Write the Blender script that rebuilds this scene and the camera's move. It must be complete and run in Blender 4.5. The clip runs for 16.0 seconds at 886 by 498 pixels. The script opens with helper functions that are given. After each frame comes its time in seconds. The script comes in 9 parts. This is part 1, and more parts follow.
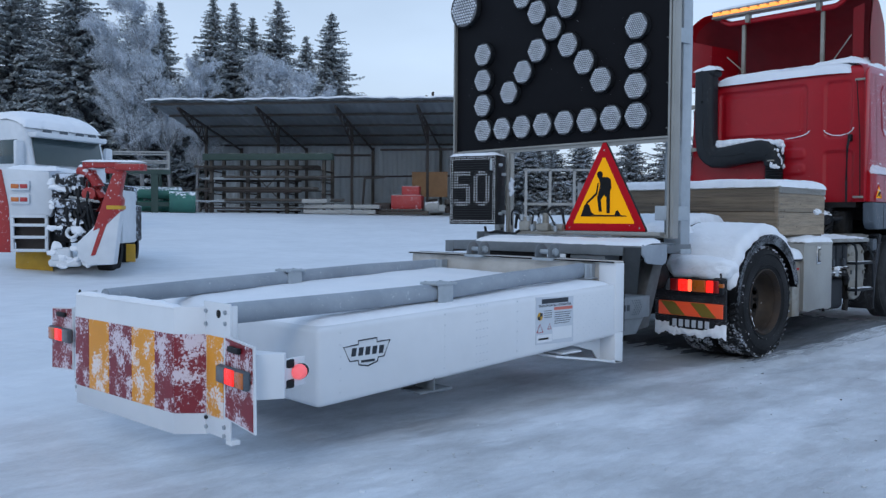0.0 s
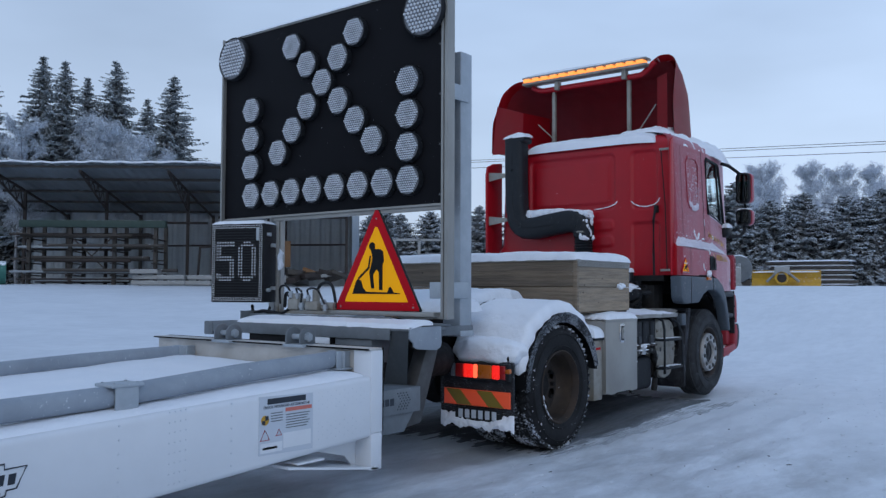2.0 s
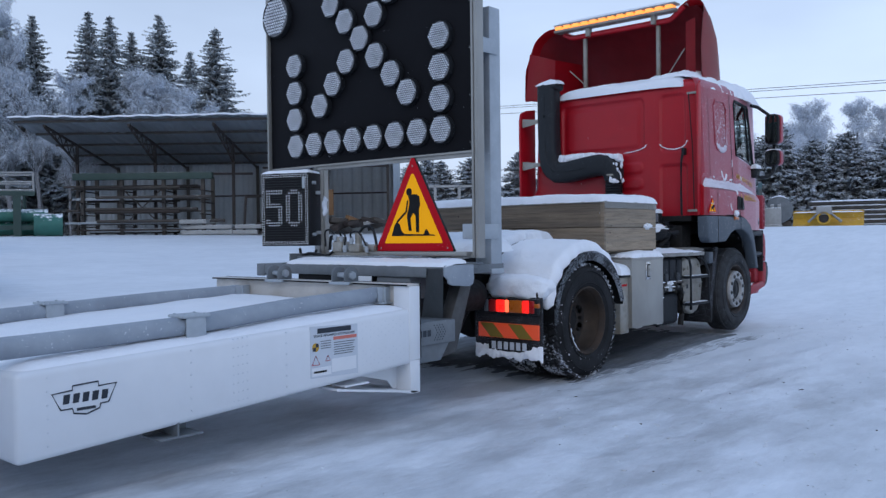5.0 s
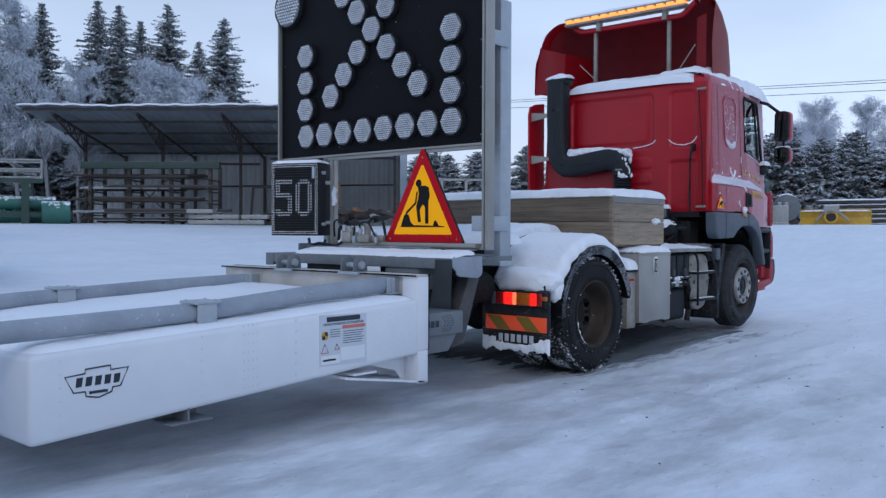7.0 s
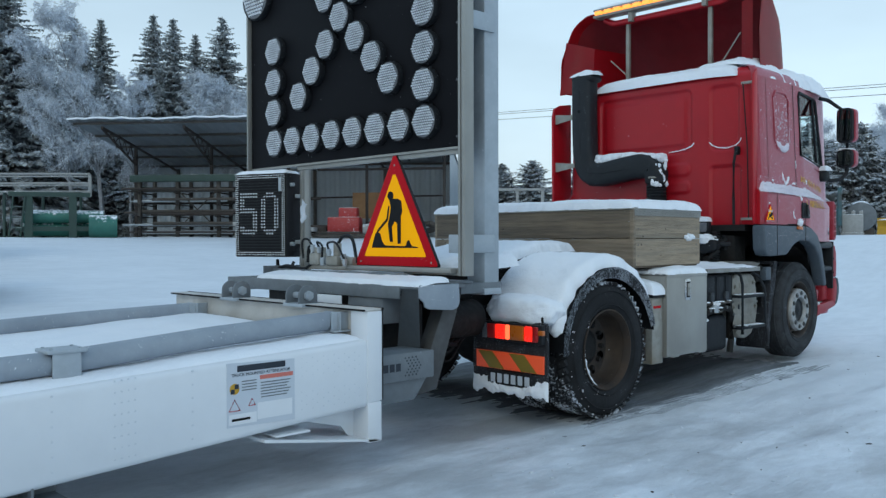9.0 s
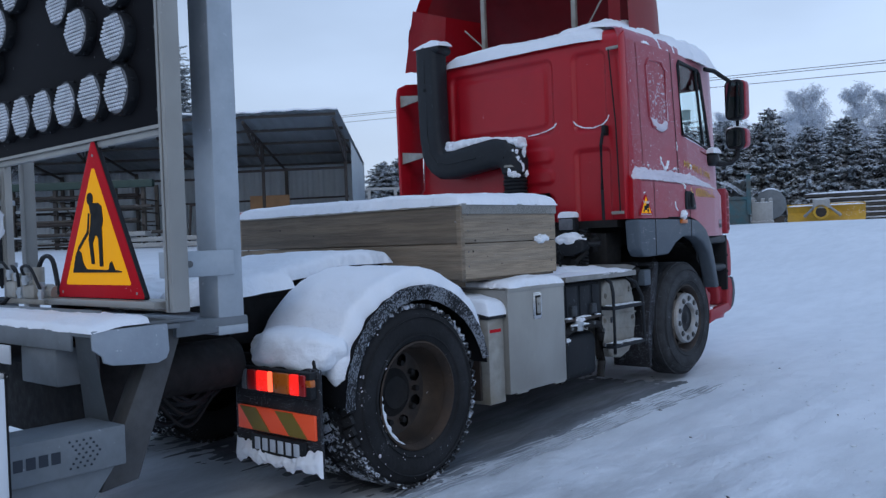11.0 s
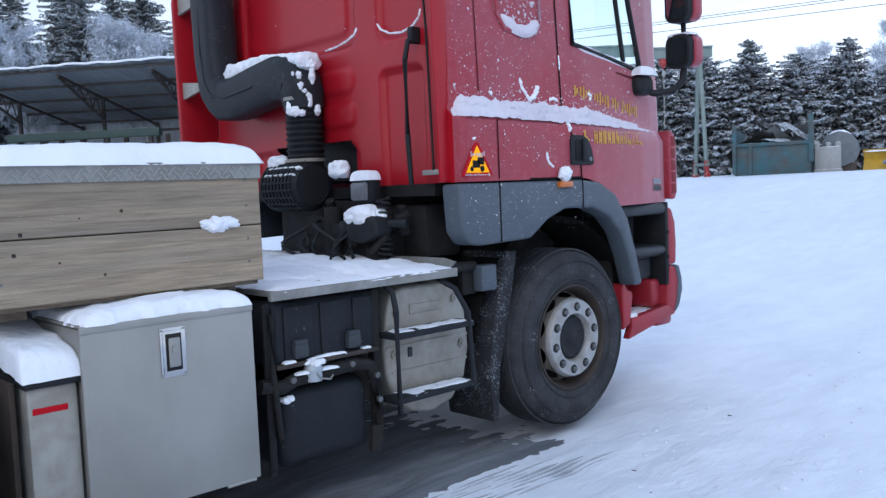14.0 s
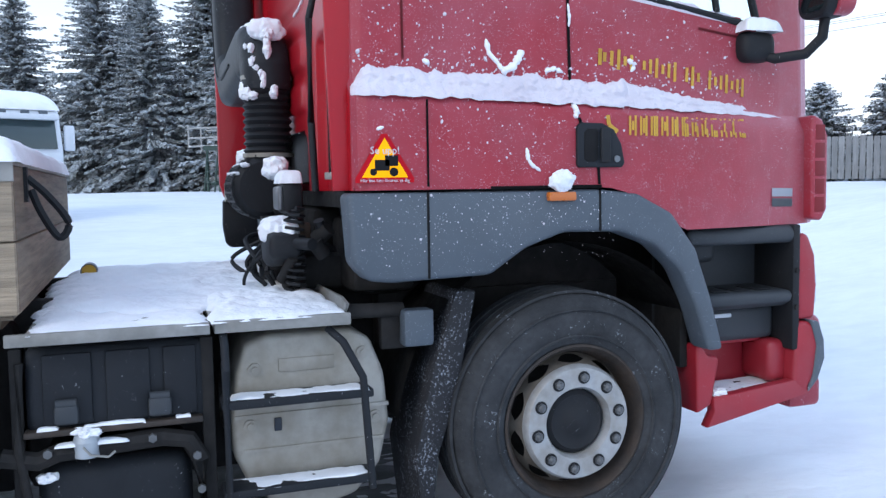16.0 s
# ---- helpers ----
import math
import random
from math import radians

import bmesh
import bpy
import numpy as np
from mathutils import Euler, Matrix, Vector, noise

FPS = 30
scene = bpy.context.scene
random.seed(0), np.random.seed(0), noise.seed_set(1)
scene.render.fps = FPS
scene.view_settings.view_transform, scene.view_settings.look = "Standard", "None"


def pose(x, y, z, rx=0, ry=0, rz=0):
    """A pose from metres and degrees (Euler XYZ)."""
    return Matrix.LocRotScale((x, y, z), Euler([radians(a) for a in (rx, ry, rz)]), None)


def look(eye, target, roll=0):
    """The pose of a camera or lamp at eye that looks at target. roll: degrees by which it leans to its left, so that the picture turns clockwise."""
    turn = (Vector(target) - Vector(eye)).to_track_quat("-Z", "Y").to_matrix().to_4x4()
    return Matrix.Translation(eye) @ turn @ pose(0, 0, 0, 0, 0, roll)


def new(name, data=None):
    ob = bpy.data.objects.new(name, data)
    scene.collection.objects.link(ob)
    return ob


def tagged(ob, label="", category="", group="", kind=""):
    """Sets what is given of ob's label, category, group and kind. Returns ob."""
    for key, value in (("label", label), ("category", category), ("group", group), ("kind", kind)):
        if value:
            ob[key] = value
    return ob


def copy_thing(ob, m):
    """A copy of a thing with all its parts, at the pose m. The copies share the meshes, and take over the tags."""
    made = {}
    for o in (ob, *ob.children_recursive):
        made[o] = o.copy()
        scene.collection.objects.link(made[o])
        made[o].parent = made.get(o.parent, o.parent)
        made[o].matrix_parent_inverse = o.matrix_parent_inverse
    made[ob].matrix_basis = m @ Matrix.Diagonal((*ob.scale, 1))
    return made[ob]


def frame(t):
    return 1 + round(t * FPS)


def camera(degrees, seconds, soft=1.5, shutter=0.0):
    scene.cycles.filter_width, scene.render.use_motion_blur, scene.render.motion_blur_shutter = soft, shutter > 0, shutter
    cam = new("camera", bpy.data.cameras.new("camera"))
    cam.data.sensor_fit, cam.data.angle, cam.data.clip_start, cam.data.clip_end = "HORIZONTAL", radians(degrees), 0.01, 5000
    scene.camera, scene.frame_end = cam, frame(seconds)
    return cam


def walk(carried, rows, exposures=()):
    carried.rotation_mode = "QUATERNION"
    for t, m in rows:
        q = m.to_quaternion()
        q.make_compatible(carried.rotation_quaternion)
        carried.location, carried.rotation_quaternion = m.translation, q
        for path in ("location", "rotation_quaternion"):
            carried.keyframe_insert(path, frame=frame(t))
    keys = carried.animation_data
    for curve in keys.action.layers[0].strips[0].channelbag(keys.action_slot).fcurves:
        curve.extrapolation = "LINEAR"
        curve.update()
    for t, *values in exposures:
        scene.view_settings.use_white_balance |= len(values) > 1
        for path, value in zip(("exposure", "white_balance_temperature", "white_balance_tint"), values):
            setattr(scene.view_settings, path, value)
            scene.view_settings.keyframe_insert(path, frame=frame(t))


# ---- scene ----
# camera and walk
cam = camera(54.8, 16.0, soft=1.4)
PATH = [
    (0, (4.821, -6.975, 1.119), (3.359, -5.613, 1.052), 0.4),
    (0.5, (4.83, -6.679, 1.129), (3.391, -5.291, 1.083), 0.5),
    (1, (4.852, -6.377, 1.18), (3.486, -4.916, 1.195), 1.4),
    (1.5, (4.747, -6.061, 1.197), (3.489, -4.508, 1.281), 0.7),
    (2, (4.747, -5.764, 1.19), (3.517, -4.19, 1.286), 0.2),
    (2.5, (4.74, -5.543, 1.179), (3.481, -3.99, 1.224), 0.7),
    (3, (4.669, -5.48, 1.169), (3.39, -3.942, 1.167), 0.1),
    (3.5, (4.804, -5.549, 1.15), (3.51, -4.024, 1.142), -0.9),
    (4, (4.945, -5.754, 1.15), (3.65, -4.23, 1.129), -0.8),
    (6.5, (5.168, -6.268, 1.139), (3.842, -4.771, 1.108), -0.4),
    (7, (5.1, -6.129, 1.133), (3.783, -4.625, 1.09), 0.2),
    (7.5, (5.001, -5.909, 1.161), (3.642, -4.443, 1.097), -0.1),
    (8, (4.952, -5.597, 1.155), (3.482, -4.243, 1.067), -0.1),
    (8.5, (4.924, -5.293, 1.17), (3.411, -3.988, 1.069), -0.0),
    (9, (4.827, -4.9, 1.209), (3.395, -3.503, 1.189), -0.1),
    (9.5, (4.761, -4.466, 1.259), (3.433, -2.976, 1.386), 0.4),
    (10, (4.696, -4.09, 1.268), (3.408, -2.568, 1.435), 0.2),
    (10.2, (4.615, -3.913, 1.26), (3.33, -2.386, 1.388), -0.5),
    (12.3, (4.261, -1.714, 1.256), (2.882, -0.269, 1.151), -2.2),
    (12.5, (4.234, -1.507, 1.242), (2.849, -0.069, 1.132), -2.2),
    (13, (4.169, -0.949, 1.263), (2.782, 0.487, 1.14), -2.8),
    (13.5, (4.121, -0.38, 1.298), (2.712, 1.032, 1.153), -2.9),
    (14, (4.014, 0.16, 1.333), (2.556, 1.521, 1.192), -2.4),
    (14.5, (3.999, 0.707, 1.343), (2.426, 1.938, 1.238), -2.1),
    (15, (3.94, 1.268, 1.339), (2.278, 2.376, 1.25), -2.2),
    (15.5, (3.919, 1.797, 1.357), (2.151, 2.725, 1.245), -1.5),
    (16, (3.867, 2.302, 1.367), (1.99, 2.979, 1.223), -0.9),
]
EXPO = [(0.0, -0.03, 6050, 6), (1.0, -0.06, 6050, 7), (1.5, -0.32, 5900, 7), (2.5, -0.25, 5930, 9), (3.0, -0.13, 5950, 9), (4.0, -0.07, 5980, 10), (6.5, -0.1, 6000, 11), (7.5, -0.10, 6000, 10), (8.5, 0.12, 5700, 2),
        (9.0, 0.05, 6350, -4), (9.5, -0.17, 6120, 5), (10.0, -0.46, 5800, 8), (10.3, -0.44, 5800, 8), (12.3, 0.37, 6130, 11), (13.5, 0.48, 6230, 11), (14.5, 0.60, 6330, 10), (15.5, 0.76, 6430, 10), (16.0, 0.86, 6450, 9)]
walk(cam, [(t, look(eye, target, roll)) for t, eye, target, roll in PATH], EXPO)

# ---- light: overcast winter sky, low weak sun behind cloud ----
world = bpy.data.worlds.new("winter_sky")
scene.world = world
world.use_nodes = True
wn, wl = world.node_tree.nodes, world.node_tree.links
wn.clear()
sky = wn.new("ShaderNodeTexSky")
sky.sky_type = 'NISHITA'
sky.sun_disc = False
sky.sun_elevation, sky.sun_rotation = radians(12), radians(150)
sky.air_density, sky.dust_density = 1.0, 2.0
tc = wn.new("ShaderNodeTexCoord")
sep = wn.new("ShaderNodeSeparateXYZ")
wl.new(tc.outputs["Generated"], sep.inputs[0])
ramp = wn.new("ShaderNodeValToRGB")
ramp.color_ramp.elements[0].position, ramp.color_ramp.elements[0].color = 0.0, (0.68, 0.74, 0.84, 1)
ramp.color_ramp.elements[1].position, ramp.color_ramp.elements[1].color = 0.6, (0.44, 0.58, 0.83, 1)
e = ramp.color_ramp.elements.new(0.16)
e.color = (0.60, 0.70, 0.86, 1)
wl.new(sep.outputs[2], ramp.inputs[0])
cn = wn.new("ShaderNodeTexNoise")
cn.inputs["Scale"].default_value, cn.inputs["Detail"].default_value = 2.2, 4
mp = wn.new("ShaderNodeMapping")
mp.inputs["Scale"].default_value = (1, 1, 3.2)
wl.new(tc.outputs["Generated"], mp.inputs[0])
wl.new(mp.outputs[0], cn.inputs["Vector"])
cr = wn.new("ShaderNodeMapRange")
cr.inputs[1].default_value, cr.inputs[2].default_value = 0.3, 0.7
cr.inputs[3].default_value, cr.inputs[4].default_value = 0.88, 1.10
wl.new(cn.outputs[0], cr.inputs[0])
mul = wn.new("ShaderNodeVectorMath")
mul.operation = 'SCALE'
wl.new(ramp.outputs[0], mul.inputs[0])
wl.new(cr.outputs[0], mul.inputs["Scale"])
mixs = wn.new("ShaderNodeMix")
mixs.data_type = 'RGBA'
mixs.inputs[0].default_value = 0.93
sks = wn.new("ShaderNodeVectorMath")
sks.operation = 'SCALE'
sks.inputs["Scale"].default_value = 0.10
wl.new(sky.outputs[0], sks.inputs[0])
wl.new(sks.outputs[0], mixs.inputs[6])
wl.new(mul.outputs[0], mixs.inputs[7])
bg = wn.new("ShaderNodeBackground")
bg.inputs[1].default_value = 1.02
gl_ = wn.new("ShaderNodeMapRange")                 # thinner cloud towards the far end of the yard
for i, v in enumerate((0.3, 1.0, 1.0, 1.27)):
    gl_.inputs[i + 1].default_value = v
wl.new(sep.outputs[1], gl_.inputs[0])
brt = wn.new("ShaderNodeVectorMath")
brt.operation = 'SCALE'
wl.new(mixs.outputs[2], brt.inputs[0])
wl.new(gl_.outputs[0], brt.inputs["Scale"])
wl.new(brt.outputs[0], bg.inputs[0])
wo = wn.new("ShaderNodeOutputWorld")
wl.new(bg.outputs[0], wo.inputs[0])

sun = new("sun", bpy.data.lights.new("sun", 'SUN'))
sun.data.energy, sun.data.angle, sun.data.color = 0.5, radians(25), (1.0, 0.93, 0.86)
sun.matrix_world = look((6, -9, 8), (0, 0, 0))

# ---- materials ----


def mat(name, col, rough=0.5, metal=0.0, grain=0.0, scale=20.0, bump=0.0, bscale=60.0, col2=None, big=1.5, frost=0.0,
        fscale=55.0, coat=0.0, island=0.0, emit=None, power=0.0, stretch=None, snowtop=0.0, fcol=(0.82, 0.85, 0.9), rand=0.0, famp=0.05, spec=0.5, sheen=0.0):
    """A surface with two scales of colour change, relief, and where given speckles of frost."""
    m = bpy.data.materials.new(name)
    m.use_nodes = True
    n, l = m.node_tree.nodes, m.node_tree.links
    b = n["Principled BSDF"]
    b.inputs["Roughness"].default_value, b.inputs["Metallic"].default_value = rough, metal
    b.inputs["Coat Weight"].default_value = coat
    b.inputs["Specular IOR Level"].default_value = spec
    b.inputs["Coat Roughness"].default_value = 0.12
    geo = n.new("ShaderNodeTexCoord")
    vec = geo.outputs["Object"]
    if stretch:
        q = n.new("ShaderNodeMapping")
        q.inputs["Scale"].default_value = stretch
        l.new(vec, q.inputs[0])
        vec = q.outputs[0]

    def nz(sc, det=4.0, src=None, rgh=0.55):
        t = n.new("ShaderNodeTexNoise")
        t.inputs["Scale"].default_value, t.inputs["Detail"].default_value = sc, det
        t.inputs["Roughness"].default_value = rgh
        l.new(src or vec, t.inputs["Vector"])
        return t.outputs[0]

    def rng(src, a, c, lo=0.0, hi=1.0):
        t = n.new("ShaderNodeMapRange")
        for i, v in enumerate((a, c, lo, hi)):
            t.inputs[i + 1].default_value = v
        l.new(src, t.inputs[0])
        return t.outputs[0]

    def mixc(fac, a, c):
        t = n.new("ShaderNodeMix")
        t.data_type = 'RGBA'
        for i, v in ((0, fac), (6, a), (7, c)):
            if isinstance(v, (tuple, list)):
                t.inputs[i].default_value = (*v[:3], 1)
            elif isinstance(v, float):
                t.inputs[i].default_value = v
            else:
                l.new(v, t.inputs[i])
        return t.outputs[2]

    c2 = col2 or tuple(min(1, v * 0.72) for v in col)
    cur = mixc(rng(nz(big, 5.0), 0.35, 0.68, 0.0, 0.9 if col2 else 0.5), col, c2)
    if grain:
        cur = mixc(rng(nz(scale, 6.0), 0.4, 0.75, 0.0, grain), cur, tuple(v * 0.45 for v in col))
    if island or rand:
        if island:
            src = n.new("ShaderNodeNewGeometry").outputs["Random Per Island"]
        else:
            src = n.new("ShaderNodeObjectInfo").outputs["Random"]
        hs = n.new("ShaderNodeHueSaturation")
        l.new(rng(src, 0, 1, 1 - (island or rand), 1 + (island or rand)), hs.inputs["Value"])
        l.new(cur, hs.inputs["Color"])
        cur = hs.outputs[0]
    rgh = None
    if frost:
        f1 = nz(fscale, 3.0, geo.outputs["Object"], 0.7)
        f2 = nz(fscale / 9, 3.0, geo.outputs["Object"])
        add = n.new("ShaderNodeMath")
        add.operation = 'ADD'
        l.new(f1, add.inputs[0])
        l.new(rng(f2, 0.3, 0.7, -famp, famp), add.inputs[1])
        fac = rng(add.outputs[0], 0.74 - 0.3 * frost, 0.82 - 0.28 * frost)
        cur = mixc(fac, cur, fcol)
        rgh = rng(fac, 0, 1, rough, 0.85)
    if snowtop:
        nn = n.new("ShaderNodeNewGeometry")
        sp = n.new("ShaderNodeSeparateXYZ")
        l.new(nn.outputs["Normal"], sp.inputs[0])
        ad = n.new("ShaderNodeMath")
        ad.operation = 'ADD'
        l.new(sp.outputs[2], ad.inputs[0])
        l.new(rng(nz(9.0, 4.0, geo.outputs["Object"]), 0.2, 0.8, -0.6, 0.6), ad.inputs[1])
        cur = mixc(rng(ad.outputs[0], 1.05 - snowtop, 1.35 - snowtop), cur, fcol)
    l.new(cur, b.inputs["Base Color"])
    if rgh is not None:
        l.new(rgh, b.inputs["Roughness"])
    elif rough > 0.12:
        l.new(rng(nz(scale * 0.7, 3.0), 0.3, 0.7, rough * 0.82, min(1.0, rough * 1.15)), b.inputs["Roughness"])
    if bump:
        bp = n.new("ShaderNodeBump")
        bp.inputs["Strength"].default_value, bp.inputs["Distance"].default_value = bump, 0.02
        l.new(nz(bscale, 5.0), bp.inputs["Height"])
        l.new(bp.outputs[0], b.inputs["Normal"])
    if sheen:
        b.inputs["Sheen Weight"].default_value, b.inputs["Sheen Roughness"].default_value = sheen, 0.36
        b.inputs["Sheen Tint"].default_value = (0.86, 0.80, 0.92, 1)
    if emit:
        b.inputs["Emission Color"].default_value = (*emit, 1)
        b.inputs["Emission Strength"].default_value = power
    return m


M = {}
M["snow"] = mat("snow", (0.86, 0.88, 0.92), 0.62, col2=(0.80, 0.83, 0.88), big=3, bump=0.35, bscale=38, scale=90)
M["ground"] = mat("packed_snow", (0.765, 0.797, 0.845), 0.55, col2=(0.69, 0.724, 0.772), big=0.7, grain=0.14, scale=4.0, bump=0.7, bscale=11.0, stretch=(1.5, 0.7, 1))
M["red"] = mat("red_paint", (0.42, 0.006, 0.015), 0.38, coat=0.15, grain=0.15, scale=7, col2=(0.345, 0.006, 0.015), frost=0.05, fscale=170, bump=0.03, spec=0.35)
M["redside"] = mat("red_paint_frosted", (0.325, 0.014, 0.030), 0.5, coat=0.0, grain=0.25, scale=9, col2=(0.335, 0.048, 0.072), big=2.2, frost=0.40, fscale=200, bump=0.10, bscale=130, fcol=(0.58, 0.44, 0.50), sheen=0.8)
# darkened copy of the cab red, with the shade of hollows in its colour
M["redin"] = mat("red_paint_shaded", (0.20, 0.008, 0.014), 0.6, grain=0.3, scale=6)
M["grey"] = mat("grey_plastic", (0.064, 0.083, 0.105), 0.55, frost=0.30, fscale=170, grain=0.2, scale=12, bump=0.05, bscale=90, col2=(0.088, 0.106, 0.128), fcol=(0.5, 0.54, 0.6))
M["black"] = mat("black_plastic", (0.019, 0.0205, 0.0235), 0.55, grain=0.3, scale=14, bump=0.08, bscale=40, frost=0.10, fscale=120, spec=0.2)
M["dirty"] = mat("dirty_black_metal", (0.016, 0.0162, 0.017), 0.75, col2=(0.028, 0.026, 0.025), big=4, grain=0.4, scale=25, bump=0.2, bscale=30, spec=0.2)
M["tyre"] = mat("tyre_rubber", (0.013, 0.0135, 0.015), 0.8, col2=(0.026, 0.027, 0.030), big=4, grain=0.3, scale=40, bump=0.25, bscale=50, frost=0.08, fscale=70, famp=0.12, fcol=(0.35, 0.37, 0.41), spec=0.22)
M["flap"] = mat("frosted_rubber", (0.028, 0.029, 0.033), 0.8, frost=0.52, fscale=110, famp=0.07, bump=0.3, bscale=45, fcol=(0.26, 0.28, 0.32), spec=0.2)
M["lip"] = mat("snow_dusted_rubber", (0.048, 0.052, 0.058), 0.8, frost=0.86, fscale=95, famp=0.10, bump=0.5, bscale=45, fcol=(0.46, 0.49, 0.54), spec=0.25)
M["rust"] = mat("rusty_rim", (0.050, 0.030, 0.018), 0.75, col2=(0.018, 0.014, 0.012), big=7, grain=0.5, scale=22, bump=0.2, bscale=40, frost=0.14, fscale=26, famp=0.10, fcol=(0.22, 0.18, 0.13))
M["rimring"] = mat("bright_rim_ring", (0.40, 0.41, 0.42), 0.5, metal=0.3, col2=(0.29, 0.275, 0.25), big=12, grain=0.35, scale=28, bump=0.08)
M["rim"] = mat("painted_rim", (0.155, 0.138, 0.118), 0.6, metal=0.1, col2=(0.062, 0.046, 0.035), big=9, grain=0.5, scale=24, bump=0.08)
M["bolt"] = mat("steel_bolt", (0.14, 0.145, 0.15), 0.45, metal=0.4, grain=0.5, scale=40)
M["alu"] = mat("brushed_aluminium", (0.355, 0.348, 0.325), 0.45, metal=0.45, col2=(0.28, 0.272, 0.25), big=2.5, grain=0.18, scale=6, bump=0.03, stretch=(1, 1, 0.7), frost=0.10, fscale=60, fcol=(0.5, 0.5, 0.5))
M["alud"] = mat("dull_aluminium", (0.35, 0.338, 0.305), 0.5, metal=0.25, col2=(0.25, 0.225, 0.18), big=5, grain=0.3, scale=20, bump=0.06)
M["galv"] = mat("galvanised_steel", (0.42, 0.46, 0.50), 0.5, metal=0.3, col2=(0.34, 0.38, 0.42), big=6, grain=0.12, scale=30, bump=0.03, frost=0.18, fscale=25)
M["steel"] = mat("grey_painted_steel", (0.165, 0.184, 0.202), 0.55, col2=(0.12, 0.135, 0.148), big=5, grain=0.22, scale=22, bump=0.04, frost=0.16, fscale=60, fcol=(0.4, 0.43, 0.47))
M["pipe"] = mat("frosted_grey_pipe", (0.25, 0.285, 0.33), 0.65, col2=(0.34, 0.38, 0.43), big=3, grain=0.1, scale=30, frost=0.26, fscale=60, bump=0.05)
M["white"] = mat("white_paint", (0.74, 0.76, 0.79), 0.42, coat=0.1, col2=(0.66, 0.69, 0.73), big=1.2, grain=0.06, scale=9, bump=0.02)
# one weathered wood: darker long sides, lighter ends, side light put into colour
M["wood"] = mat("weathered_plank_shaded", (0.272, 0.205, 0.138), 0.75, col2=(0.16, 0.132, 0.100), big=1.3, grain=0.95, scale=5, bump=0.55, bscale=8, rand=0.2, stretch=(0.7, 4, 11), frost=0.07, fscale=60)
M["woody"] = mat("weathered_plank_lit", (0.385, 0.298, 0.205), 0.75, col2=(0.25, 0.21, 0.16), big=1.3, grain=0.9, scale=5, bump=0.55, bscale=8, rand=0.18, stretch=(4, 0.7, 11), frost=0.09, fscale=60)
M["orange"] = mat("amber_reflective", (0.85, 0.34, 0.02), 0.5, frost=0.68, fscale=75, famp=0.24, grain=0.1, scale=30, fcol=(0.82, 0.72, 0.68))
M["stripe"] = mat("dark_red_reflective", (0.23, 0.012, 0.024), 0.45, frost=0.80, fscale=75, famp=0.24, grain=0.15, scale=25, fcol=(0.70, 0.60, 0.65))
# unlit reflector brightened by a small emission of its own
M["hiviz"] = mat("glowing_orange_red_reflector", (0.85, 0.10, 0.03), 0.45, emit=(1, 0.1, 0.03), power=0.12)
M["olive"] = mat("olive_stripe", (0.24, 0.17, 0.02), 0.5)
M["signred"] = mat("sign_red", (0.50, 0.006, 0.016), 0.6, grain=0.1, scale=30, frost=0.05, fscale=80, spec=0.12)
# sign amber with an added glow, though the sign is no lamp
M["signyel"] = mat("glowing_sign_amber", (0.98, 0.42, 0.002), 0.6, emit=(1, 0.42, 0.0), power=0.22, spec=0.1)
M["signblk"] = mat("sign_black", (0.010, 0.010, 0.011), 0.6, spec=0.15)
M["board"] = mat("black_board", (0.006, 0.006, 0.008), 0.7, grain=0.3, scale=8, frost=0.05, fscale=50, spec=0.15)
M["lens"] = mat("ribbed_clear_lens", (0.16, 0.165, 0.18), 0.35, col2=(0.10, 0.105, 0.115), big=20, grain=0.4, scale=60, frost=0.2, fscale=30)
M["comb"] = mat("bright_honeycomb", (0.70, 0.72, 0.76), 0.4, col2=(0.52, 0.54, 0.57), big=20, frost=0.2, fscale=30)
M["ledw"] = mat("white_led", (0.30, 0.33, 0.38), 0.4, emit=(0.78, 0.87, 1.0), power=0.42)
M["leda"] = mat("amber_led", (0.9, 0.3, 0.05), 0.4, emit=(1.0, 0.31, 0.06), power=1.5)
M["redlamp"] = mat("red_lamp_lit", (0.6, 0.01, 0.01), 0.3, emit=(1.0, 0.02, 0.012), power=1.0)
M["redhot"] = mat("red_lamp_filament", (0.7, 0.05, 0.02), 0.3, emit=(1.0, 0.13, 0.05), power=1.9)
M["rustdark"] = mat("dark_rusty_steel", (0.026, 0.021, 0.018), 0.7, col2=(0.055, 0.037, 0.027), big=10, grain=0.4, scale=30, bump=0.15)
M["deckalu"] = mat("worn_deck_aluminium", (0.30, 0.295, 0.28), 0.5, metal=0.3, col2=(0.20, 0.195, 0.18), big=6, grain=0.3, scale=24, bump=0.08)
M["barrel"] = mat("rusty_barrel", (0.060, 0.041, 0.028), 0.6, col2=(0.024, 0.019, 0.016), big=7, grain=0.5, scale=22, bump=0.15, frost=0.05, fscale=40)
M["blackdust"] = mat("dusty_black_plastic", (0.019, 0.022, 0.027), 0.6, grain=0.35, scale=14, bump=0.1, bscale=40, frost=0.12, fscale=110, spec=0.2)
M["reddim"] = mat("red_lens", (0.42, 0.015, 0.015), 0.3, coat=0.5)
M["amber"] = mat("amber_lens", (0.55, 0.14, 0.015), 0.3, coat=0.5)
M["pink"] = mat("pink_marker_lens", (0.75, 0.16, 0.18), 0.4, emit=(1.0, 0.12, 0.12), power=0.5)
M["yellow"] = mat("yellow_paint", (0.62, 0.36, 0.02), 0.55, col2=(0.45, 0.26, 0.03), big=2, grain=0.3, scale=9, frost=0.25, fscale=14)
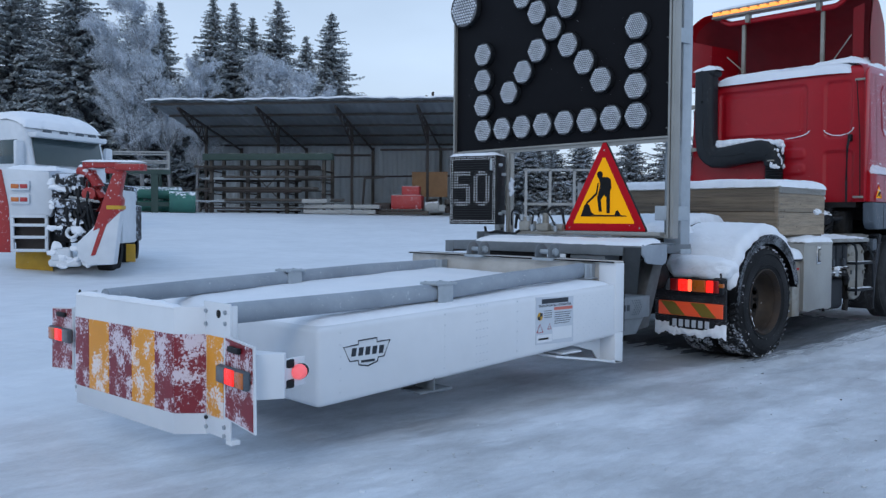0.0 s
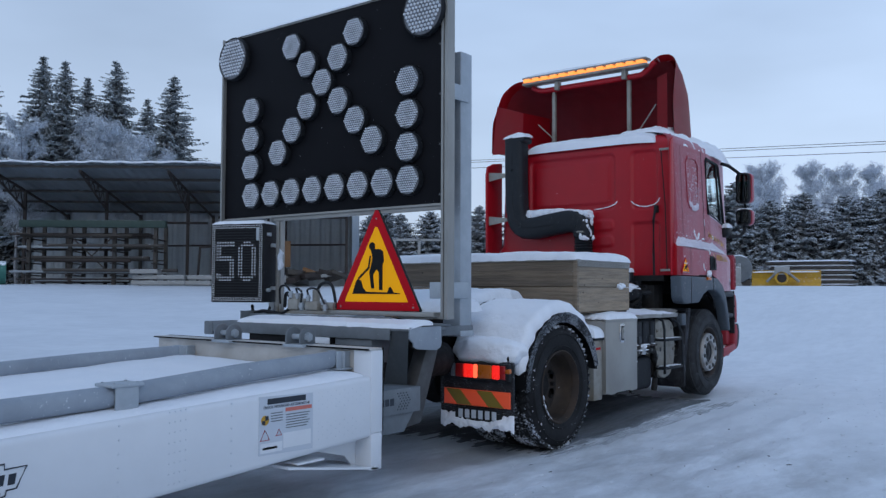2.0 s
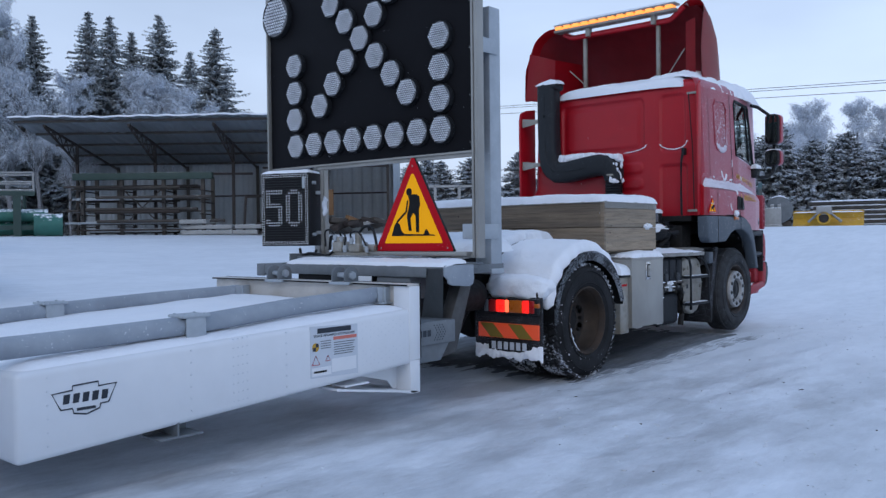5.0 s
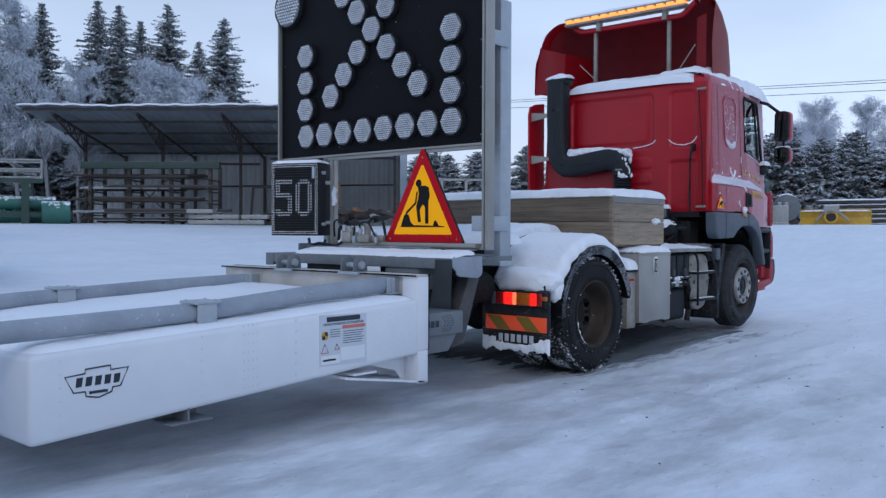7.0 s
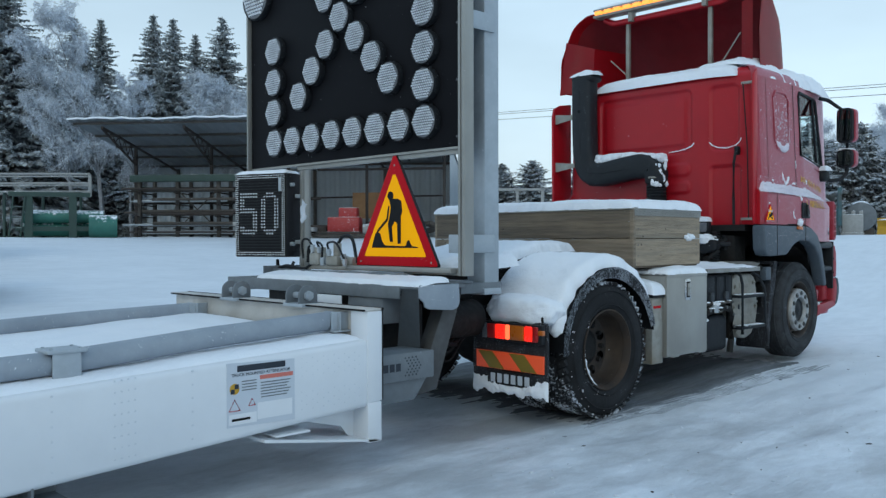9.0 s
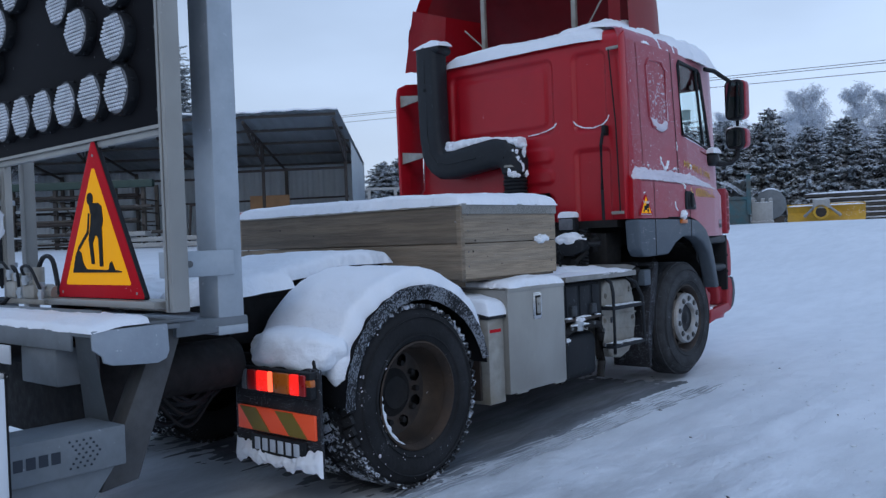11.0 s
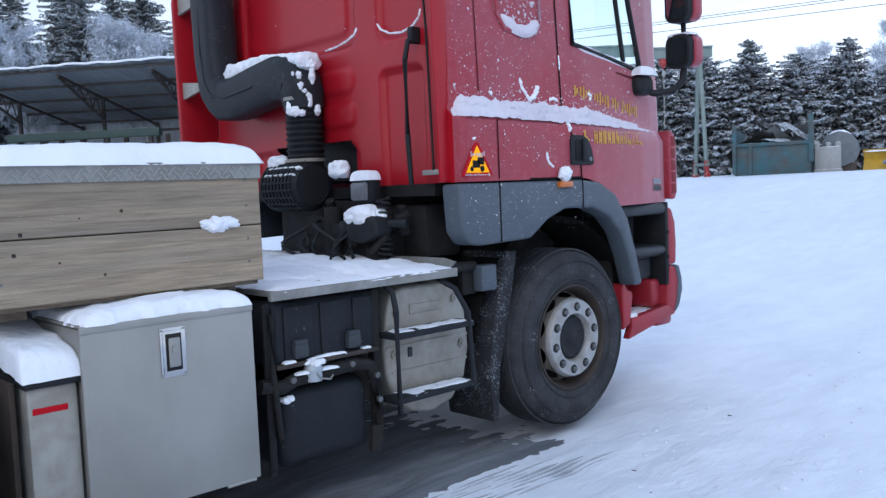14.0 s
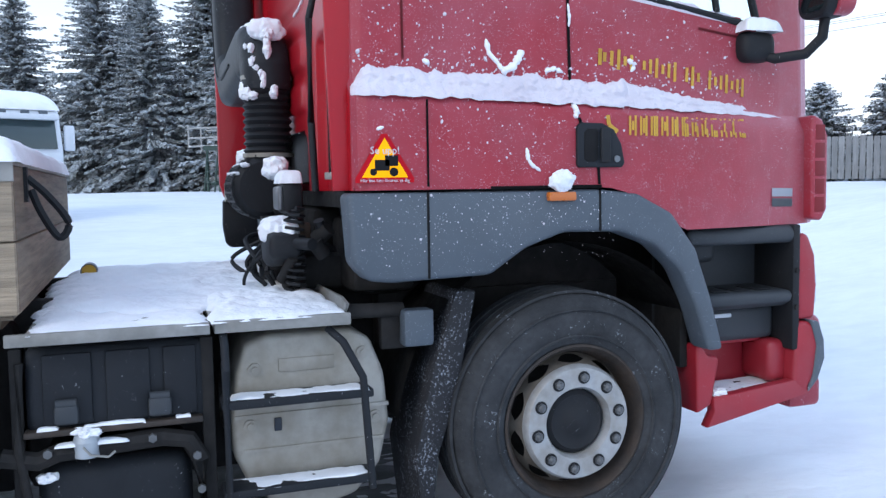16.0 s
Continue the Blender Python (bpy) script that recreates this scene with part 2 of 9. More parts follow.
M["ylet"] = mat("gold_lettering", (0.90, 0.62, 0.10), 0.5, frost=0.1, fscale=90)
M["ink"] = mat("dark_ink", (0.015, 0.022, 0.035), 0.5)
M["snowtread"] = mat("snow_packed_tread", (0.020, 0.021, 0.023), 0.8, col2=(0.04, 0.042, 0.046), big=5, grain=0.3, scale=40, bump=0.3, bscale=50, frost=0.76, fscale=42, famp=0.16, fcol=(0.58, 0.61, 0.67), spec=0.2)
M["darkgrey"] = mat("dark_grey_plastic", (0.036, 0.042, 0.049), 0.55, grain=0.2, scale=12, bump=0.06, bscale=70, frost=0.14, fscale=130, col2=(0.05, 0.056, 0.064), fcol=(0.45, 0.48, 0.52), spec=0.3)
M["redlow"] = mat("road_dusted_red_paint", (0.33, 0.012, 0.024), 0.45, grain=0.2, scale=9, col2=(0.30, 0.03, 0.045), big=3, frost=0.14, fscale=140, bump=0.04, fcol=(0.55, 0.45, 0.48))
M["tyrefront"] = mat("dusty_tyre_rubber", (0.027, 0.029, 0.032), 0.8, col2=(0.055, 0.058, 0.063), big=6, grain=0.4, scale=40, bump=0.3, bscale=50, frost=0.18, fscale=85, famp=0.12, fcol=(0.26, 0.28, 0.31), spec=0.25)
M["wdark"] = mat("frosted_dark_gear", (0.026, 0.027, 0.030), 0.7, grain=0.3, scale=10, bump=0.2, bscale=20, frost=0.58, fscale=9, famp=0.14, fcol=(0.60, 0.64, 0.71), snowtop=0.5, spec=0.2)
M["duct"] = mat("frosted_duct_plastic", (0.021, 0.024, 0.028), 0.5, grain=0.3, scale=14, bump=0.08, bscale=40, frost=0.20, fscale=120, famp=0.08, fcol=(0.32, 0.35, 0.39), spec=0.25)
M["dirtywhite"] = mat("grimy_white_paint", (0.56, 0.545, 0.52), 0.55, col2=(0.40, 0.375, 0.34), big=4, grain=0.25, scale=9, bump=0.04)
# dirty ground, darkened further for the shade beneath the truck
M["shadeground"] = mat("shaded_dirty_ground", (0.115, 0.124, 0.137), 0.75, col2=(0.245, 0.26, 0.285), big=2.2, grain=0.4, scale=9, bump=0.5, bscale=22, frost=0.18, fscale=50, famp=0.10, fcol=(0.42, 0.45, 0.50), stretch=(3.0, 0.35, 1))
M["greywood"] = mat("silvered_boards", (0.30, 0.31, 0.32), 0.85, col2=(0.20, 0.205, 0.21), big=1.5, grain=0.5, scale=6, bump=0.3, bscale=12, rand=0.15, stretch=(6, 6, 0.6), snowtop=0.3)
# darker than the grey frame steel, for the slanted strut
M["strutsteel"] = mat("dark_strut_steel", (0.085, 0.085, 0.086), 0.6, metal=0.2, col2=(0.055, 0.052, 0.05), big=6, grain=0.35, scale=20, bump=0.08)
M["dirtysnow"] = mat("dirty_pressed_snow", (0.40, 0.42, 0.45), 0.7, col2=(0.28, 0.295, 0.32), big=3, grain=0.3, scale=12, bump=0.4, bscale=30)
M["labelred"] = mat("faded_label_red", (0.60, 0.17, 0.13), 0.5)
# thin snow on upright sides, its shade mixed into the lavender colour
M["thinsnow"] = mat("thin_shaded_snow", (0.70, 0.665, 0.725), 0.65, col2=(0.60, 0.555, 0.62), big=6, bump=0.5, bscale=60, scale=90)
M["paper"] = mat("pale_label", (0.58, 0.62, 0.68), 0.4)
M["chrome"] = mat("worn_chrome", (0.6, 0.6, 0.6), 0.22, metal=1.0, grain=0.2, scale=30)
# needle colours lifted towards grey: the haze of distance is painted in
M["spruce"] = mat("hazed_spruce_needles", (0.275, 0.303, 0.309), 0.85, col2=(0.35, 0.37, 0.375), big=1, island=0.25, snowtop=0.36, fcol=(0.50, 0.54, 0.59))
M["sprucesnow"] = mat("snowy_hazed_spruce_needles", (0.092, 0.106, 0.106), 0.85, col2=(0.135, 0.15, 0.15), big=1, island=0.28, snowtop=0.50, fcol=(0.54, 0.58, 0.64))
M["bark"] = mat("bark", (0.075, 0.062, 0.052), 0.9, grain=0.4, scale=10, bump=0.3, bscale=12)
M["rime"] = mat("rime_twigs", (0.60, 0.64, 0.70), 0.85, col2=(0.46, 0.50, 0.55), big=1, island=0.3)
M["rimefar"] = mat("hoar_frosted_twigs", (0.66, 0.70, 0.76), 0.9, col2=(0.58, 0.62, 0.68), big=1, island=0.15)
M["rimebark"] = mat("frosted_bark", (0.24, 0.25, 0.27), 0.9, grain=0.4, scale=8, frost=0.5, fscale=9)
M["sheet"] = mat("corrugated_sheet", (0.41, 0.45, 0.48), 0.5, col2=(0.33, 0.36, 0.39), big=0.5, grain=0.14, scale=5)
M["rustbeam"] = mat("rusty_steel", (0.042, 0.031, 0.027), 0.75, grain=0.4, scale=6, col2=(0.034, 0.029, 0.027))
M["darksteel"] = mat("dark_steel", (0.055, 0.05, 0.047), 0.7, grain=0.4, scale=6, col2=(0.08, 0.065, 0.05), snowtop=0.25)
M["green"] = mat("green_paint", (0.035, 0.16, 0.125), 0.5, col2=(0.03, 0.12, 0.10), grain=0.3, scale=5, snowtop=0.4)
M["dgreen"] = mat("dark_green_steel", (0.03, 0.06, 0.05), 0.6, grain=0.3, scale=5, snowtop=0.3)
M["ply"] = mat("plywood", (0.34, 0.19, 0.09), 0.75, grain=0.3, scale=4, col2=(0.26, 0.15, 0.08))
M["bluerust"] = mat("rusty_blue_paint", (0.035, 0.115, 0.14), 0.65, col2=(0.075, 0.06, 0.05), big=2.5, grain=0.4, scale=8, bump=0.1, snowtop=0.2)
M["concrete"] = mat("pale_grey_concrete", (0.36, 0.36, 0.35), 0.8, grain=0.3, scale=10, snowtop=0.4)
M["wred"] = mat("wrecker_red", (0.36, 0.025, 0.025), 0.45, grain=0.2, scale=8, snowtop=0.45, frost=0.4, fscale=18)
M["wwhite"] = mat("truck_white", (0.66, 0.69, 0.73), 0.45, grain=0.1, scale=6, col2=(0.58, 0.62, 0.67))
M["dglass"] = mat("dark_glass", (0.03, 0.055, 0.06), 0.08, coat=0.5)
M["cable"] = mat("cable", (0.03, 0.03, 0.035), 0.6)
M["gantry"] = mat("grey_green_paint", (0.22, 0.28, 0.26), 0.6, grain=0.2, scale=5)
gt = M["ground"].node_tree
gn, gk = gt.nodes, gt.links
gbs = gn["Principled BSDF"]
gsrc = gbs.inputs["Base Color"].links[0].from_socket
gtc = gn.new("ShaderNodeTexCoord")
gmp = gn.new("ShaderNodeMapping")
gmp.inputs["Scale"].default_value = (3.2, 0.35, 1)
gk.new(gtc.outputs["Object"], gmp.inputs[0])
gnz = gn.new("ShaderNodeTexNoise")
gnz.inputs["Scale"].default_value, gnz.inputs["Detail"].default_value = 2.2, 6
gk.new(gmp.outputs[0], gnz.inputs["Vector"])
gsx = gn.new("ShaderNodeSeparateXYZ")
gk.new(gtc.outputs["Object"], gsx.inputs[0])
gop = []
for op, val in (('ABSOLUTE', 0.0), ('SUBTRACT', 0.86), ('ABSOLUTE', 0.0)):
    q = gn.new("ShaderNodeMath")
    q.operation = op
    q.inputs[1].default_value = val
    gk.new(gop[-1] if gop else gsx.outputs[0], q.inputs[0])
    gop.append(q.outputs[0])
gr1 = gn.new("ShaderNodeMapRange")                 # how near a wheel run, for the darkened bands
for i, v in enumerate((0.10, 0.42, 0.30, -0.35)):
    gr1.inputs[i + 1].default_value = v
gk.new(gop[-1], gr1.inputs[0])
gab = gn.new("ShaderNodeMath")                     # only round the standing truck
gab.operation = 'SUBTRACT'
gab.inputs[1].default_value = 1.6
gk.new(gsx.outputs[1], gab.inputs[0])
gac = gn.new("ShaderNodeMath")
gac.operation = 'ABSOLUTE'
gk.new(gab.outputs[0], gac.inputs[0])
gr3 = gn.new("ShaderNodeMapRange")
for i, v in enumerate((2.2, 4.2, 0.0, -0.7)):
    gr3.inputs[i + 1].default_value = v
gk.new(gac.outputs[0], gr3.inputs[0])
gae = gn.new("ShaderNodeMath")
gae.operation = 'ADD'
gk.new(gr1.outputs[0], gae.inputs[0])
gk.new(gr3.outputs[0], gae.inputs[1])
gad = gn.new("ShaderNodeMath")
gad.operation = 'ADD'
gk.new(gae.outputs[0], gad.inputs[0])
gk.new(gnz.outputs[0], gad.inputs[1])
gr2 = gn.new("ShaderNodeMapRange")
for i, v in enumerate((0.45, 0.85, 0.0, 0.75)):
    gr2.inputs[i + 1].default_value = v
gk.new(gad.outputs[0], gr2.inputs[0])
# dirty wheel runs, deepened by the truck's shade put into the snow colour
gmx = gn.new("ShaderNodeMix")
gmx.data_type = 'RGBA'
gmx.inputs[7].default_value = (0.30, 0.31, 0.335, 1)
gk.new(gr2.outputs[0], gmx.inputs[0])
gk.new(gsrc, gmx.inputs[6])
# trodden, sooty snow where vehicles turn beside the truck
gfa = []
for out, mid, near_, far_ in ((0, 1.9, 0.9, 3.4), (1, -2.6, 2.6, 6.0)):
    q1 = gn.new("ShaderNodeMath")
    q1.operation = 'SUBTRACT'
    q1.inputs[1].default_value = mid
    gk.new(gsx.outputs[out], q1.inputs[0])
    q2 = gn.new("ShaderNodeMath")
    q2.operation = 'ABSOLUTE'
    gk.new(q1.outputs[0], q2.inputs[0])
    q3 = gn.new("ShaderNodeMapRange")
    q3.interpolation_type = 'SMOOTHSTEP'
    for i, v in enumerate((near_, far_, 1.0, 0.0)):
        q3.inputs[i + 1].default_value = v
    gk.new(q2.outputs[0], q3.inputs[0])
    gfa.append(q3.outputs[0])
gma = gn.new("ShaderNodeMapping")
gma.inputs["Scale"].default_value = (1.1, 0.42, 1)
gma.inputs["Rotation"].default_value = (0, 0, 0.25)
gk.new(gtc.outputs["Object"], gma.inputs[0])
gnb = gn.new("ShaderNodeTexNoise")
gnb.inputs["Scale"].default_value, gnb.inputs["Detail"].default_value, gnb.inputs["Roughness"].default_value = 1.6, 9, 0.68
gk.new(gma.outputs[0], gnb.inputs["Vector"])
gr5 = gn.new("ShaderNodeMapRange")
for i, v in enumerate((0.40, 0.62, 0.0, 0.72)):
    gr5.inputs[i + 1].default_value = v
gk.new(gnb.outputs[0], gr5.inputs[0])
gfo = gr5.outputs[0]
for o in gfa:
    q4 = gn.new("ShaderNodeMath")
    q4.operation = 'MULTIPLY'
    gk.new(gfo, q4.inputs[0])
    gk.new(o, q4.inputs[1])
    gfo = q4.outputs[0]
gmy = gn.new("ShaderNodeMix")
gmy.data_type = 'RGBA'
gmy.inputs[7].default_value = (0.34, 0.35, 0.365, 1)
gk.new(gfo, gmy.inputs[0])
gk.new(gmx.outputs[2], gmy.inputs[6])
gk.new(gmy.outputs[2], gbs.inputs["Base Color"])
gl = bpy.data.materials.new("window_glass")
gl.use_nodes = True
gb = gl.node_tree.nodes["Principled BSDF"]
gb.inputs["Base Color"].default_value = (0.80, 0.95, 0.96, 1)
gb.inputs["Roughness"].default_value = 0.03
gb.inputs["Transmission Weight"].default_value = 1.0
gb.inputs["IOR"].default_value = 1.02
gb.inputs["Coat Weight"].default_value = 0.6
M["glass"] = gl
mi = bpy.data.materials.new("mirror_glass")
mi.use_nodes = True
mb = mi.node_tree.nodes["Principled BSDF"]
mb.inputs["Base Color"].default_value = (0.42, 0.45, 0.47, 1)
mb.inputs["Metallic"].default_value, mb.inputs["Roughness"].default_value = 1.0, 0.04
M["mirror"] = mi

# ---- mesh helpers ----


class G:
    """Gathers simple forms into one mesh."""

    def __init__(self):
        self.bm = bmesh.new()

    def _bevel(self, verts, w, seg):
        if w > 0:
            edges = list({e for v in verts for e in v.link_edges})
            bmesh.ops.bevel(self.bm, geom=edges, offset=w, segments=seg, affect='EDGES', profile=0.5, clamp_overlap=True)

    def box(self, lo, hi, bev=0.0, seg=2, m=None):
        c = [(a + b) / 2 for a, b in zip(lo, hi)]
        d = [abs(b - a) for a, b in zip(lo, hi)]
        mm = Matrix.Translation(c) @ Matrix.Diagonal((*d, 1))
        r = bmesh.ops.create_cube(self.bm, size=1, matrix=(m @ mm) if m else mm)
        self._bevel(r["verts"], bev, seg)
        return self

    def cyl(self, a, b, r, r2=None, n=16):
        a, b = Vector(a), Vector(b)
        q = (b - a).to_track_quat('Z', 'Y').to_matrix().to_4x4()
        bmesh.ops.create_cone(self.bm, cap_ends=True, segments=n, radius1=r, radius2=r if r2 is None else r2,
                              depth=(b - a).length, matrix=Matrix.Translation((a + b) / 2) @ q)
        return self

    def tube(self, pts, r, n=8, closed=False):
        pts = [Vector(p) for p in pts]
        rings, k = [], len(pts)
        for i, p in enumerate(pts):
            d = pts[(i + 1) % k if closed else min(i + 1, k - 1)] - pts[(i - 1) if (closed or i) else 0]
            q = d.normalized().to_track_quat('Z', 'Y').to_matrix()
            rr = r[i] if isinstance(r, (list, tuple)) else r
            rings.append([self.bm.verts.new(p + q @ Vector((rr * math.cos(6.28319 * j / n), rr * math.sin(6.28319 * j / n), 0))) for j in range(n)])
        for i in range(k if closed else k - 1):
            u, v = rings[i], rings[(i + 1) % k]
            for j in range(n):
                self.bm.faces.new((u[j], u[(j + 1) % n], v[(j + 1) % n], v[j]))
        if not closed:
            self.bm.faces.new(rings[0][::-1])
            self.bm.faces.new(rings[-1])
        return self

    def hose(self, pts, r, n=8, step=6):
        """A tube bent smoothly through the given places."""
        p = [Vector(q) for q in pts]
        p = [p[0] * 2 - p[1]] + p + [p[-1] * 2 - p[-2]]
        out = []
        for i in range(1, len(p) - 2):
            for k in range(step):
                t = k / step
                out.append(0.5 * (2 * p[i] + (p[i + 1] - p[i - 1]) * t + (2 * p[i - 1] - 5 * p[i] + 4 * p[i + 1] - p[i + 2]) * t * t + (3 * p[i] - p[i - 1] - 3 * p[i + 1] + p[i + 2]) * t ** 3))
        return self.tube(out + [p[-2]], r, n)

    def lathe(self, prof, at=(0, 0, 0), n=40):
        """Profile of (x, r) turned round the x axis."""
        o = Vector(at)
        rings = [[self.bm.verts.new(o + Vector((x, r * math.cos(6.28319 * j / n), r * math.sin(6.28319 * j / n)))) for j in range(n)] for x, r in prof]
        for u, v in zip(rings, rings[1:]):
            for j in range(n):
                self.bm.faces.new((u[j], v[j], v[(j + 1) % n], u[(j + 1) % n]))
        return self

    def prism(self, pts, axis, lo, hi, bev=0.0, seg=2):
        """A polygon in the plane across an axis, drawn out along it."""
        def v3(p, h):
            return {'x': (h, p[0], p[1]), 'y': (p[0], h, p[1]), 'z': (p[0], p[1], h)}[axis]
        a = [self.bm.verts.new(v3(p, lo)) for p in pts]
        b = [self.bm.verts.new(v3(p, hi)) for p in pts]
        k = len(pts)
        fs = [self.bm.faces.new(a), self.bm.faces.new(b[::-1])]
        fs += [self.bm.faces.new((a[i], b[i], b[(i + 1) % k], a[(i + 1) % k])) for i in range(k)]
        bmesh.ops.recalc_face_normals(self.bm, faces=fs)
        self._bevel(a + b, bev, seg)
        return self

    def grid(self, fn, nu, nv, keep=None, flip=False):
        vs = [[self.bm.verts.new(fn(i / nu, j / nv)) for j in range(nv + 1)] for i in range(nu + 1)]
        for i in range(nu):
            for j in range(nv):
                if keep is None or keep((i + .5) / nu, (j + .5) / nv):
                    q = (vs[i][j], vs[i + 1][j], vs[i + 1][j + 1], vs[i][j + 1])
                    self.bm.faces.new(q[::-1] if flip else q)
        return self

    def quad(self, a, b, c, d):
        self.bm.faces.new([self.bm.verts.new(p) for p in (a, b, c, d)])
        return self

    def thick(self, w):
        bmesh.ops.solidify(self.bm, geom=self.bm.faces[:], thickness=w)
        return self


WORLD = {}


def mesh_of(name, g, material, inv, smooth=38):
    me = bpy.data.meshes.new(name)
    if inv is not None:
        bmesh.ops.transform(g.bm, matrix=inv, verts=g.bm.verts[:])
    loose = [v for v in g.bm.verts if not v.link_faces]
    if loose:
        bmesh.ops.delete(g.bm, geom=loose, context='VERTS')
    g.bm.to_mesh(me)
    g.bm.free()
    me.materials.append(M[material])
    me.shade_smooth()
    me.set_sharp_from_angle(angle=radians(smooth))
    return me


def part(name, g, material, parent, label="", smooth=38):
    """One mesh under a thing or a part; its form is given in world metres."""
    ob = new(name, mesh_of(name, g, material, WORLD[parent].inverted(), smooth))
    ob.parent = parent
    WORLD[ob] = WORLD[parent]
    return tagged(ob, label) if label else ob


def thing(name, label, category, at=(0, 0, 0), rot=0.0, group="", kind=""):
    ob = new(name)
    ob.empty_display_size = 0.2
    m = pose(*at, 0, 0, rot)
    ob.matrix_world = m
    WORLD[ob] = m
    return tagged(ob, label, category, group, kind)


def solid(name, g, material, label, category, at=(0, 0, 0), group="", kind="", smooth=38):
    """A thing that is one mesh, given in world metres, with its origin at the place given."""
    m = Matrix.Translation(at)
    ob = new(name, mesh_of(name, g, material, m.inverted(), smooth))
    ob.matrix_world = m
    WORLD[ob] = m
    return tagged(ob, label, category, group, kind)


def rnd(a, b):
    return random.uniform(a, b)


def snow_cap(fn, h, nu=24, nv=14, seed=0, lump=0.35, hang=0.012, edge=7):
    """A snow blanket on a surface: fn(u, v) gives the place on it; full in the middle, rounded at the rim."""
    g = G()

    def top(u, v):
        p = Vector(fn(u, v))
        e = min(1.0, max(0.0, (1 - abs(2 * u - 1) ** edge) * (1 - abs(2 * v - 1) ** edge))) ** 0.5
        k = noise.noise(Vector((p.x * 3 + seed, p.y * 3, p.z * 3))) * lump + noise.noise(Vector((p.x * 11, p.y * 11 + seed, 3))) * lump * 0.4
        off = Vector((noise.noise(p * 9 + Vector((seed, 0, 0))), noise.noise(p * 9 + Vector((0, seed, 5))), 0)) * hang * (1.5 - e)
        off += Vector((noise.noise(p * 31), noise.noise(p * 31 + Vector((0, 0, 7))), 0)) * hang * 0.6 * (1.2 - e)
        k += noise.noise(p * 34) * lump * 0.22
        return p + off + Vector((0, 0, -0.004 + h * e * (1 + k)))
    g.grid(top, nu, nv)
    return g


def flat(x0, x1, y0, y1, z, dz=0.0):
    return lambda u, v: (x0 + (x1 - x0) * u, y0 + (y1 - y0) * v, z + dz * v)


def rise(x, y):
    """Height of the yard: level round the truck, climbing towards the shed and the far fence."""
    def s(t):
        t = min(1.0, max(0.0, t))
        return t * t * (3 - 2 * t)
    a, b = s((y - 6.5) / 13.0), s((-x - 4.5) / 19.5)
    return 1.36 * (1 - (1 - a) * (1 - b))

# ---- ground ----


GROUND_H = []


def ground_sheet():
    g = G()

    def ax(lo, hi, dense_lo, dense_hi, step):
        v, x = [], dense_lo
        while x <= dense_hi:
            v.append(x)
            x += step
        s = step
        while v[-1] < hi:
            s *= 1.22
            v.append(v[-1] + s)
        s, low = step, [dense_lo]
        while low[-1] > lo:
            s *= 1.22
            low.append(low[-1] - s)
        return low[:0:-1] + v
    xs, ys = ax(-900, 900, -4, 6, 0.06), ax(-900, 900, -6, 9, 0.07)

    def h(x, y):
        z = rise(x, y)
        near = math.exp(-((x / 14) ** 2 + ((y - 1) / 18) ** 2))
        z += 0.009 * noise.noise(Vector((x * 1.7, y * 0.9, 0))) * near + 0.011 * noise.noise(Vector((x * 4.5, y * 4.5, 4))) * near
        z += (0.010 * noise.noise(Vector((x * 6.5, y * 0.8, 7))) + 0.011 * noise.noise(Vector((x * 9, y * 7, 1)))) * near
        z += 0.05 * noise.noise(Vector((x * 0.3, y * 0.3, 9))) * (1 - near)
        for c in (1.0, -1.0):                       # ruts under the wheels
            z -= 0.012 * math.exp(-((x - c) / 0.2) ** 2) * near
        for c in (1.5, 1.85, 2.35, 2.62):           # low ridges thrown up beside the ruts
            z += 0.018 * math.exp(-((x - c) / 0.1) ** 2) * near * (0.6 + noise.noise(Vector((x, y * 2.2, 2))))
        dip = min(1.0, max(0.0, (3.4 - y) / 2.6)) * min(1.0, max(0.0, (y + 16) / 8))
        z -= 0.058 * dip * dip * (3 - 2 * dip) * math.exp(-(x / 6) ** 4)
        return z - 0.012
    GROUND_H.append(h)
    vs = [[g.bm.verts.new((x, y, h(x, y))) for y in ys] for x in xs]
    for i in range(len(xs) - 1):
        for j in range(len(ys) - 1):
            g.bm.faces.new((vs[i][j], vs[i + 1][j], vs[i + 1][j + 1], vs[i][j + 1]))
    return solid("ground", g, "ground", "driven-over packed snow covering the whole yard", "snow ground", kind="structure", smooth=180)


ground_sheet()

GROUND = bpy.data.objects["ground"]
random.seed(5)
g = G()
for k in range(9):                                   # fine ribs pressed by the tyre, along the run
    x = 1.20 + 0.034 * k
    y = -0.2 + rnd(0, 0.4)
    while y < 3.1:
        ln = rnd(0.3, 0.9)
        q = [(x + 0.035 * (yy - 1.0) + 0.003 * noise.noise(Vector((yy * 4, k, 0))), yy, GROUND_H[0](x, yy) + 0.001) for yy in (y + ln * i / 6 for i in range(7))]
        g.tube(q, [0.001, 0.005, 0.0065, 0.006, 0.0065, 0.005, 0.001], 6)
        y += ln + rnd(0.02, 0.12)
tagged(part("tyre_track", g, "dirtysnow", GROUND), "fine ribbed tyre track pressed into the snow", kind="stuff")



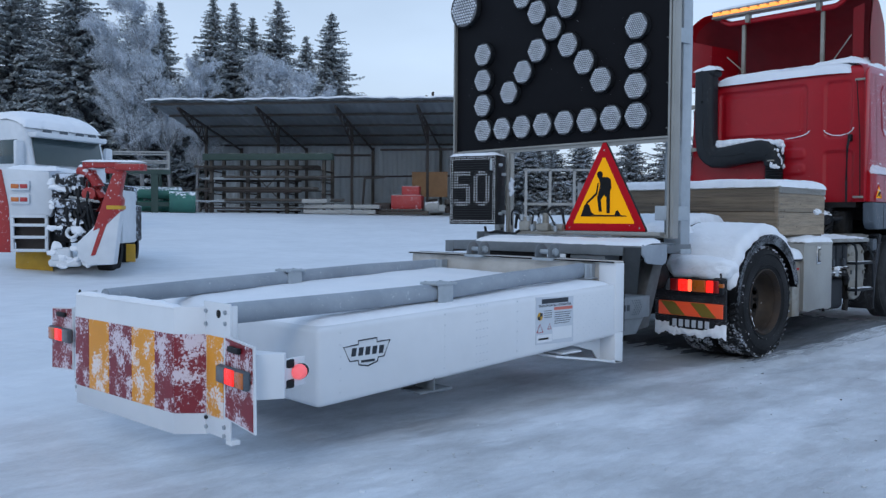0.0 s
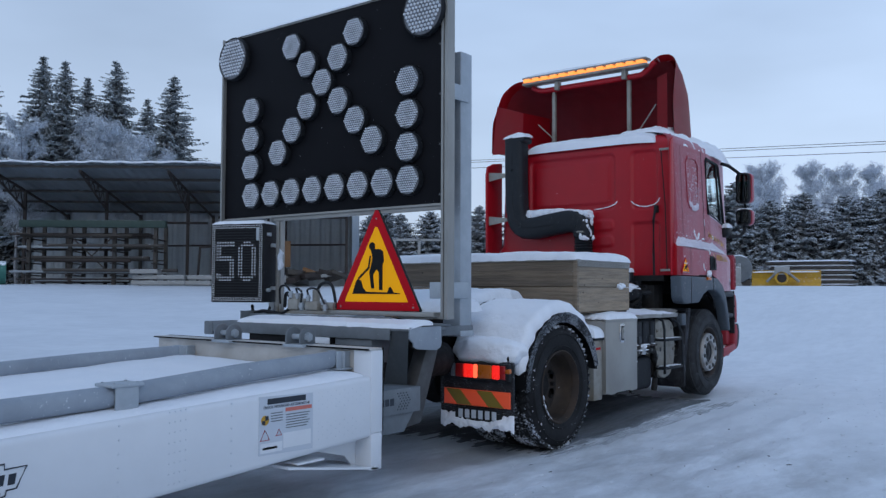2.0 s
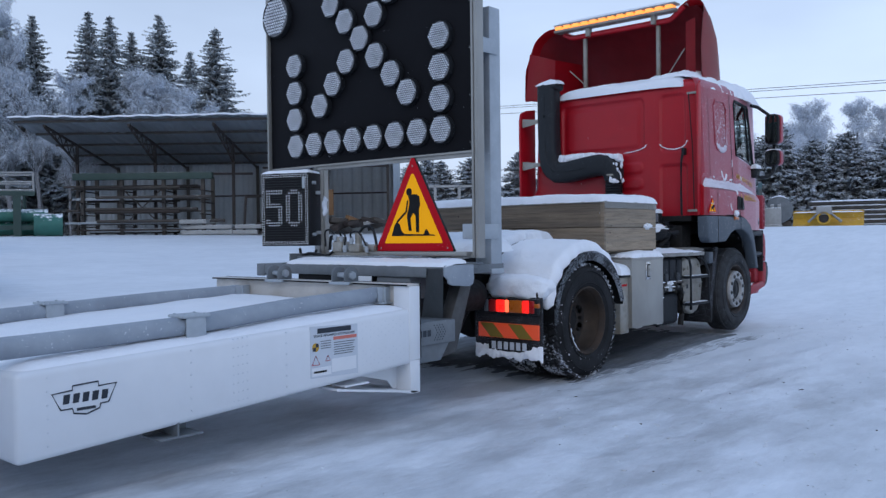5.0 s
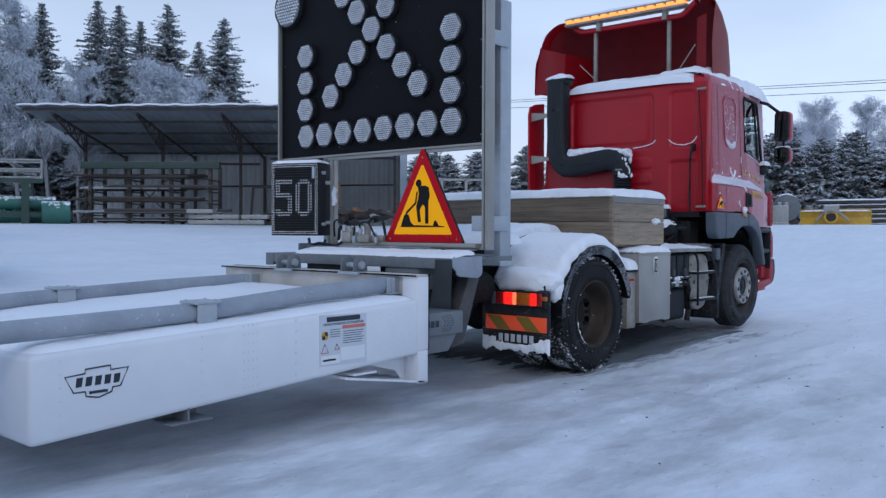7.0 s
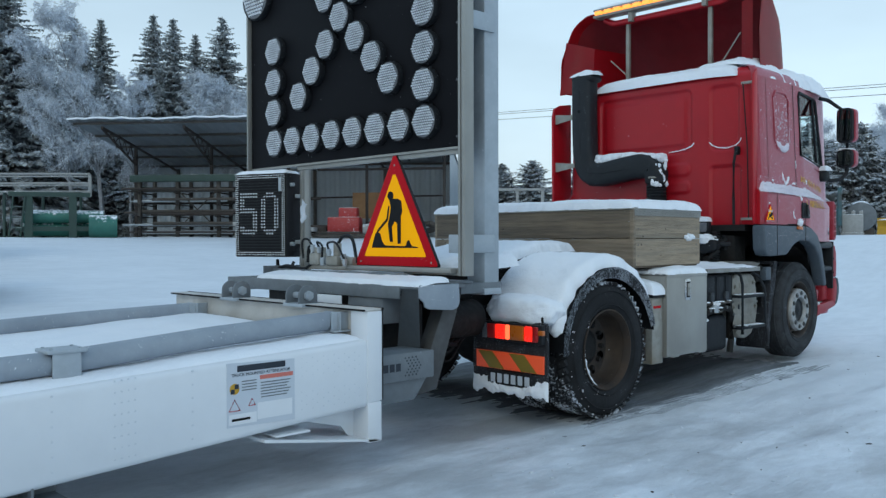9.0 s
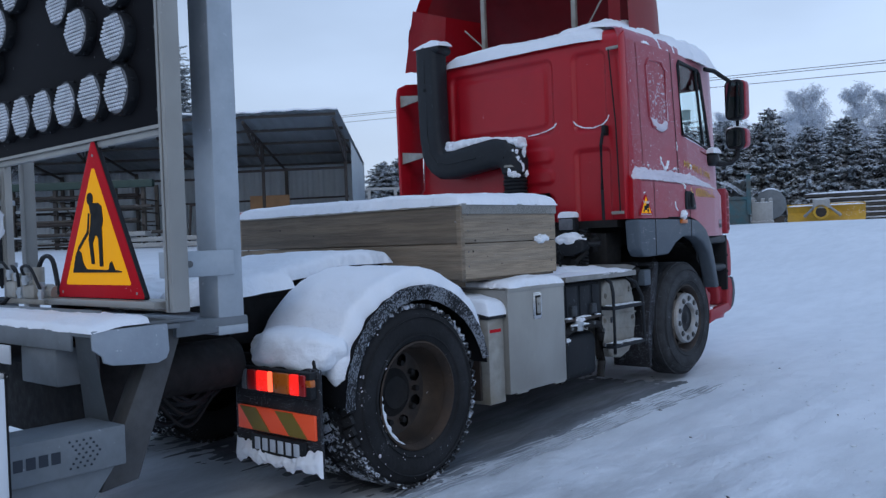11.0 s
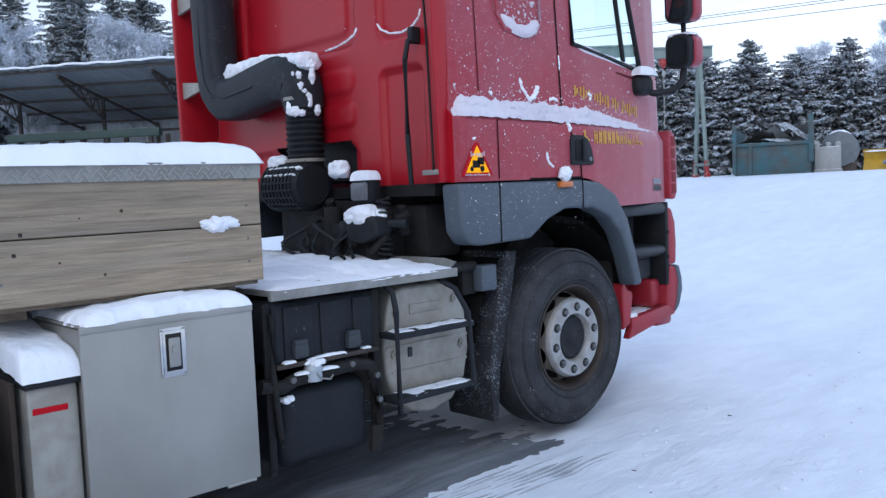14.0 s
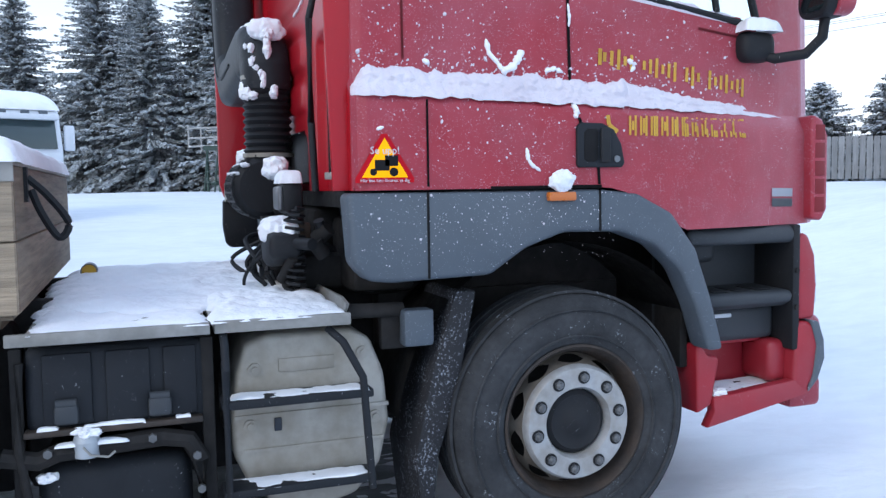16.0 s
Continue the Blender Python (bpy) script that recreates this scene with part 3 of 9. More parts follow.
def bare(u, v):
    """Dirty worn ground with the truck's shade painted in, sinking under the snow along a ragged edge."""
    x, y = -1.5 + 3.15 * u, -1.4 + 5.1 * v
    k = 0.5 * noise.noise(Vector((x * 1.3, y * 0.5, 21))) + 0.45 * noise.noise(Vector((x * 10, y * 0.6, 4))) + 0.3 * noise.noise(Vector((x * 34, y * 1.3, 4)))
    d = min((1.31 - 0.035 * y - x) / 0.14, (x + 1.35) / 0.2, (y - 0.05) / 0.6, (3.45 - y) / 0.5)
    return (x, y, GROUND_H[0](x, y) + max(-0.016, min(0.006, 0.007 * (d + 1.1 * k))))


tagged(part("bare_track", G().grid(bare, 190, 130), "shadeground", GROUND, "", 180), "dirty wheel track worn through the snow, the truck's shade in its dark colour", kind="stuff")
random.seed(16)
g = G()
for k in range(110):                                # bits of grit and bark on the snow
    x, y = rnd(1.5, 5.2), rnd(-6.0, 7.5)
    r = 0.003 + 0.008 * random.random() ** 2
    bmesh.ops.create_icosphere(g.bm, subdivisions=1, radius=r, matrix=Matrix.Translation((x, y, GROUND_H[0](x, y) + r * 0.2)) @ Euler((0, 0, rnd(0, 3))).to_matrix().to_4x4() @ Matrix.Diagonal((rnd(0.6, 2.4), rnd(0.5, 1.0), 0.5, 1)))
tagged(part("grit", g, "rustdark", GROUND), "dark bits of grit and bark lying on the snow", kind="stuff")
random.seed(15)
g = G()
for k in range(2200):                               # crumbs of trodden snow
    x, y = rnd(1.3, 4.6), rnd(-6.5, 6.0)
    if noise.noise(Vector((x * 0.9, y * 0.6, 3))) < rnd(-0.45, 0.35):
        continue
    r = 0.004 + 0.010 * random.random() ** 3
    bmesh.ops.create_icosphere(g.bm, subdivisions=1, radius=r, matrix=Matrix.Translation((x, y, GROUND_H[0](x, y) + r * 0.15)) @ Euler((0, 0, rnd(0, 3))).to_matrix().to_4x4() @ Matrix.Diagonal((rnd(0.7, 1.6), rnd(0.7, 1.6), 0.7, 1)))
tagged(part("snow_crumb", g, "ground", GROUND), "crumbs of trodden snow lying on the yard", kind="stuff")

# ---- tractor truck ----
truck = thing("tractor_truck", "red two-axle tractor truck with snow-dusted cab and roof deflector", "truck")


def tyre_mesh(lugs):
    g = G()
    w = 0.285
    out = [(-0.03, 0.285), (-0.006, 0.31), (0.004, 0.35), (0.006, 0.40), (-0.006, 0.445), (-0.028, 0.475), (-0.06, 0.486)]
    prof = out + [(-w / 2, 0.490)] + [(-w - x, r) for x, r in out[::-1]]
    g.lathe(prof, n=64)
    for r in (0.33, 0.43):                          # moulded rings on the sidewall
        g.lathe([(0.002, r - 0.006), (0.0085, r), (0.002, r + 0.006)], n=64)
    return g


def tread_mesh(lugs):
    g = G()
    n = 52 if lugs else 0
    for i in range(n):
        a = 6.28319 * i / n
        for side in (0, 1, 2):
            off = a + side * 0.06
            m = Matrix.Rotation(off, 4, 'X') @ Matrix.Translation((-0.052 - side * 0.09, 0, 0.49)) @ Matrix.Rotation(radians(24 if side != 1 else -24), 4, 'Z')
            g.box((-0.036, -0.021, -0.012), (0.036, 0.021, 0.010), m=m)
    if not lugs:
        for x in (-0.07, -0.12, -0.17, -0.22):
            g.lathe([(x - 0.02, 0.488), (x - 0.019, 0.499), (x + 0.019, 0.499), (x + 0.02, 0.488)], n=64)
    return g


def tread(parent, lugs, dx=0.0):
    g = tread_mesh(lugs)
    bmesh.ops.translate(g.bm, vec=(dx, 0, 0), verts=g.bm.verts[:])
    tagged(part("tread", g, "snowtread" if lugs else "tyrefront", parent), "worn tyre tread with snow packed in the grooves" if lugs else "worn tyre tread", kind="stuff")


def holes_disc(g, prof_in, prof_out, n, half):
    """A turned disc between two rings (x, r) with n round hand holes left open."""
    (x0, r0), (x1, r1) = prof_in, prof_out
    seg = n * 8
    for k in range(seg):
        a0, a1 = 6.28319 * k / seg, 6.28319 * (k + 1) / seg
        q = []
        for a in (a0, a1):
            ph = (a * n / 6.28319) % 1.0
            d = abs(ph - 0.5) if abs(a - a0) < 1e-9 or True else 0
            hh = max(0.0, 1 - (d / half) ** 2) ** 0.5 if d < half else 0.0
            q.append((a, hh))
        for lo, hi in ((0.0, None), (None, 1.0)):
            pts = []
            for a, hh in q:
                t0 = 0.0 if lo == 0.0 else 0.5 + 0.36 * hh
                t1 = 1.0 if hi == 1.0 else 0.5 - 0.36 * hh
                pts.append((a, t0, t1))
            ring = []
            for (a, t) in ((pts[0][0], pts[0][1]), (pts[1][0], pts[1][1]), (pts[1][0], pts[1][2]), (pts[0][0], pts[0][2])):
                r, x = r0 + (r1 - r0) * t, x0 + (x1 - x0) * t
                ring.append((x, r * math.cos(a), r * math.sin(a)))
            g.quad(*ring)


def wheel(name, at, front, side, label):
    base = thing("w", "", "", (0, 0, 0))
    hold = new(name)
    hold.parent = truck
    WORLD[hold] = Matrix.Identity(4)
    bpy.data.objects.remove(base)
    tagged(hold, label)
    tread(part("tyre", tyre_mesh(not front), "tyrefront" if front else "tyre", hold, "dusty black tyre"), not front)
    g = G()
    if front:
        g.lathe([(-0.03, 0.292), (-0.012, 0.297), (-0.008, 0.288), (-0.03, 0.272), (-0.075, 0.262), (-0.095, 0.252)], n=64)
        part("rim_flange", g, "rustdark", hold, "dark rusty rim flange")
        g = G()
        holes_disc(g, (-0.024, 0.219), (-0.095, 0.254), 10, 0.30)
        rim = part("rim", g, "rim", hold, "grey steel rim with ten hand holes")
        g = G()
        g.lathe([(-0.026, 0.221), (-0.006, 0.217), (0.004, 0.209), (0.004, 0.137), (-0.012, 0.128), (-0.10, 0.122)], n=64)
        part("nut_ring", g, "rimring", hold, "bright nut ring")
        g = G()
        g.lathe([(-0.06, 0.124), (-0.028, 0.121), (-0.016, 0.104), (-0.022, 0.095), (-0.02, 0.05), (-0.012, 0.04), (-0.010, 0.0)], n=40)
        part("hub_cap", g, "black", hold, "dark greasy hub cap")
        g = G()
        g.lathe([(-0.30, 0.27), (-0.16, 0.262), (-0.15, 0.0)], n=40)
        part("brake_drum", g, "dirty", hold)
        for i in range(10):
            a = 6.28319 * (i + 0.3) / 10
            y, z = 0.174 * math.cos(a), 0.174 * math.sin(a)
            b = G()
            b.cyl((0.003, y, z), (0.007, y, z), 0.0245, n=16)
            ws = part("nut_washer", b, "black", hold)
            b = G()
            b.cyl((0.0065, y, z), (0.017, y, z), 0.018, 0.017, n=6).cyl((0.0165, y, z), (0.023, y, z), 0.012, 0.007, n=10)
            part("wheel_nut", b, "bolt", ws)
    else:
        g.lathe([(-0.03, 0.287), (-0.008, 0.297), (-0.004, 0.288), (-0.035, 0.268), (-0.06, 0.264)], n=64)
        part("rim", g, "rust", hold, "rusty brown rim flange")
        g = G()
        g.lathe([(-0.06, 0.264), (-0.13, 0.258), (-0.17, 0.246), (-0.190, 0.235)], n=64)
        part("rim_barrel", g, "barrel", hold, "dark inside of the rim")
        g = G()
        holes_disc(g, (-0.205, 0.135), (-0.190, 0.236), 8, 0.22)
        part("wheel_disc", g, "rustdark", hold, "dark rusty wheel disc with eight holes")
        g = G()
        g.lathe([(-0.206, 0.136), (-0.20, 0.125), (-0.192, 0.105), (-0.178, 0.090), (-0.172, 0.0)], n=40)
        part("hub", g, "dirty", hold, "dark hub end")
        for i in range(10):
            a = 6.28319 * i / 10
            y, z = 0.1675 * math.cos(a), 0.1675 * math.sin(a)
            b = G()
            b.cyl((-0.204, y, z), (-0.172, y, z), 0.017, n=6)
            part("wheel_nut", b, "dirty", hold)
        g = G()
        g.lathe([(-0.33, 0.27), (-0.25, 0.262), (-0.24, 0.0)], n=32)
        part("brake_drum", g, "dirty", hold)
        g = tyre_mesh(True)
        bmesh.ops.translate(g.bm, vec=(-0.33, 0, 0), verts=g.bm.verts[:])
        tread(part("inner_tyre", g, "tyre", hold, "dusty black inner tyre"), True, -0.33)
    hold.matrix_basis = pose(*at, rz=0 if side > 0 else 180)
    hold.scale = (1, 0.975, 0.975) if front else (1, 0.985, 0.985)
    return hold


wheel("rear_wheel", (1.265, 0.243, 0.420), False, 1, "rear twin wheel with rusty rim and snow in the tread")
wheel("rear_wheel", (-1.23, 0.243, 0.420), False, -1, "rear twin wheel with rusty rim and snow in the tread")
wheel("front_wheel", (1.125, 3.81, 0.495), True, 1, "front wheel with grey rim and ten nuts")
wheel("front_wheel", (-1.09, 3.81, 0.495), True, -1, "front wheel with grey rim and ten nuts")

q = [(1.233, 0.243 + 0.267 * math.cos(radians(a)), 0.420 + 0.267 * math.sin(radians(a))) for a in range(158, 250, 6)]
part("snow_sliver", G().tube(q, [0.003 + 0.016 * math.sin(math.pi * k / (len(q) - 1)) * (1 + 0.4 * math.sin(k * 2.3)) for k in range(len(q))], 8), "snow", truck, "sliver of snow caught in the rear rim", 180)

# chassis
for x in (0.42, -0.40):
    g = G()
    g.box((x - 0.035, -0.95, 0.72), (x + 0.035, 4.7, 0.98), 0.008)
    part("frame_rail", g, "dirty", truck)
for y in (-0.85, 0.6, 1.7, 2.7):
    g = G()
    g.box((-0.4, y - 0.05, 0.75), (0.42, y + 0.05, 0.93), 0.01)
    part("cross_member", g, "dirty", truck)
g = G()
g.cyl((-1.0, 0.243, 0.420), (1.0, 0.243, 0.420), 0.075).lathe([(-0.2, 0.08), (-0.12, 0.2), (0.0, 0.23), (0.12, 0.2), (0.2, 0.08)], (0.0, 0.243, 0.420), 24)
part("rear_axle", g, "dirty", truck)
g = G()
g.cyl((-0.9, 3.81, 0.495), (0.9, 3.81, 0.495), 0.06).box((-0.7, 3.72, 0.45), (0.7, 3.9, 0.56), 0.02)
part("front_axle", g, "dirty", truck)
g = G()
g.prism([(-0.25, 0.99), (0.45, 1.08), (0.78, 1.08), (0.78, 1.115), (0.42, 1.115), (-0.25, 1.02)], 'x', -0.46, 0.48, 0.006)
g.box((-0.44, -0.2, 0.95), (0.46, 0.78, 1.03), 0.02)
part("fifth_wheel", g, "dirty", truck, "snow-covered coupling plate")

# rear mudguards
for sx, xo, xi in ((1, 1.275, 0.60), (-1, -1.245, -0.58)):
    yc, zc, R = 0.26, 0.445, 0.565

    def arc(u, v, xo=xo, xi=xi, R=R):
        a = radians(8 + 172 * u)
        return (xi + (xo - xi) * v, yc + R * math.cos(a), zc + R * math.sin(a))
    g = G().grid(arc, 36, 2)
    g.thick(0.012)
    guard = part("mudguard", g, "black", truck, "black plastic mudguard")
    g = G()

    def band(u, v, xo=xo, R=R, sx=sx):
        a = radians(11 + 171 * u)
        r = R + 0.006 - 0.082 * (0.40 + 0.60 * min(1.0, u * 3.5)) * v + 0.006 * noise.noise(Vector((u * 30, 0, 3)))
        return (xo + sx * (0.012 - 0.02 * v), yc + r * math.cos(a), zc + r * math.sin(a))
    g.grid(band, 60, 3)
    g.thick(0.014)
    part("rubber_lip", g, "lip", guard, "frosted rubber lip")
    # rear carrier with lamps
    x0, x1 = (0.58, 1.26) if sx > 0 else (-1.24, -0.56)
    g = G()
    g.box((x0, -0.455, 0.145), (x1, -0.43, 0.655), 0.01)
    part("mud_flap", g, "flap", truck, "snow-caked rubber mud flap")
    l0, l1 = (0.71, 1.235) if sx > 0 else (-1.215, -0.69)
    lamp = part("tail_lamp", G().box((l0, -0.50, 0.515), (l1 + 0.015, -0.4555, 0.645), 0.012), "black", truck, "tail lamp cluster, lit red")
    cuts = (0.0, 0.09, 0.24, 0.42, 0.50, 0.76, 0.90, 1.0)
    order = ("lens", "reddim", "redlamp", "redhot", "amber", "redlamp", "reddim")
    w = l1 - l0
    for a, b, mm in zip(cuts, cuts[1:], order):
        part("lens", G().box((l0 + 0.01 + a * (w - 0.02), -0.512, 0.53), (l0 + 0.004 + b * (w - 0.02), -0.49, 0.632), 0.008), mm, lamp)
    part("lens", G().box((l1 - 0.02, -0.505, 0.575), (l1 + 0.022, -0.47, 0.61), 0.008), "amber", lamp, "small amber side lens")
    pl = part("reflector_plate", G().box((x0 + 0.05, -0.475, 0.315), (l1 + 0.005, -0.458, 0.435), 0.003), "hiviz", truck, "orange reflector plate with slanted olive stripes")
    for xa in (x0 + 0.07, x0 + 0.36):
        part("stripe", G().prism([(xa + 0.11, 0.318), (xa + 0.245, 0.318), (xa + 0.135, 0.432), (xa, 0.432)], 'y', -0.4785, -0.4745), "olive", pl)
    if sx > 0:
        plate = part("number_plate", G().box((0.74, -0.478, 0.205), (1.17, -0.462, 0.30), 0.004), "black", truck, "dark plate with pale raised bars")
        for i in range(6):
            part("plate_bar", G().box((0.775 + i * 0.062, -0.484, 0.222), (0.815 + i * 0.062, -0.4775, 0.285), 0.002), "paper", plate)

# side gear between the axles
deck = part("deck_plate", G().box((-0.95, 1.98, 0.925), (1.10, 2.512, 0.95), 0.004).box((1.095, 1.93, 0.918), (1.12, 2.512, 0.955), 0.003), "deckalu", truck, "aluminium tread deck")
part("deck_plate", G().box((-0.95, 2.527, 0.925), (1.085, 2.968, 0.95), 0.004).box((1.08, 2.527, 0.915), (1.10, 2.97, 0.955), 0.003)
     .prism([(-0.9, 0.95), (1.06, 0.95), (1.10, 0.985), (1.02, 1.0), (-0.9, 1.0)], 'y', 2.955, 2.965), "deckalu", truck, "aluminium tread deck with upturned lip")
bat = part("battery_box", G().box((0.55, 1.97, 0.63), (1.05, 2.50, 0.90), 0.03, 3), "blackdust", truck, "ribbed black battery box")
for ya, yb in ((2.02, 2.16), (2.2, 2.33), (2.37, 2.47)):
    part("rib_panel", G().box((1.045, ya, 0.66), (1.06, yb, 0.88), 0.006), "blackdust", bat)
for y in (2.085, 2.356):
    part("clip", G().box((1.05, y - 0.035, 0.665), (1.088, y + 0.035, 0.725), 0.012).cyl((1.07, y - 0.03, 0.728), (1.07, y + 0.03, 0.728), 0.015, n=10), "darkgrey", bat, "dull grey lid clip")
part("lid_ledge", G().box((1.02, 1.965, 0.632), (1.082, 2.485, 0.652), 0.005), "rustdark", bat, "rusty ledge under the battery box")
for lo, hi in (((1.03, 1.93, 0.20), (1.05, 1.965, 0.90)), ((1.0, 2.485, 0.30), (1.045, 2.525, 0.9))):
    part("bracket", G().box(lo, hi, 0.006), "dirty", truck, "rusty bracket")
part("tank_frame", G().tube([(1.05, 1.90, 0.575), (1.055, 2.0, 0.555), (1.06, 2.06, 0.578), (1.06, 2.36, 0.592), (1.06, 2.44, 0.575), (1.06, 2.475, 0.51), (1.055, 2.48, 0.30), (1.05, 2.46, 0.18)], 0.030, 8), "dirty", truck, "dark rusty frame round the tank")
for y, z in ((2.03, 0.585), (2.33, 0.60), (2.462, 0.53), (2.472, 0.42)):
    part("bolt", G().cyl((1.08, y, z), (1.098, y, z), 0.014, n=6), "bolt", truck)
part("cable", G().tube([(1.06, 1.96, 0.86), (1.075, 1.95, 0.6), (1.06, 1.98, 0.35)], 0.014), "dirty", truck)
part("reservoir", G().box((0.6, 1.99, 0.20), (1.045, 2.45, 0.535), 0.06, 4), "blackdust", truck, "rounded black tank")
vv = part("drain_valve", G().cyl((1.075, 2.139, 0.562), (1.075, 2.139, 0.612), 0.036, 0.038, n=20).cyl((1.075, 2.139, 0.61), (1.075, 2.139, 0.632), 0.040, 0.034, n=20), "galv", truck, "round silver filler valve")
part("valve_chain", G().tube([(1.112, 2.13, 0.60), (1.118, 2.15, 0.575), (1.11, 2.20, 0.562), (1.10, 2.22, 0.575)], 0.004, 5), "alu", vv)
sil = [(2.60, 0.76), (2.63, 0.86), (2.70, 0.885), (2.99, 0.885), (3.06, 0.85), (3.11, 0.72), (3.125, 0.55), (3.09, 0.40), (3.0, 0.30), (2.87, 0.265), (2.74, 0.29), (2.64, 0.36), (2.585, 0.48), (2.58, 0.62)]
can = part("silencer", G().prism(sil, 'x', 0.5, 1.0, 0.02, 3), "alud", truck, "dented aluminium silencer cover")
part("seam", G().box((0.998, 2.59, 0.605), (1.006, 3.12, 0.618)).box((0.998, 2.62, 0.49), (1.006, 3.10, 0.50)), "alud", can)
for y, z in ((2.66, 0.77), (3.03, 0.80), (2.64, 0.58), (3.07, 0.57), (2.68, 0.36)):
    part("bolt", G().cyl((0.995, y, z), (1.01, y, z), 0.022, n=14).cyl((1.005, y, z), (1.018, y, z), 0.012, n=6), "alud", can)
part("badge", G().box((1.0, 2.74, 0.755), (1.006, 2.93, 0.80), 0.002), "alud", can, "embossed maker's mark")
part("slot", G().box((1.0, 2.72, 0.555), (1.008, 2.745, 0.60), 0.003), "ink", can)
lad = part("ladder_post", G().tube([(1.03, 2.555, 0.93), (1.11, 2.555, 0.88), (1.128, 2.555, 0.80), (1.128, 2.555, 0.34)], 0.0135, 10), "blackdust", truck, "dusty black ladder post")
part("ladder_post", G().tube([(1.05, 2.90, 0.90), (1.105, 2.94, 0.86), (1.128, 3.0, 0.74), (1.128, 3.025, 0.36)], 0.0135, 10), "blackdust", truck, "dusty black ladder post")
for z in (0.687, 0.397):
    part("rung", G().box((1.015, 2.54, z - 0.016), (1.135, 3.035, z + 0.012), 0.006), "blackdust", lad, "dark ribbed rung")
part("coupling_box", G().box((1.0, 3.165, 0.815), (1.07, 3.275, 0.945), 0.012), "grey", truck, "frosted grey junction box")
part("junction_pipe", G().cyl((1.0, 2.97, 0.945), (1.0, 3.18, 0.94), 0.026, n=12).box((0.96, 3.10, 0.80), (1.0, 3.2, 0.93), 0.01), "dirty", truck)
part("front_flap", G().prism([(3.36, 1.0), (3.44, 1.0), (3.36, 0.62), (3.29, 0.42), (3.26, 0.14), (3.23, 0.14), (3.20, 0.42), (3.27, 0.72)], 'x', 0.72, 1.06, 0.012), "flap", truck, "frosted black splash guard")

# cab
ZR = 2.80


def ledge(y):
    return 1.70 - 0.045 * (y - 3.0)


PLAN = [(2.985, 1.09), (3.0, 1.12), (3.03, 1.137), (3.1, 1.142), (3.5, 1.145), (4.0, 1.14), (4.3, 1.10), (4.6, 1.055), (4.85, 1.0), (5.02, 0.945), (5.12, 0.86), (5.17, 0.70), (5.20, 0.40), (5.21, 0.0)]


def plan(u):
    """Place along the right half outline of the cab, u from the rear corner to the nose."""
    s = u * (len(PLAN) - 1)
    i = min(int(s), len(PLAN) - 2)
    f = s - i
    return PLAN[i][0] + (PLAN[i + 1][0] - PLAN[i][0]) * f, PLAN[i][1] + (PLAN[i + 1][1] - PLAN[i][1]) * f


def lean(y, z):
    d = z - ledge(y)
    if d < -0.03:
        return 1.0
    if d < 0.03:
        return 1.0 - 0.045 * (d + 0.03) / 0.06
    return 0.955 - 0.04 * d / 1.1


def hem(y):
    if y < 3.9:
        return 1.36
    return max(1.19, 1.36 - 0.17 * min(1, ((y - 3.9) / 0.38)) ** 1.6)


def side_point(y, z, out=0.0):
    """A place on the right flank of the cab."""
    for (ya, xa), (yb, xb) in zip(PLAN, PLAN[1:]):
        if ya <= y <= yb:
            w = xa + (xb - xa) * (y - ya) / max(1e-6, yb - ya)
            break
    else:
        w = PLAN[-1][1]
    return Vector((w * lean(y, z) + out, y, z))


def in_window(y, z, grow=0.0):
    """The door window: upright at the back, sloping down to the nose, raked pillar."""
    if not 3.93 - grow < y < 4.80:
        return False
    low = 2.085 - (y - 3.9) * 0.10 - grow
    top = 2.735 - (y - 3.9) * 0.02 + grow
    pillar = 4.72 + grow - (z - 2.0) * 0.30
    return low < z < top and y < pillar


def cab_half(s):
    g = G()
    lev = 46

    def fn(u, v):
        y, x = plan(u)
        z0 = hem(y)
        z = z0 + (ZR - z0) * v
        return (s * x * lean(y, z) * (1.0 if s > 0 else 1.08), y, z)

    def keep(u, v):
        y, x = plan(u)
        z0 = hem(y)
        z = z0 + (ZR - z0) * v
        if in_window(y, z):
            return False
        return not (y > 5.13 and 1.75 < z < 2.66 and x < 0.84)
    g.grid(fn, 104, lev, keep, flip=s < 0)

    def roof(u, v):
        y, x = plan(u)
        k = (0.0, 0.012, 0.04, 0.10, 0.30, 0.6, 1.0)
        dz = (0.0, 0.05, 0.095, 0.125, 0.14, 0.145, 0.15)
        i = round(v * 6)
        return (s * x * lean(y, ZR) * (1.0 if s > 0 else 1.08) * (1 - k[i]), y + (4.05 - y) * k[i] * 0.6, ZR + dz[i])
    g.grid(roof, 52, 6, flip=s < 0)
    return g


g = cab_half(1)
cab = part("cab_shell", g, "redside", truck, "red painted cab, flanks speckled with frost", 30)
part("cab_flank", cab_half(-1), "redside", truck, "red painted far flank of the cab", 30)


def dent(x, z, x0, x1, z0, z1, r, depth):
    dx, dz = abs(x - (x0 + x1) / 2) - (x1 - x0) / 2 + r, abs(z - (z0 + z1) / 2) - (z1 - z0) / 2 + r
    d = math.hypot(max(dx, 0), max(dz, 0)) + min(max(dx, dz), 0) - r
    t = min(1, max(0, -d / 0.022))
    return depth * t * t * (3 - 2 * t)


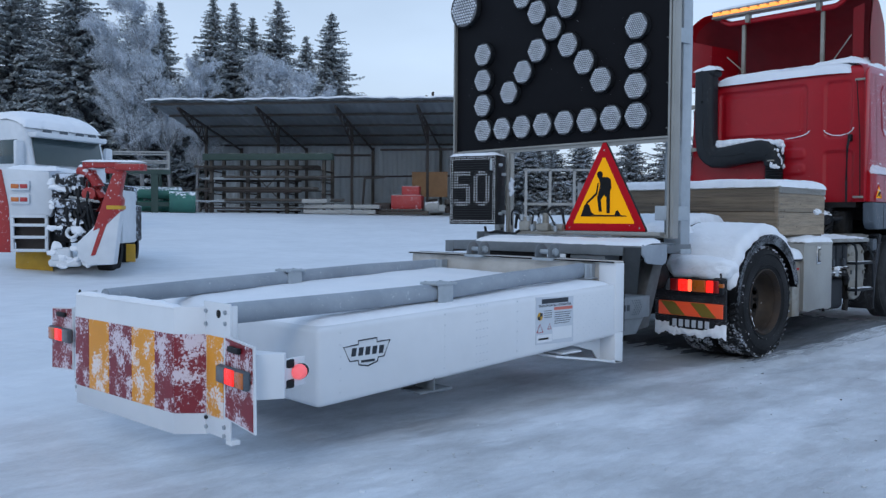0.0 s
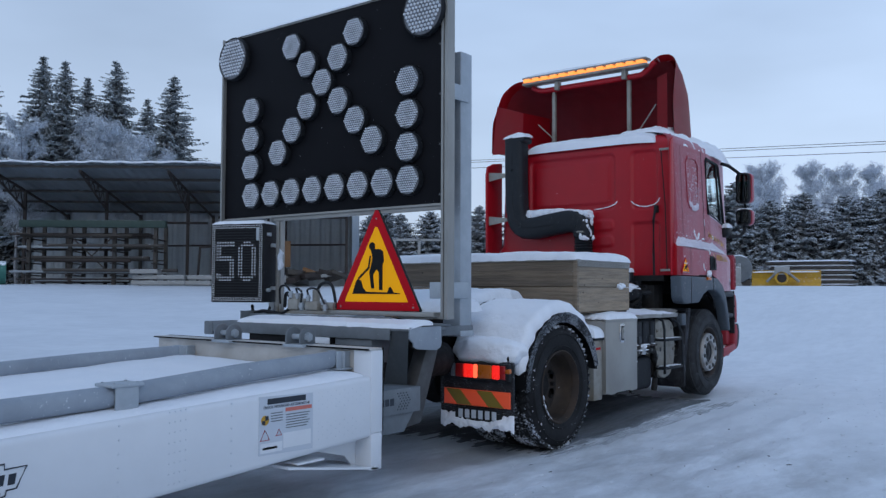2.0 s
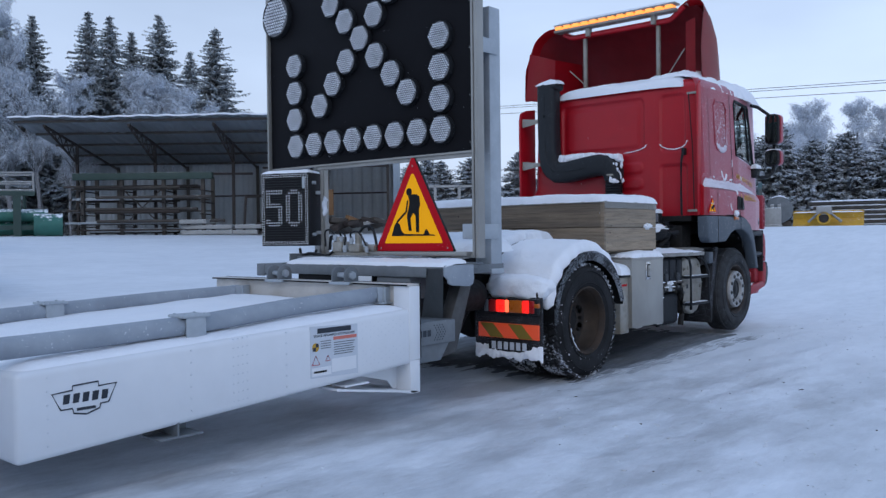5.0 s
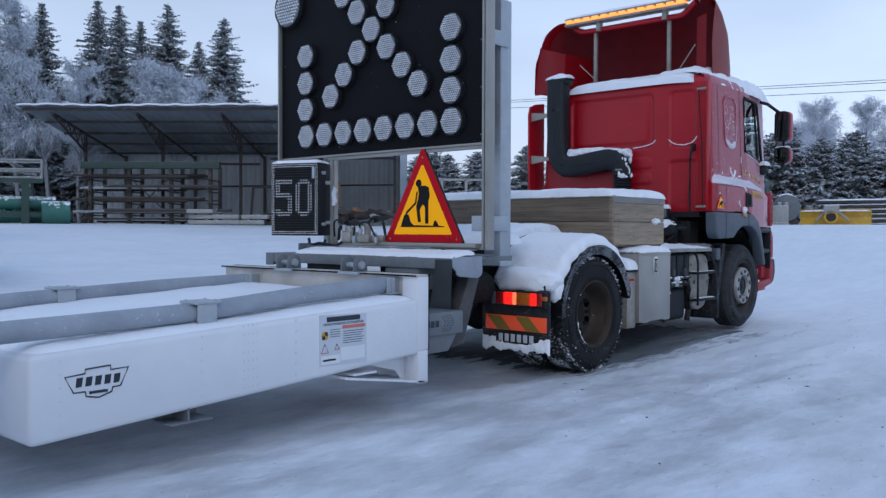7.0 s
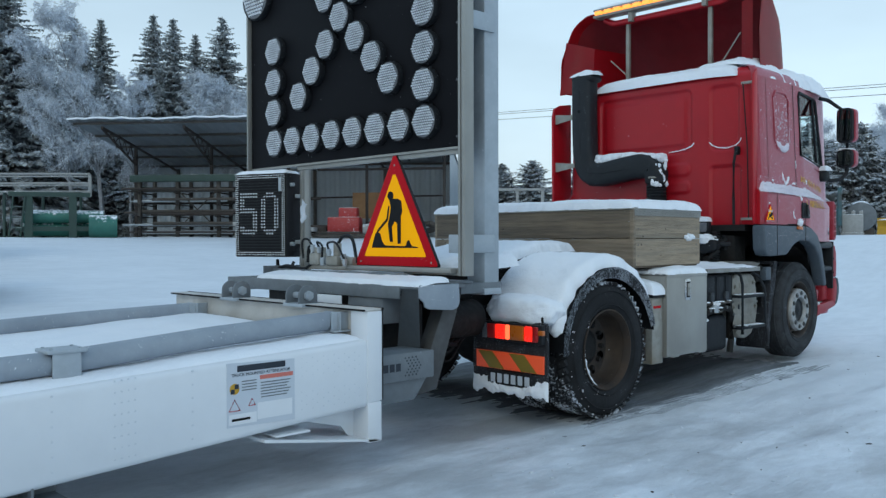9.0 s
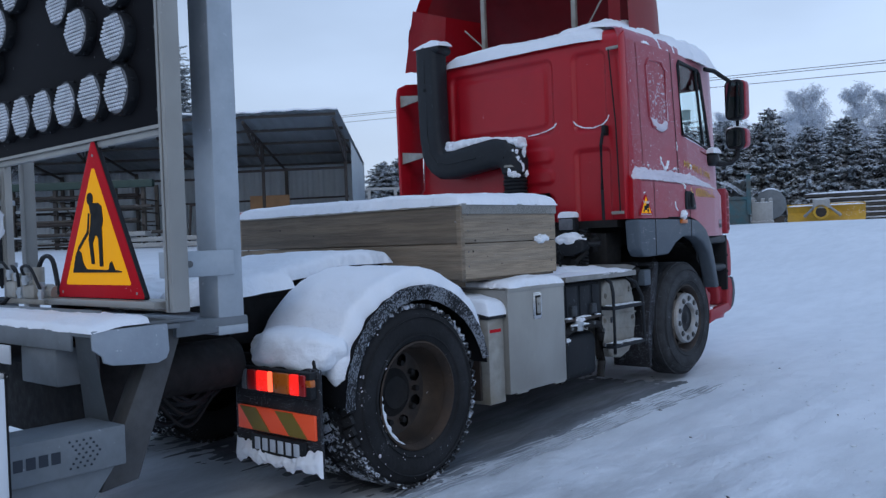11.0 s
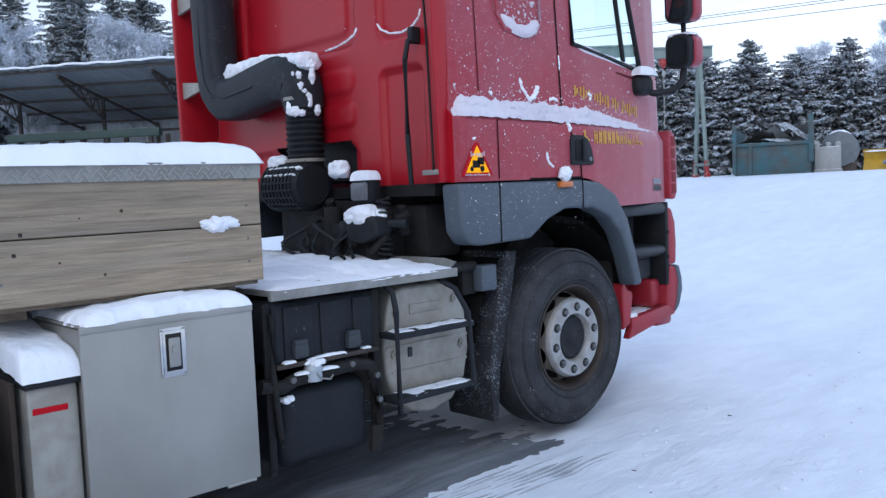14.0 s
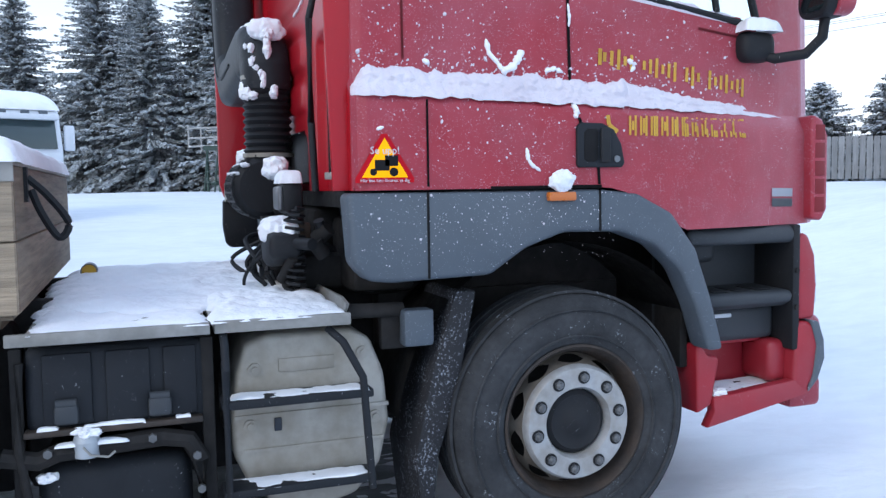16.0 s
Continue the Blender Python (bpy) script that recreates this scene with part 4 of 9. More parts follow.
def back_wall(u, v):
    z = 1.36 + (ZR + 0.11 - 1.36) * v
    k = 1.09 * lean(3.0, min(z, ZR))
    x = -k * 1.08 + 2.08 * k * u
    y = 2.985
    y += dent(x, z, -0.76, 0.372, 2.10, 2.745, 0.07, 0.024)
    y -= dent(x, z, -0.70, 0.30, 2.17, 2.68, 0.06, 0.012)
    y += dent(x, z, 0.56, 0.88, 2.09, 2.745, 0.07, 0.028)
    y += dent(x, z, 0.56, 0.90, 1.30, 1.95, 0.05, 0.03)
    y -= dent(x, z, -0.05, 0.36, 1.86, 2.00, 0.06, 0.016)
    y -= dent(x, z, -0.05, 0.36, 1.68, 1.82, 0.06, 0.016)
    y += dent(x, z, -0.7, 0.36, 1.20, 1.60, 0.08, 0.03)
    y += 0.10 * max(0, (z - ZR) / 0.11) ** 2
    return (x, y, z)


def back_keep(u, v):
    z = 1.36 + (ZR + 0.11 - 1.36) * v
    x = -1.2 + 2.29 * u
    return not (-0.45 < x < 0.30 and z < 1.62)


g = G().grid(back_wall, 150, 104, back_keep)
part("rear_wall", g, "red", truck, "glossy red pressed rear wall of the cab", 60)
part("inner_lining", G().box((-0.98, 3.06, 1.40), (0.98, 3.09, 2.78)).box((-0.95, 3.08, 1.40), (0.95, 5.0, 1.45)), "black", truck)
part("seat", G().box((-0.75, 3.55, 1.45), (-0.2, 4.0, 1.85), 0.06, 3).box((-0.73, 3.5, 1.8), (-0.22, 3.68, 2.42), 0.06, 3), "black", truck, "dark driver's seat")
part("seat", G().box((0.2, 3.55, 1.45), (0.75, 4.0, 1.85), 0.06, 3).box((0.22, 3.5, 1.8), (0.73, 3.62, 2.35), 0.06, 3), "black", truck, "dark passenger's seat")
part("dashboard", G().box((-0.9, 4.6, 1.5), (0.9, 5.05, 1.98), 0.06, 3), "black", truck)
part("floor_pan", G().box((-0.93, 3.0, 1.30), (0.93, 4.98, 1.36)), "dirty", truck)

# windows
for s in (1, -1):
    rim = [(3.925, 2.09), (3.925, 2.70), (3.95, 2.735), (4.46, 2.725), (4.51, 2.70), (4.72, 2.02), (4.70, 2.0)]
    pts = [side_point(y, z, 0.004) for y, z in rim]
    pts = [(s * p.x, p.y, p.z) for p in pts]
    fr = part("window_frame", G().tube(pts, 0.016, 8, closed=True), "black", truck, "black rubber window seal")
    bar = [side_point(y, z, 0.0) for y, z in ((4.50, 2.04), (4.44, 2.4), (4.40, 2.72))]
    part("window_bar", G().tube([(s * p.x, p.y, p.z) for p in bar], 0.014, 8), "black", fr)
    g = G()
    g.grid(lambda u, v: (lambda y, z: (s * (side_point(y, z).x - 0.008), y, z))(3.92 + 0.84 * u, 1.98 + 0.76 * v), 24, 16,
           lambda u, v: in_window(3.92 + 0.84 * u, 1.98 + 0.76 * v, 0.03))
    gp = part("pane", g, "glass", fr, "pale glass with snow along the lower edge")
    gp.visible_shadow = False
g = G()
g.grid(lambda u, v: (-0.86 + 1.72 * u, 5.165 - 0.10 * (v ** 1.2) - 0.12 * abs(2 * u - 1) ** 3, 1.74 + 0.94 * v), 20, 8)
part("windscreen", g, "glass", truck, "raked windscreen").visible_shadow = False
part("wiper", G().tube([(0.93, 4.86, 2.02), (0.86, 4.98, 2.12), (0.80, 5.03, 2.3)], 0.01, 6), "black", truck)


def ribbon(name, pts, w, parent, material, out=0.003, label=""):
    """A thin strip laid along the flank through (y, z) places."""
    g = G()
    n = len(pts)
    for (ya, za), (yb, zb) in zip(pts, pts[1:]):
        d = Vector((yb - ya, zb - za)).normalized() * (w / 2)
        q = [(ya - d.y, za + d.x), (ya + d.y, za - d.x), (yb + d.y, zb - d.x), (yb - d.y, zb + d.x)]
        g.quad(*[side_point(y, z, out) for y, z in q])
    g.thick(0.002)
    return part(name, g, material, parent, label)


ribbon("door_gap", [(3.795, 2.79), (3.80, 1.75), (3.81, 1.60), (3.885, 1.44), (3.89, 1.37)], 0.012, truck, "signblk")
ribbon("panel_gap", [(3.235, 1.66), (3.235, 1.37)], 0.008, truck, "signblk")
ribbon("panel_gap", [(3.18, 2.79), (3.17, 1.80)], 0.008, truck, "redin")
ribbon("hem_gap", [(2.99, 1.362), (3.5, 1.362), (3.9, 1.362)], 0.012, truck, "signblk")
ribbon("belt_moulding", [(4.4, 1.97), (4.62, 1.95)], 0.01, truck, "redin")
for pts in ([(3.33, 2.62), (3.33, 2.2), (3.38, 2.12), (3.60, 2.11), (3.66, 2.18), (3.66, 2.62), (3.6, 2.68), (3.38, 2.68), (3.33, 2.62)],):
    q = [side_point(y, z, 0.0) for y, z in pts]
    part("pressed_panel", G().tube(q, 0.014, 8), "redside", truck)

# door furniture
hd = part("door_handle", G().prism([(3.795, 1.575), (3.81, 1.59), (3.90, 1.588), (3.945, 1.565), (3.975, 1.515), (3.99, 1.445), (3.98, 1.43), (3.80, 1.43), (3.795, 1.44)], 'x', 1.128, 1.156, 0.010, 3), "blackdust", truck, "black door handle in its recess")
part("handle_recess", G().prism([(3.822, 1.46), (3.822, 1.555), (3.835, 1.568), (3.872, 1.568), (3.878, 1.555), (3.878, 1.46), (3.865, 1.45), (3.835, 1.45)], 'x', 1.150, 1.1585, 0.001), "signblk", hd)
part("handle_grip", G().box((1.154, 3.885, 1.445), (1.170, 3.925, 1.572), 0.010, 3), "black", hd)
part("key_hole", G().cyl((1.154, 3.955, 1.46), (1.160, 3.955, 1.46), 0.012, n=14), "steel", hd)
part("marker_lamp", G().box((1.138, 3.675, 1.312), (1.17, 3.785, 1.345), 0.008), "amber", truck, "amber side marker lamp")
st = part("sticker", G().prism([(2.985, 1.385), (3.185, 1.385), (3.185, 1.40), (3.095, 1.545), (3.075, 1.545), (2.985, 1.40)], 'x', 1.139, 1.1465), "signred", truck, "triangular red and yellow warning sticker")
part("sticker_field", G().prism([(3.006, 1.402), (3.164, 1.402), (3.085, 1.532)], 'x', 1.146, 1.148), "signyel", st)
part("sticker_mark", G().box((1.1475, 3.05, 1.425), (1.149, 3.10, 1.46)).cyl((1.1475, 3.045, 1.42), (1.149, 3.045, 1.42), 0.012, n=12)
     .cyl((1.1475, 3.115, 1.42), (1.149, 3.115, 1.42), 0.015, n=12).box((1.1475, 3.085, 1.44), (1.149, 3.13, 1.475)), "signblk", st)


def words(text, size, m, material, parent, width=None):
    """Letters in the built-in font, as thin raised plates."""
    c = bpy.data.curves.new("lettering", 'FONT')
    c.body, c.size, c.extrude, c.align_x, c.align_y = text, size, 0.0008, 'CENTER', 'CENTER'
    c.resolution_u = 2
    c.materials.append(M[material])
    ob = new("lettering", c)
    ob.parent = parent
    ob.matrix_basis = WORLD[parent].inverted() @ m
    return ob


FLANK = Euler((radians(90), 0, radians(90))).to_matrix().to_4x4()     # faces +x, reads along +y
words("Se upp!", 0.034, Matrix.Translation((1.1495, 3.085, 1.49)) @ FLANK, "paper", st)
words("Här kan inte föraren se dig", 0.0155, Matrix.Translation((1.1475, 3.085, 1.392)) @ FLANK, "paper", st)
# gold lettering on the door, as plain bars
ribbon("lettering_bar", [(3.92, 1.835), (3.935, 1.834)], 0.06, truck, "ylet", 0.004, "gold lettering half under snow")
for k in range(24):
    y = 3.94 + k * 0.0298
    if k not in (5, 12, 16):
        ribbon("lettering_bar", [(y, 1.835 - 0.0037 * k), (y + 0.014, 1.834 - 0.0037 * k)], 0.034 + 0.02 * ((k * 7) % 3), truck, "ylet", 0.004)
for i in range(12):
    y = 4.015 + i * 0.0505
    z = 1.582
    for dy, h in ((0.0, 0.070), (0.0135, 0.034 + 0.02 * (i % 3)), (0.025, 0.074)):
        ribbon("number_bar", [(y + dy, z), (y + dy + 0.010, z)], h, truck, "ylet", 0.004)
ribbon("phone_mark", [(3.925, 1.618), (3.93, 1.583), (3.965, 1.558)], 0.016, truck, "ylet", 0.004)
ribbon("badge", [(4.766, 1.326), (4.902, 1.323)], 0.034, truck, "paper", 0.005, "silver maker's badge")
ribbon("badge", [(4.766, 1.284), (4.902, 1.281)], 0.034, truck, "steel", 0.005)

# grey wing and lower front
wing = [(2.955, 1.352), (3.88, 1.352), (4.05, 1.335), (4.20, 1.26), (4.31, 1.12), (4.38, 0.93), (4.44, 0.72), (4.37, 0.72), (4.31, 0.90), (4.24, 1.04), (4.13, 1.14),
        (3.98, 1.195), (3.75, 1.20), (3.60, 1.15), (3.46, 1.06), (3.10, 1.05), (3.02, 1.06), (2.97, 1.12)]
wg = part("wing", G().prism(wing, 'x', 1.02, 1.148, 0.02, 3), "grey", truck, "frosted grey plastic wing")
part("wing_gap", G().box((1.146, 3.228, 1.06), (1.1505, 3.236, 1.352)), "signblk", wg)
part("wing_gap", G().box((1.146, 3.886, 1.20), (1.1505, 3.894, 1.35)), "signblk", wg)
part("wing", G().prism(wing, 'x', -1.11, -0.98, 0.02, 3), "grey", truck, "frosted grey plastic wing")
for sx in (1, -1):
    g = G()
    g.grid(lambda u, v: (sx * (0.55 + 0.47 * v), 3.81 + 0.66 * math.cos(radians(5 + 170 * u)), 0.495 + 0.66 * math.sin(radians(5 + 170 * u))), 30, 1)
    g.thick(0.012)
    part("wheel_arch", g, "dirty", truck)
part("arch_front", G().box((-0.95, 4.36, 0.62), (0.97, 4.40, 1.32), 0.01), "dirty", truck)
part("arch_back", G().box((-0.62, 3.1, 0.95), (0.62, 4.4, 1.32), 0.02).box((0.5, 3.2, 0.7), (0.6, 4.3, 1.3), 0.02), "dirty", truck, "dark engine tunnel")
well = part("step_well", G().box((0.76, 4.36, 0.68), (0.80, 4.92, 1.186), 0.01).box((0.79, 4.35, 1.115), (1.035, 4.90, 1.188), 0.03, 3)
            .box((0.79, 4.36, 1.03), (0.86, 4.62, 1.13), 0.03, 3), "darkgrey", truck, "dark grey plastic entry step well")
part("entry_step", G().prism([(0.79, 0.84), (0.98, 0.845), (1.03, 0.87), (1.038, 0.90), (1.02, 0.918), (0.79, 0.925)], 'y', 4.43, 4.87, 0.012, 3), "darkgrey", well, "rounded grey plastic entry step")
for k in range(3):
    part("step_pad", G().box((0.86, 4.50 + 0.11 * k, 0.921), (0.99, 4.58 + 0.11 * k, 0.926), 0.002), "black", well)
part("lower_riser", G().box((0.79, 4.44, 0.70), (0.93, 4.87, 0.85), 0.03, 3), "darkgrey", well)
part("step_light", G().box((0.925, 4.54, 0.805), (0.936, 4.64, 0.822), 0.003), "paper", well, "small pale step light")
part("door_edge", G().box((0.79, 4.868, 0.665), (1.037, 4.905, 1.19), 0.008), "black", well, "black rubber edge strip")
for z in (0.845, 1.0):
    part("edge_bolt", G().cyl((1.03, 4.885, z), (1.045, 4.885, z), 0.011, n=8), "dirty", well)
bump = part("bumper", G().box((-1.0, 4.90, 0.48), (0.88, 5.2, 0.78), 0.06, 3).box((-0.9, 5.0, 0.36), (0.88, 5.18, 0.5), 0.03), "redside", truck, "red painted bumper")
part("bumper_corner", G().prism([(4.875, 0.52), (4.89, 0.775), (4.93, 0.786), (4.99, 0.77), (5.015, 0.65), (4.985, 0.54), (4.94, 0.475)], 'x', 0.82, 1.040, 0.02, 3), "redlow", bump)
part("bumper_trim", G().prism([(4.955, 0.788), (5.0, 0.78), (5.03, 0.70), (5.035, 0.62), (5.0, 0.53), (4.95, 0.478), (4.975, 0.56), (4.99, 0.68)], 'x', 0.88, 1.048, 0.010, 3), "grey", bump, "grey bumper edge trim")
part("step_back", G().box((0.76, 4.42, 0.44), (0.80, 4.90, 0.765), 0.01).box((0.79, 4.80, 0.52), (0.98, 4.90, 0.70), 0.03, 3).box((0.80, 4.44, 0.685), (0.90, 4.86, 0.745), 0.015), "redlow", bump)
step = part("step", G().prism([(4.446, 0.378), (4.955, 0.472), (4.955, 0.545), (4.545, 0.505), (4.475, 0.500), (4.480, 0.44)], 'x', 0.985, 1.038, 0.008).box((0.79, 4.50, 0.46), (1.0, 4.90, 0.485), 0.004)
            .prism([(4.40, 0.44), (4.47, 0.47), (4.505, 0.64), (4.50, 0.668), (4.455, 0.672), (4.42, 0.72), (4.395, 0.72)], 'x', 0.80, 1.032, 0.014, 3), "redlow", bump, "red boarding step dusted with snow")
part("step_tread", G().box((0.80, 4.50, 0.486), (0.985, 4.90, 0.506), 0.003), "deckalu", step, "perforated grey step tread")
for k in range(4):
    for q in range(2):
        part("tread_slot", G().box((0.83 + 0.08 * q, 4.55 + 0.08 * k, 0.504), (0.885 + 0.08 * q, 4.60 + 0.08 * k, 0.5085), 0.001, 1), "signblk", step)
hl = part("headlamp_surround", G().prism([(4.895, 0.79), (4.892, 1.11), (4.91, 1.155), (4.95, 1.15), (4.99, 1.06), (5.0, 0.93), (4.99, 0.79)], 'x', 0.80, 1.035, 0.022, 3), "redlow", truck, "red headlamp surround")
part("headlamp", G().box((0.72, 4.955, 0.845), (1.028, 5.008, 0.99), 0.02, 3), "paper", hl, "clear headlamp lens")
part("nose_panel", G().box((-0.95, 4.93, 0.78), (0.78, 5.15, 1.20), 0.04, 3), "redside", truck)
lv = part("corner_vent", G().prism([(4.995, 1.21), (4.99, 1.60), (5.0, 1.65), (5.05, 1.63), (5.08, 1.56), (5.08, 1.25), (5.05, 1.20)], 'x', 0.88, 1.0, 0.015, 3), "redside", truck, "red corner vent with slots")
# the depth between the slats is only painted, as darker red strips
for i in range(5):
    part("slot", G().box((0.95, 5.008, 1.238 + i * 0.076), (1.0025, 5.060, 1.303 + i * 0.076), 0.004), "redin", lv, "raised strip in shaded red for the recess between the vent slats")

# mirrors


def rrect(xa, xb, za, zb, r, n=5):
    """Outline of a plate with round corners."""
    q = []
    for cx, cz, a0 in ((xb - r, zb - r, 0), (xa + r, zb - r, 90), (xa + r, za + r, 180), (xb - r, za + r, 270)):
        q += [(cx + r * math.cos(radians(a0 + 90 * k / n)), cz + r * math.sin(radians(a0 + 90 * k / n))) for k in range(n + 1)]
    return q


def shaped(outline, ya, yb, bev, m):
    g = G().prism(outline, 'y', ya, yb, bev, 3)
    bmesh.ops.transform(g.bm, matrix=m, verts=g.bm.verts[:])
    return g


arm = part("mirror_arm", G().tube([(0.98, 4.68, 1.90), (1.06, 4.74, 1.86), (1.14, 4.82, 1.87), (1.185, 4.86, 1.93), (1.195, 4.87, 2.05), (1.19, 4.87, 2.35), (1.155, 4.86, 2.63), (1.05, 4.7, 2.74), (0.99, 4.62, 2.76)], 0.021, 10)
           .box((0.95, 4.60, 1.85), (1.06, 4.76, 1.97), 0.04, 3), "black", truck, "black mirror arm")
for z0, z1, y0, y1, nm in ((2.275, 2.655, 4.81, 4.92, "upper"), (2.0, 2.205, 4.81, 4.92, "lower")):
    m = Matrix.Translation((1.24, 4.86, 0)) @ Matrix.Rotation(radians(-4), 4, 'Z') @ Matrix.Translation((-1.24, -4.86, 0))
    hs = part("mirror_housing", shaped(rrect(1.095, 1.270, z0, z1, 0.055), y0, y1 - 0.01, 0.03, m), "black", truck, "mirror in a black and red housing")
    part("mirror_cover", shaped(rrect(1.16, 1.285, z0 + 0.004, z1 - 0.004, 0.055), y0 + 0.045, y1 + 0.012, 0.025, m), "redside", hs, "red outer cover")
    part("mirror_glass", shaped(rrect(1.113, 1.250, z0 + 0.022, z1 - 0.022, 0.04), y0 - 0.004, y0 + 0.004, 0.0, m), "mirror", hs)
part("mirror_housing", G().box((-1.3, 4.80, 2.0), (-1.1, 4.92, 2.66), 0.045, 3), "red", truck, "mirror in a red housing")

# roof deflector
SP = [(4.14, 2.90), (4.11, 3.12), (4.0, 3.36), (3.84, 3.56), (3.62, 3.69), (3.38, 3.725)]


def spoil(u, v, inset=0.0):
    s = u * (len(SP) - 1)
    i = min(int(s), len(SP) - 2)
    f = s - i
    y, z = SP[i][0] + (SP[i + 1][0] - SP[i][0]) * f, SP[i][1] + (SP[i + 1][1] - SP[i][1]) * f
    hw = 0.86 + 0.22 * u + 0.04 * math.sin(math.pi * u)
    a = v * 2 - 1
    rs = 0.13 if a > 0 else 0.21
    # crown dipping between two raised ears, rounded shoulders, upright cheeks
    e = min(1.0, max(0.0, (abs(a) / 0.62 - 0.66) / 0.28))
    z += (0.16 if a > 0 else 0.13) * u ** 3 * e * e * (3 - 2 * e)
    if abs(a) < 0.62:
        x, drop = a / 0.62 * (hw - rs), 0.0
    elif abs(a) < 0.80:
        t = (abs(a) - 0.62) / 0.18 * math.pi / 2
        x, drop = math.copysign(hw - rs + rs * math.sin(t), a), rs * (1 - math.cos(t))
    else:
        t = (abs(a) - 0.80) / 0.20
        x, drop = math.copysign(hw + 0.02 * t, a), rs + (z - rs - 2.93) * t
    k = 0.25 if a > 0 else 0.48                     # the far cheek sweeps further back
    return (x * (1.0 if a > 0 else 1 + 0.17 * u) - 0.14, y - k * min(max(0, drop - 0.05), 0.5) * u ** 3, max(2.88, z - drop))


g = G().grid(spoil, 30, 90)
g.thick(0.03)
spo = part("roof_deflector", g, "red", truck, "red roof air deflector, open at the back")
# lining in the darkened red, standing in for shade inside the deflector
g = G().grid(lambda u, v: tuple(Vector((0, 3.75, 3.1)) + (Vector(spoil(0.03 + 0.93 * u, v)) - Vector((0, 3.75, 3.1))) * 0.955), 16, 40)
part("deflector_lining", g, "redin", spo, "inner face, shade put into its dark red")
q = [Vector(spoil(0.985, 0.25 + 0.52 * k / 40)) + Vector((0, -0.02, -0.035)) for k in range(41)]
part("deflector_lip", G().tube(q, 0.034, 10), "red", spo, "rolled red rear lip")
g = G().grid(lambda u, v: (0.875 - 0.15 * u, 3.27 + 0.07 * u, 2.92 + (0.72 - 0.02 * u) * v), 3, 8)
g.thick(0.018)
part("deflector_cheek", g, "red", spo, "narrow upright red side flap")
for z in (3.02, 3.2, 3.4, 3.55):
    part("rivet", G().cyl((0.80, 3.318, z), (0.80, 3.33, z), 0.007, n=8), "redin", spo)
g = G().grid(lambda u, v: tuple(Vector((-1.25, 2.90, 2.86)).lerp(Vector((-1.35, 3.15, 3.52)), v).lerp(Vector((-0.98, 3.16, 2.90)).lerp(Vector((-1.06, 3.31, 3.43)), v), u)
                                + Vector((0, -0.03 * math.sin(u * 3.14), 0))), 8, 8)
g.thick(0.02)
part("deflector_cheek", g, "red", spo, "red inner side flap of the deflector")
g = G().grid(lambda u, v: tuple(Vector((-0.98, 3.16, 2.90)).lerp(Vector((-1.06, 3.31, 3.43)), v).lerp(Vector((-0.84, 3.62, 2.90)).lerp(Vector((-0.90, 3.70, 3.40)), v), u)), 6, 6)
g.thick(0.02)
part("deflector_cheek", g, "red", spo)
for x in (-0.66, 0.35):
    part("strut", G().box((x - 0.022, 3.38, 2.92), (x + 0.022, 3.42, 3.67), 0.004), "alud", spo)
part("stay", G().tube([(-0.88, 3.38, 3.27), (-0.68, 3.4, 3.08)], 0.008, 6), "alud", spo)
part("stay", G().tube([(0.42, 3.4, 2.98), (0.70, 3.36, 3.32)], 0.008, 6), "alud", spo)
bar = part("light_bar", G().box((-1.05, 3.26, 3.765), (0.63, 3.40, 3.80), 0.012, 2).box((-0.6, 3.30, 3.66), (-0.55, 3.38, 3.775)).box((0.3, 3.30, 3.66), (0.35, 3.38, 3.785)), "alud", truck, "amber warning light bar, lit")
part("bar_cover", G().box((-1.05, 3.262, 3.842), (0.63, 3.40, 3.868), 0.01), "alu", bar)
for i in range(13):
    x = -1.03 + i * 0.1275
    part("amber_module", G().box((x, 3.255, 3.800), (x + 0.088, 3.39, 3.844), 0.008), "leda", bar)

# collar panels beside the cab
part("side_collar", G().prism([(2.80, 1.32), (2.775, 1.40), (2.765, 2.60), (2.79, 2.70), (2.90, 2.75), (3.10, 2.78), (3.10, 1.32)], 'x', -1.27, -1.235, 0.014), "red", truck, "red side air panel")
part("side_collar_skirt", G().prism([(2.83, 1.035), (2.80, 1.06), (2.785, 1.16), (2.79, 1.315), (3.12, 1.315), (3.12, 1.035)], 'x', -1.275, -1.24, 0.014), "black", truck, "black lower air panel")
part("rear_edge_panel", G().prism([(2.93, 1.36), (2.91, 2.0), (2.92, 2.80), (3.0, 2.86), (3.02, 1.36)], 'x', 1.035, 1.055, 0.006), "red", truck)
for z in (2.58, 2.04, 1.36):
    part("collar_bracket", G().prism([(-1.24, z - 0.06), (-0.94, z - 0.015), (-0.94, z + 0.015), (-1.24, z + 0.05)], 'y', 2.80, 2.82), "alud", truck)
part("collar_pole", G().tube([(0.94, 2.935, 2.72), (0.985, 2.935, 2.1), (1.0, 2.935, 1.42)], 0.006, 8), "dirty", truck, "thin metal pole behind the cab edge")
for z in (2.71, 1.40):
    part("collar_stay", G().box((0.92, 2.93, z), (1.05, 2.955, z + 0.025), 0.004), "alud", truck)
part("grab_handle", G().tube([(0.87, 2.99, 2.08), (0.87, 2.92, 2.05), (0.865, 2.90, 1.96), (0.862, 2.90, 1.6), (0.862, 2.91, 1.36)], 0.013, 10).box((0.85, 2.93, 2.04), (0.89, 3.0, 2.12), 0.01), "black", truck, "black grab handle")

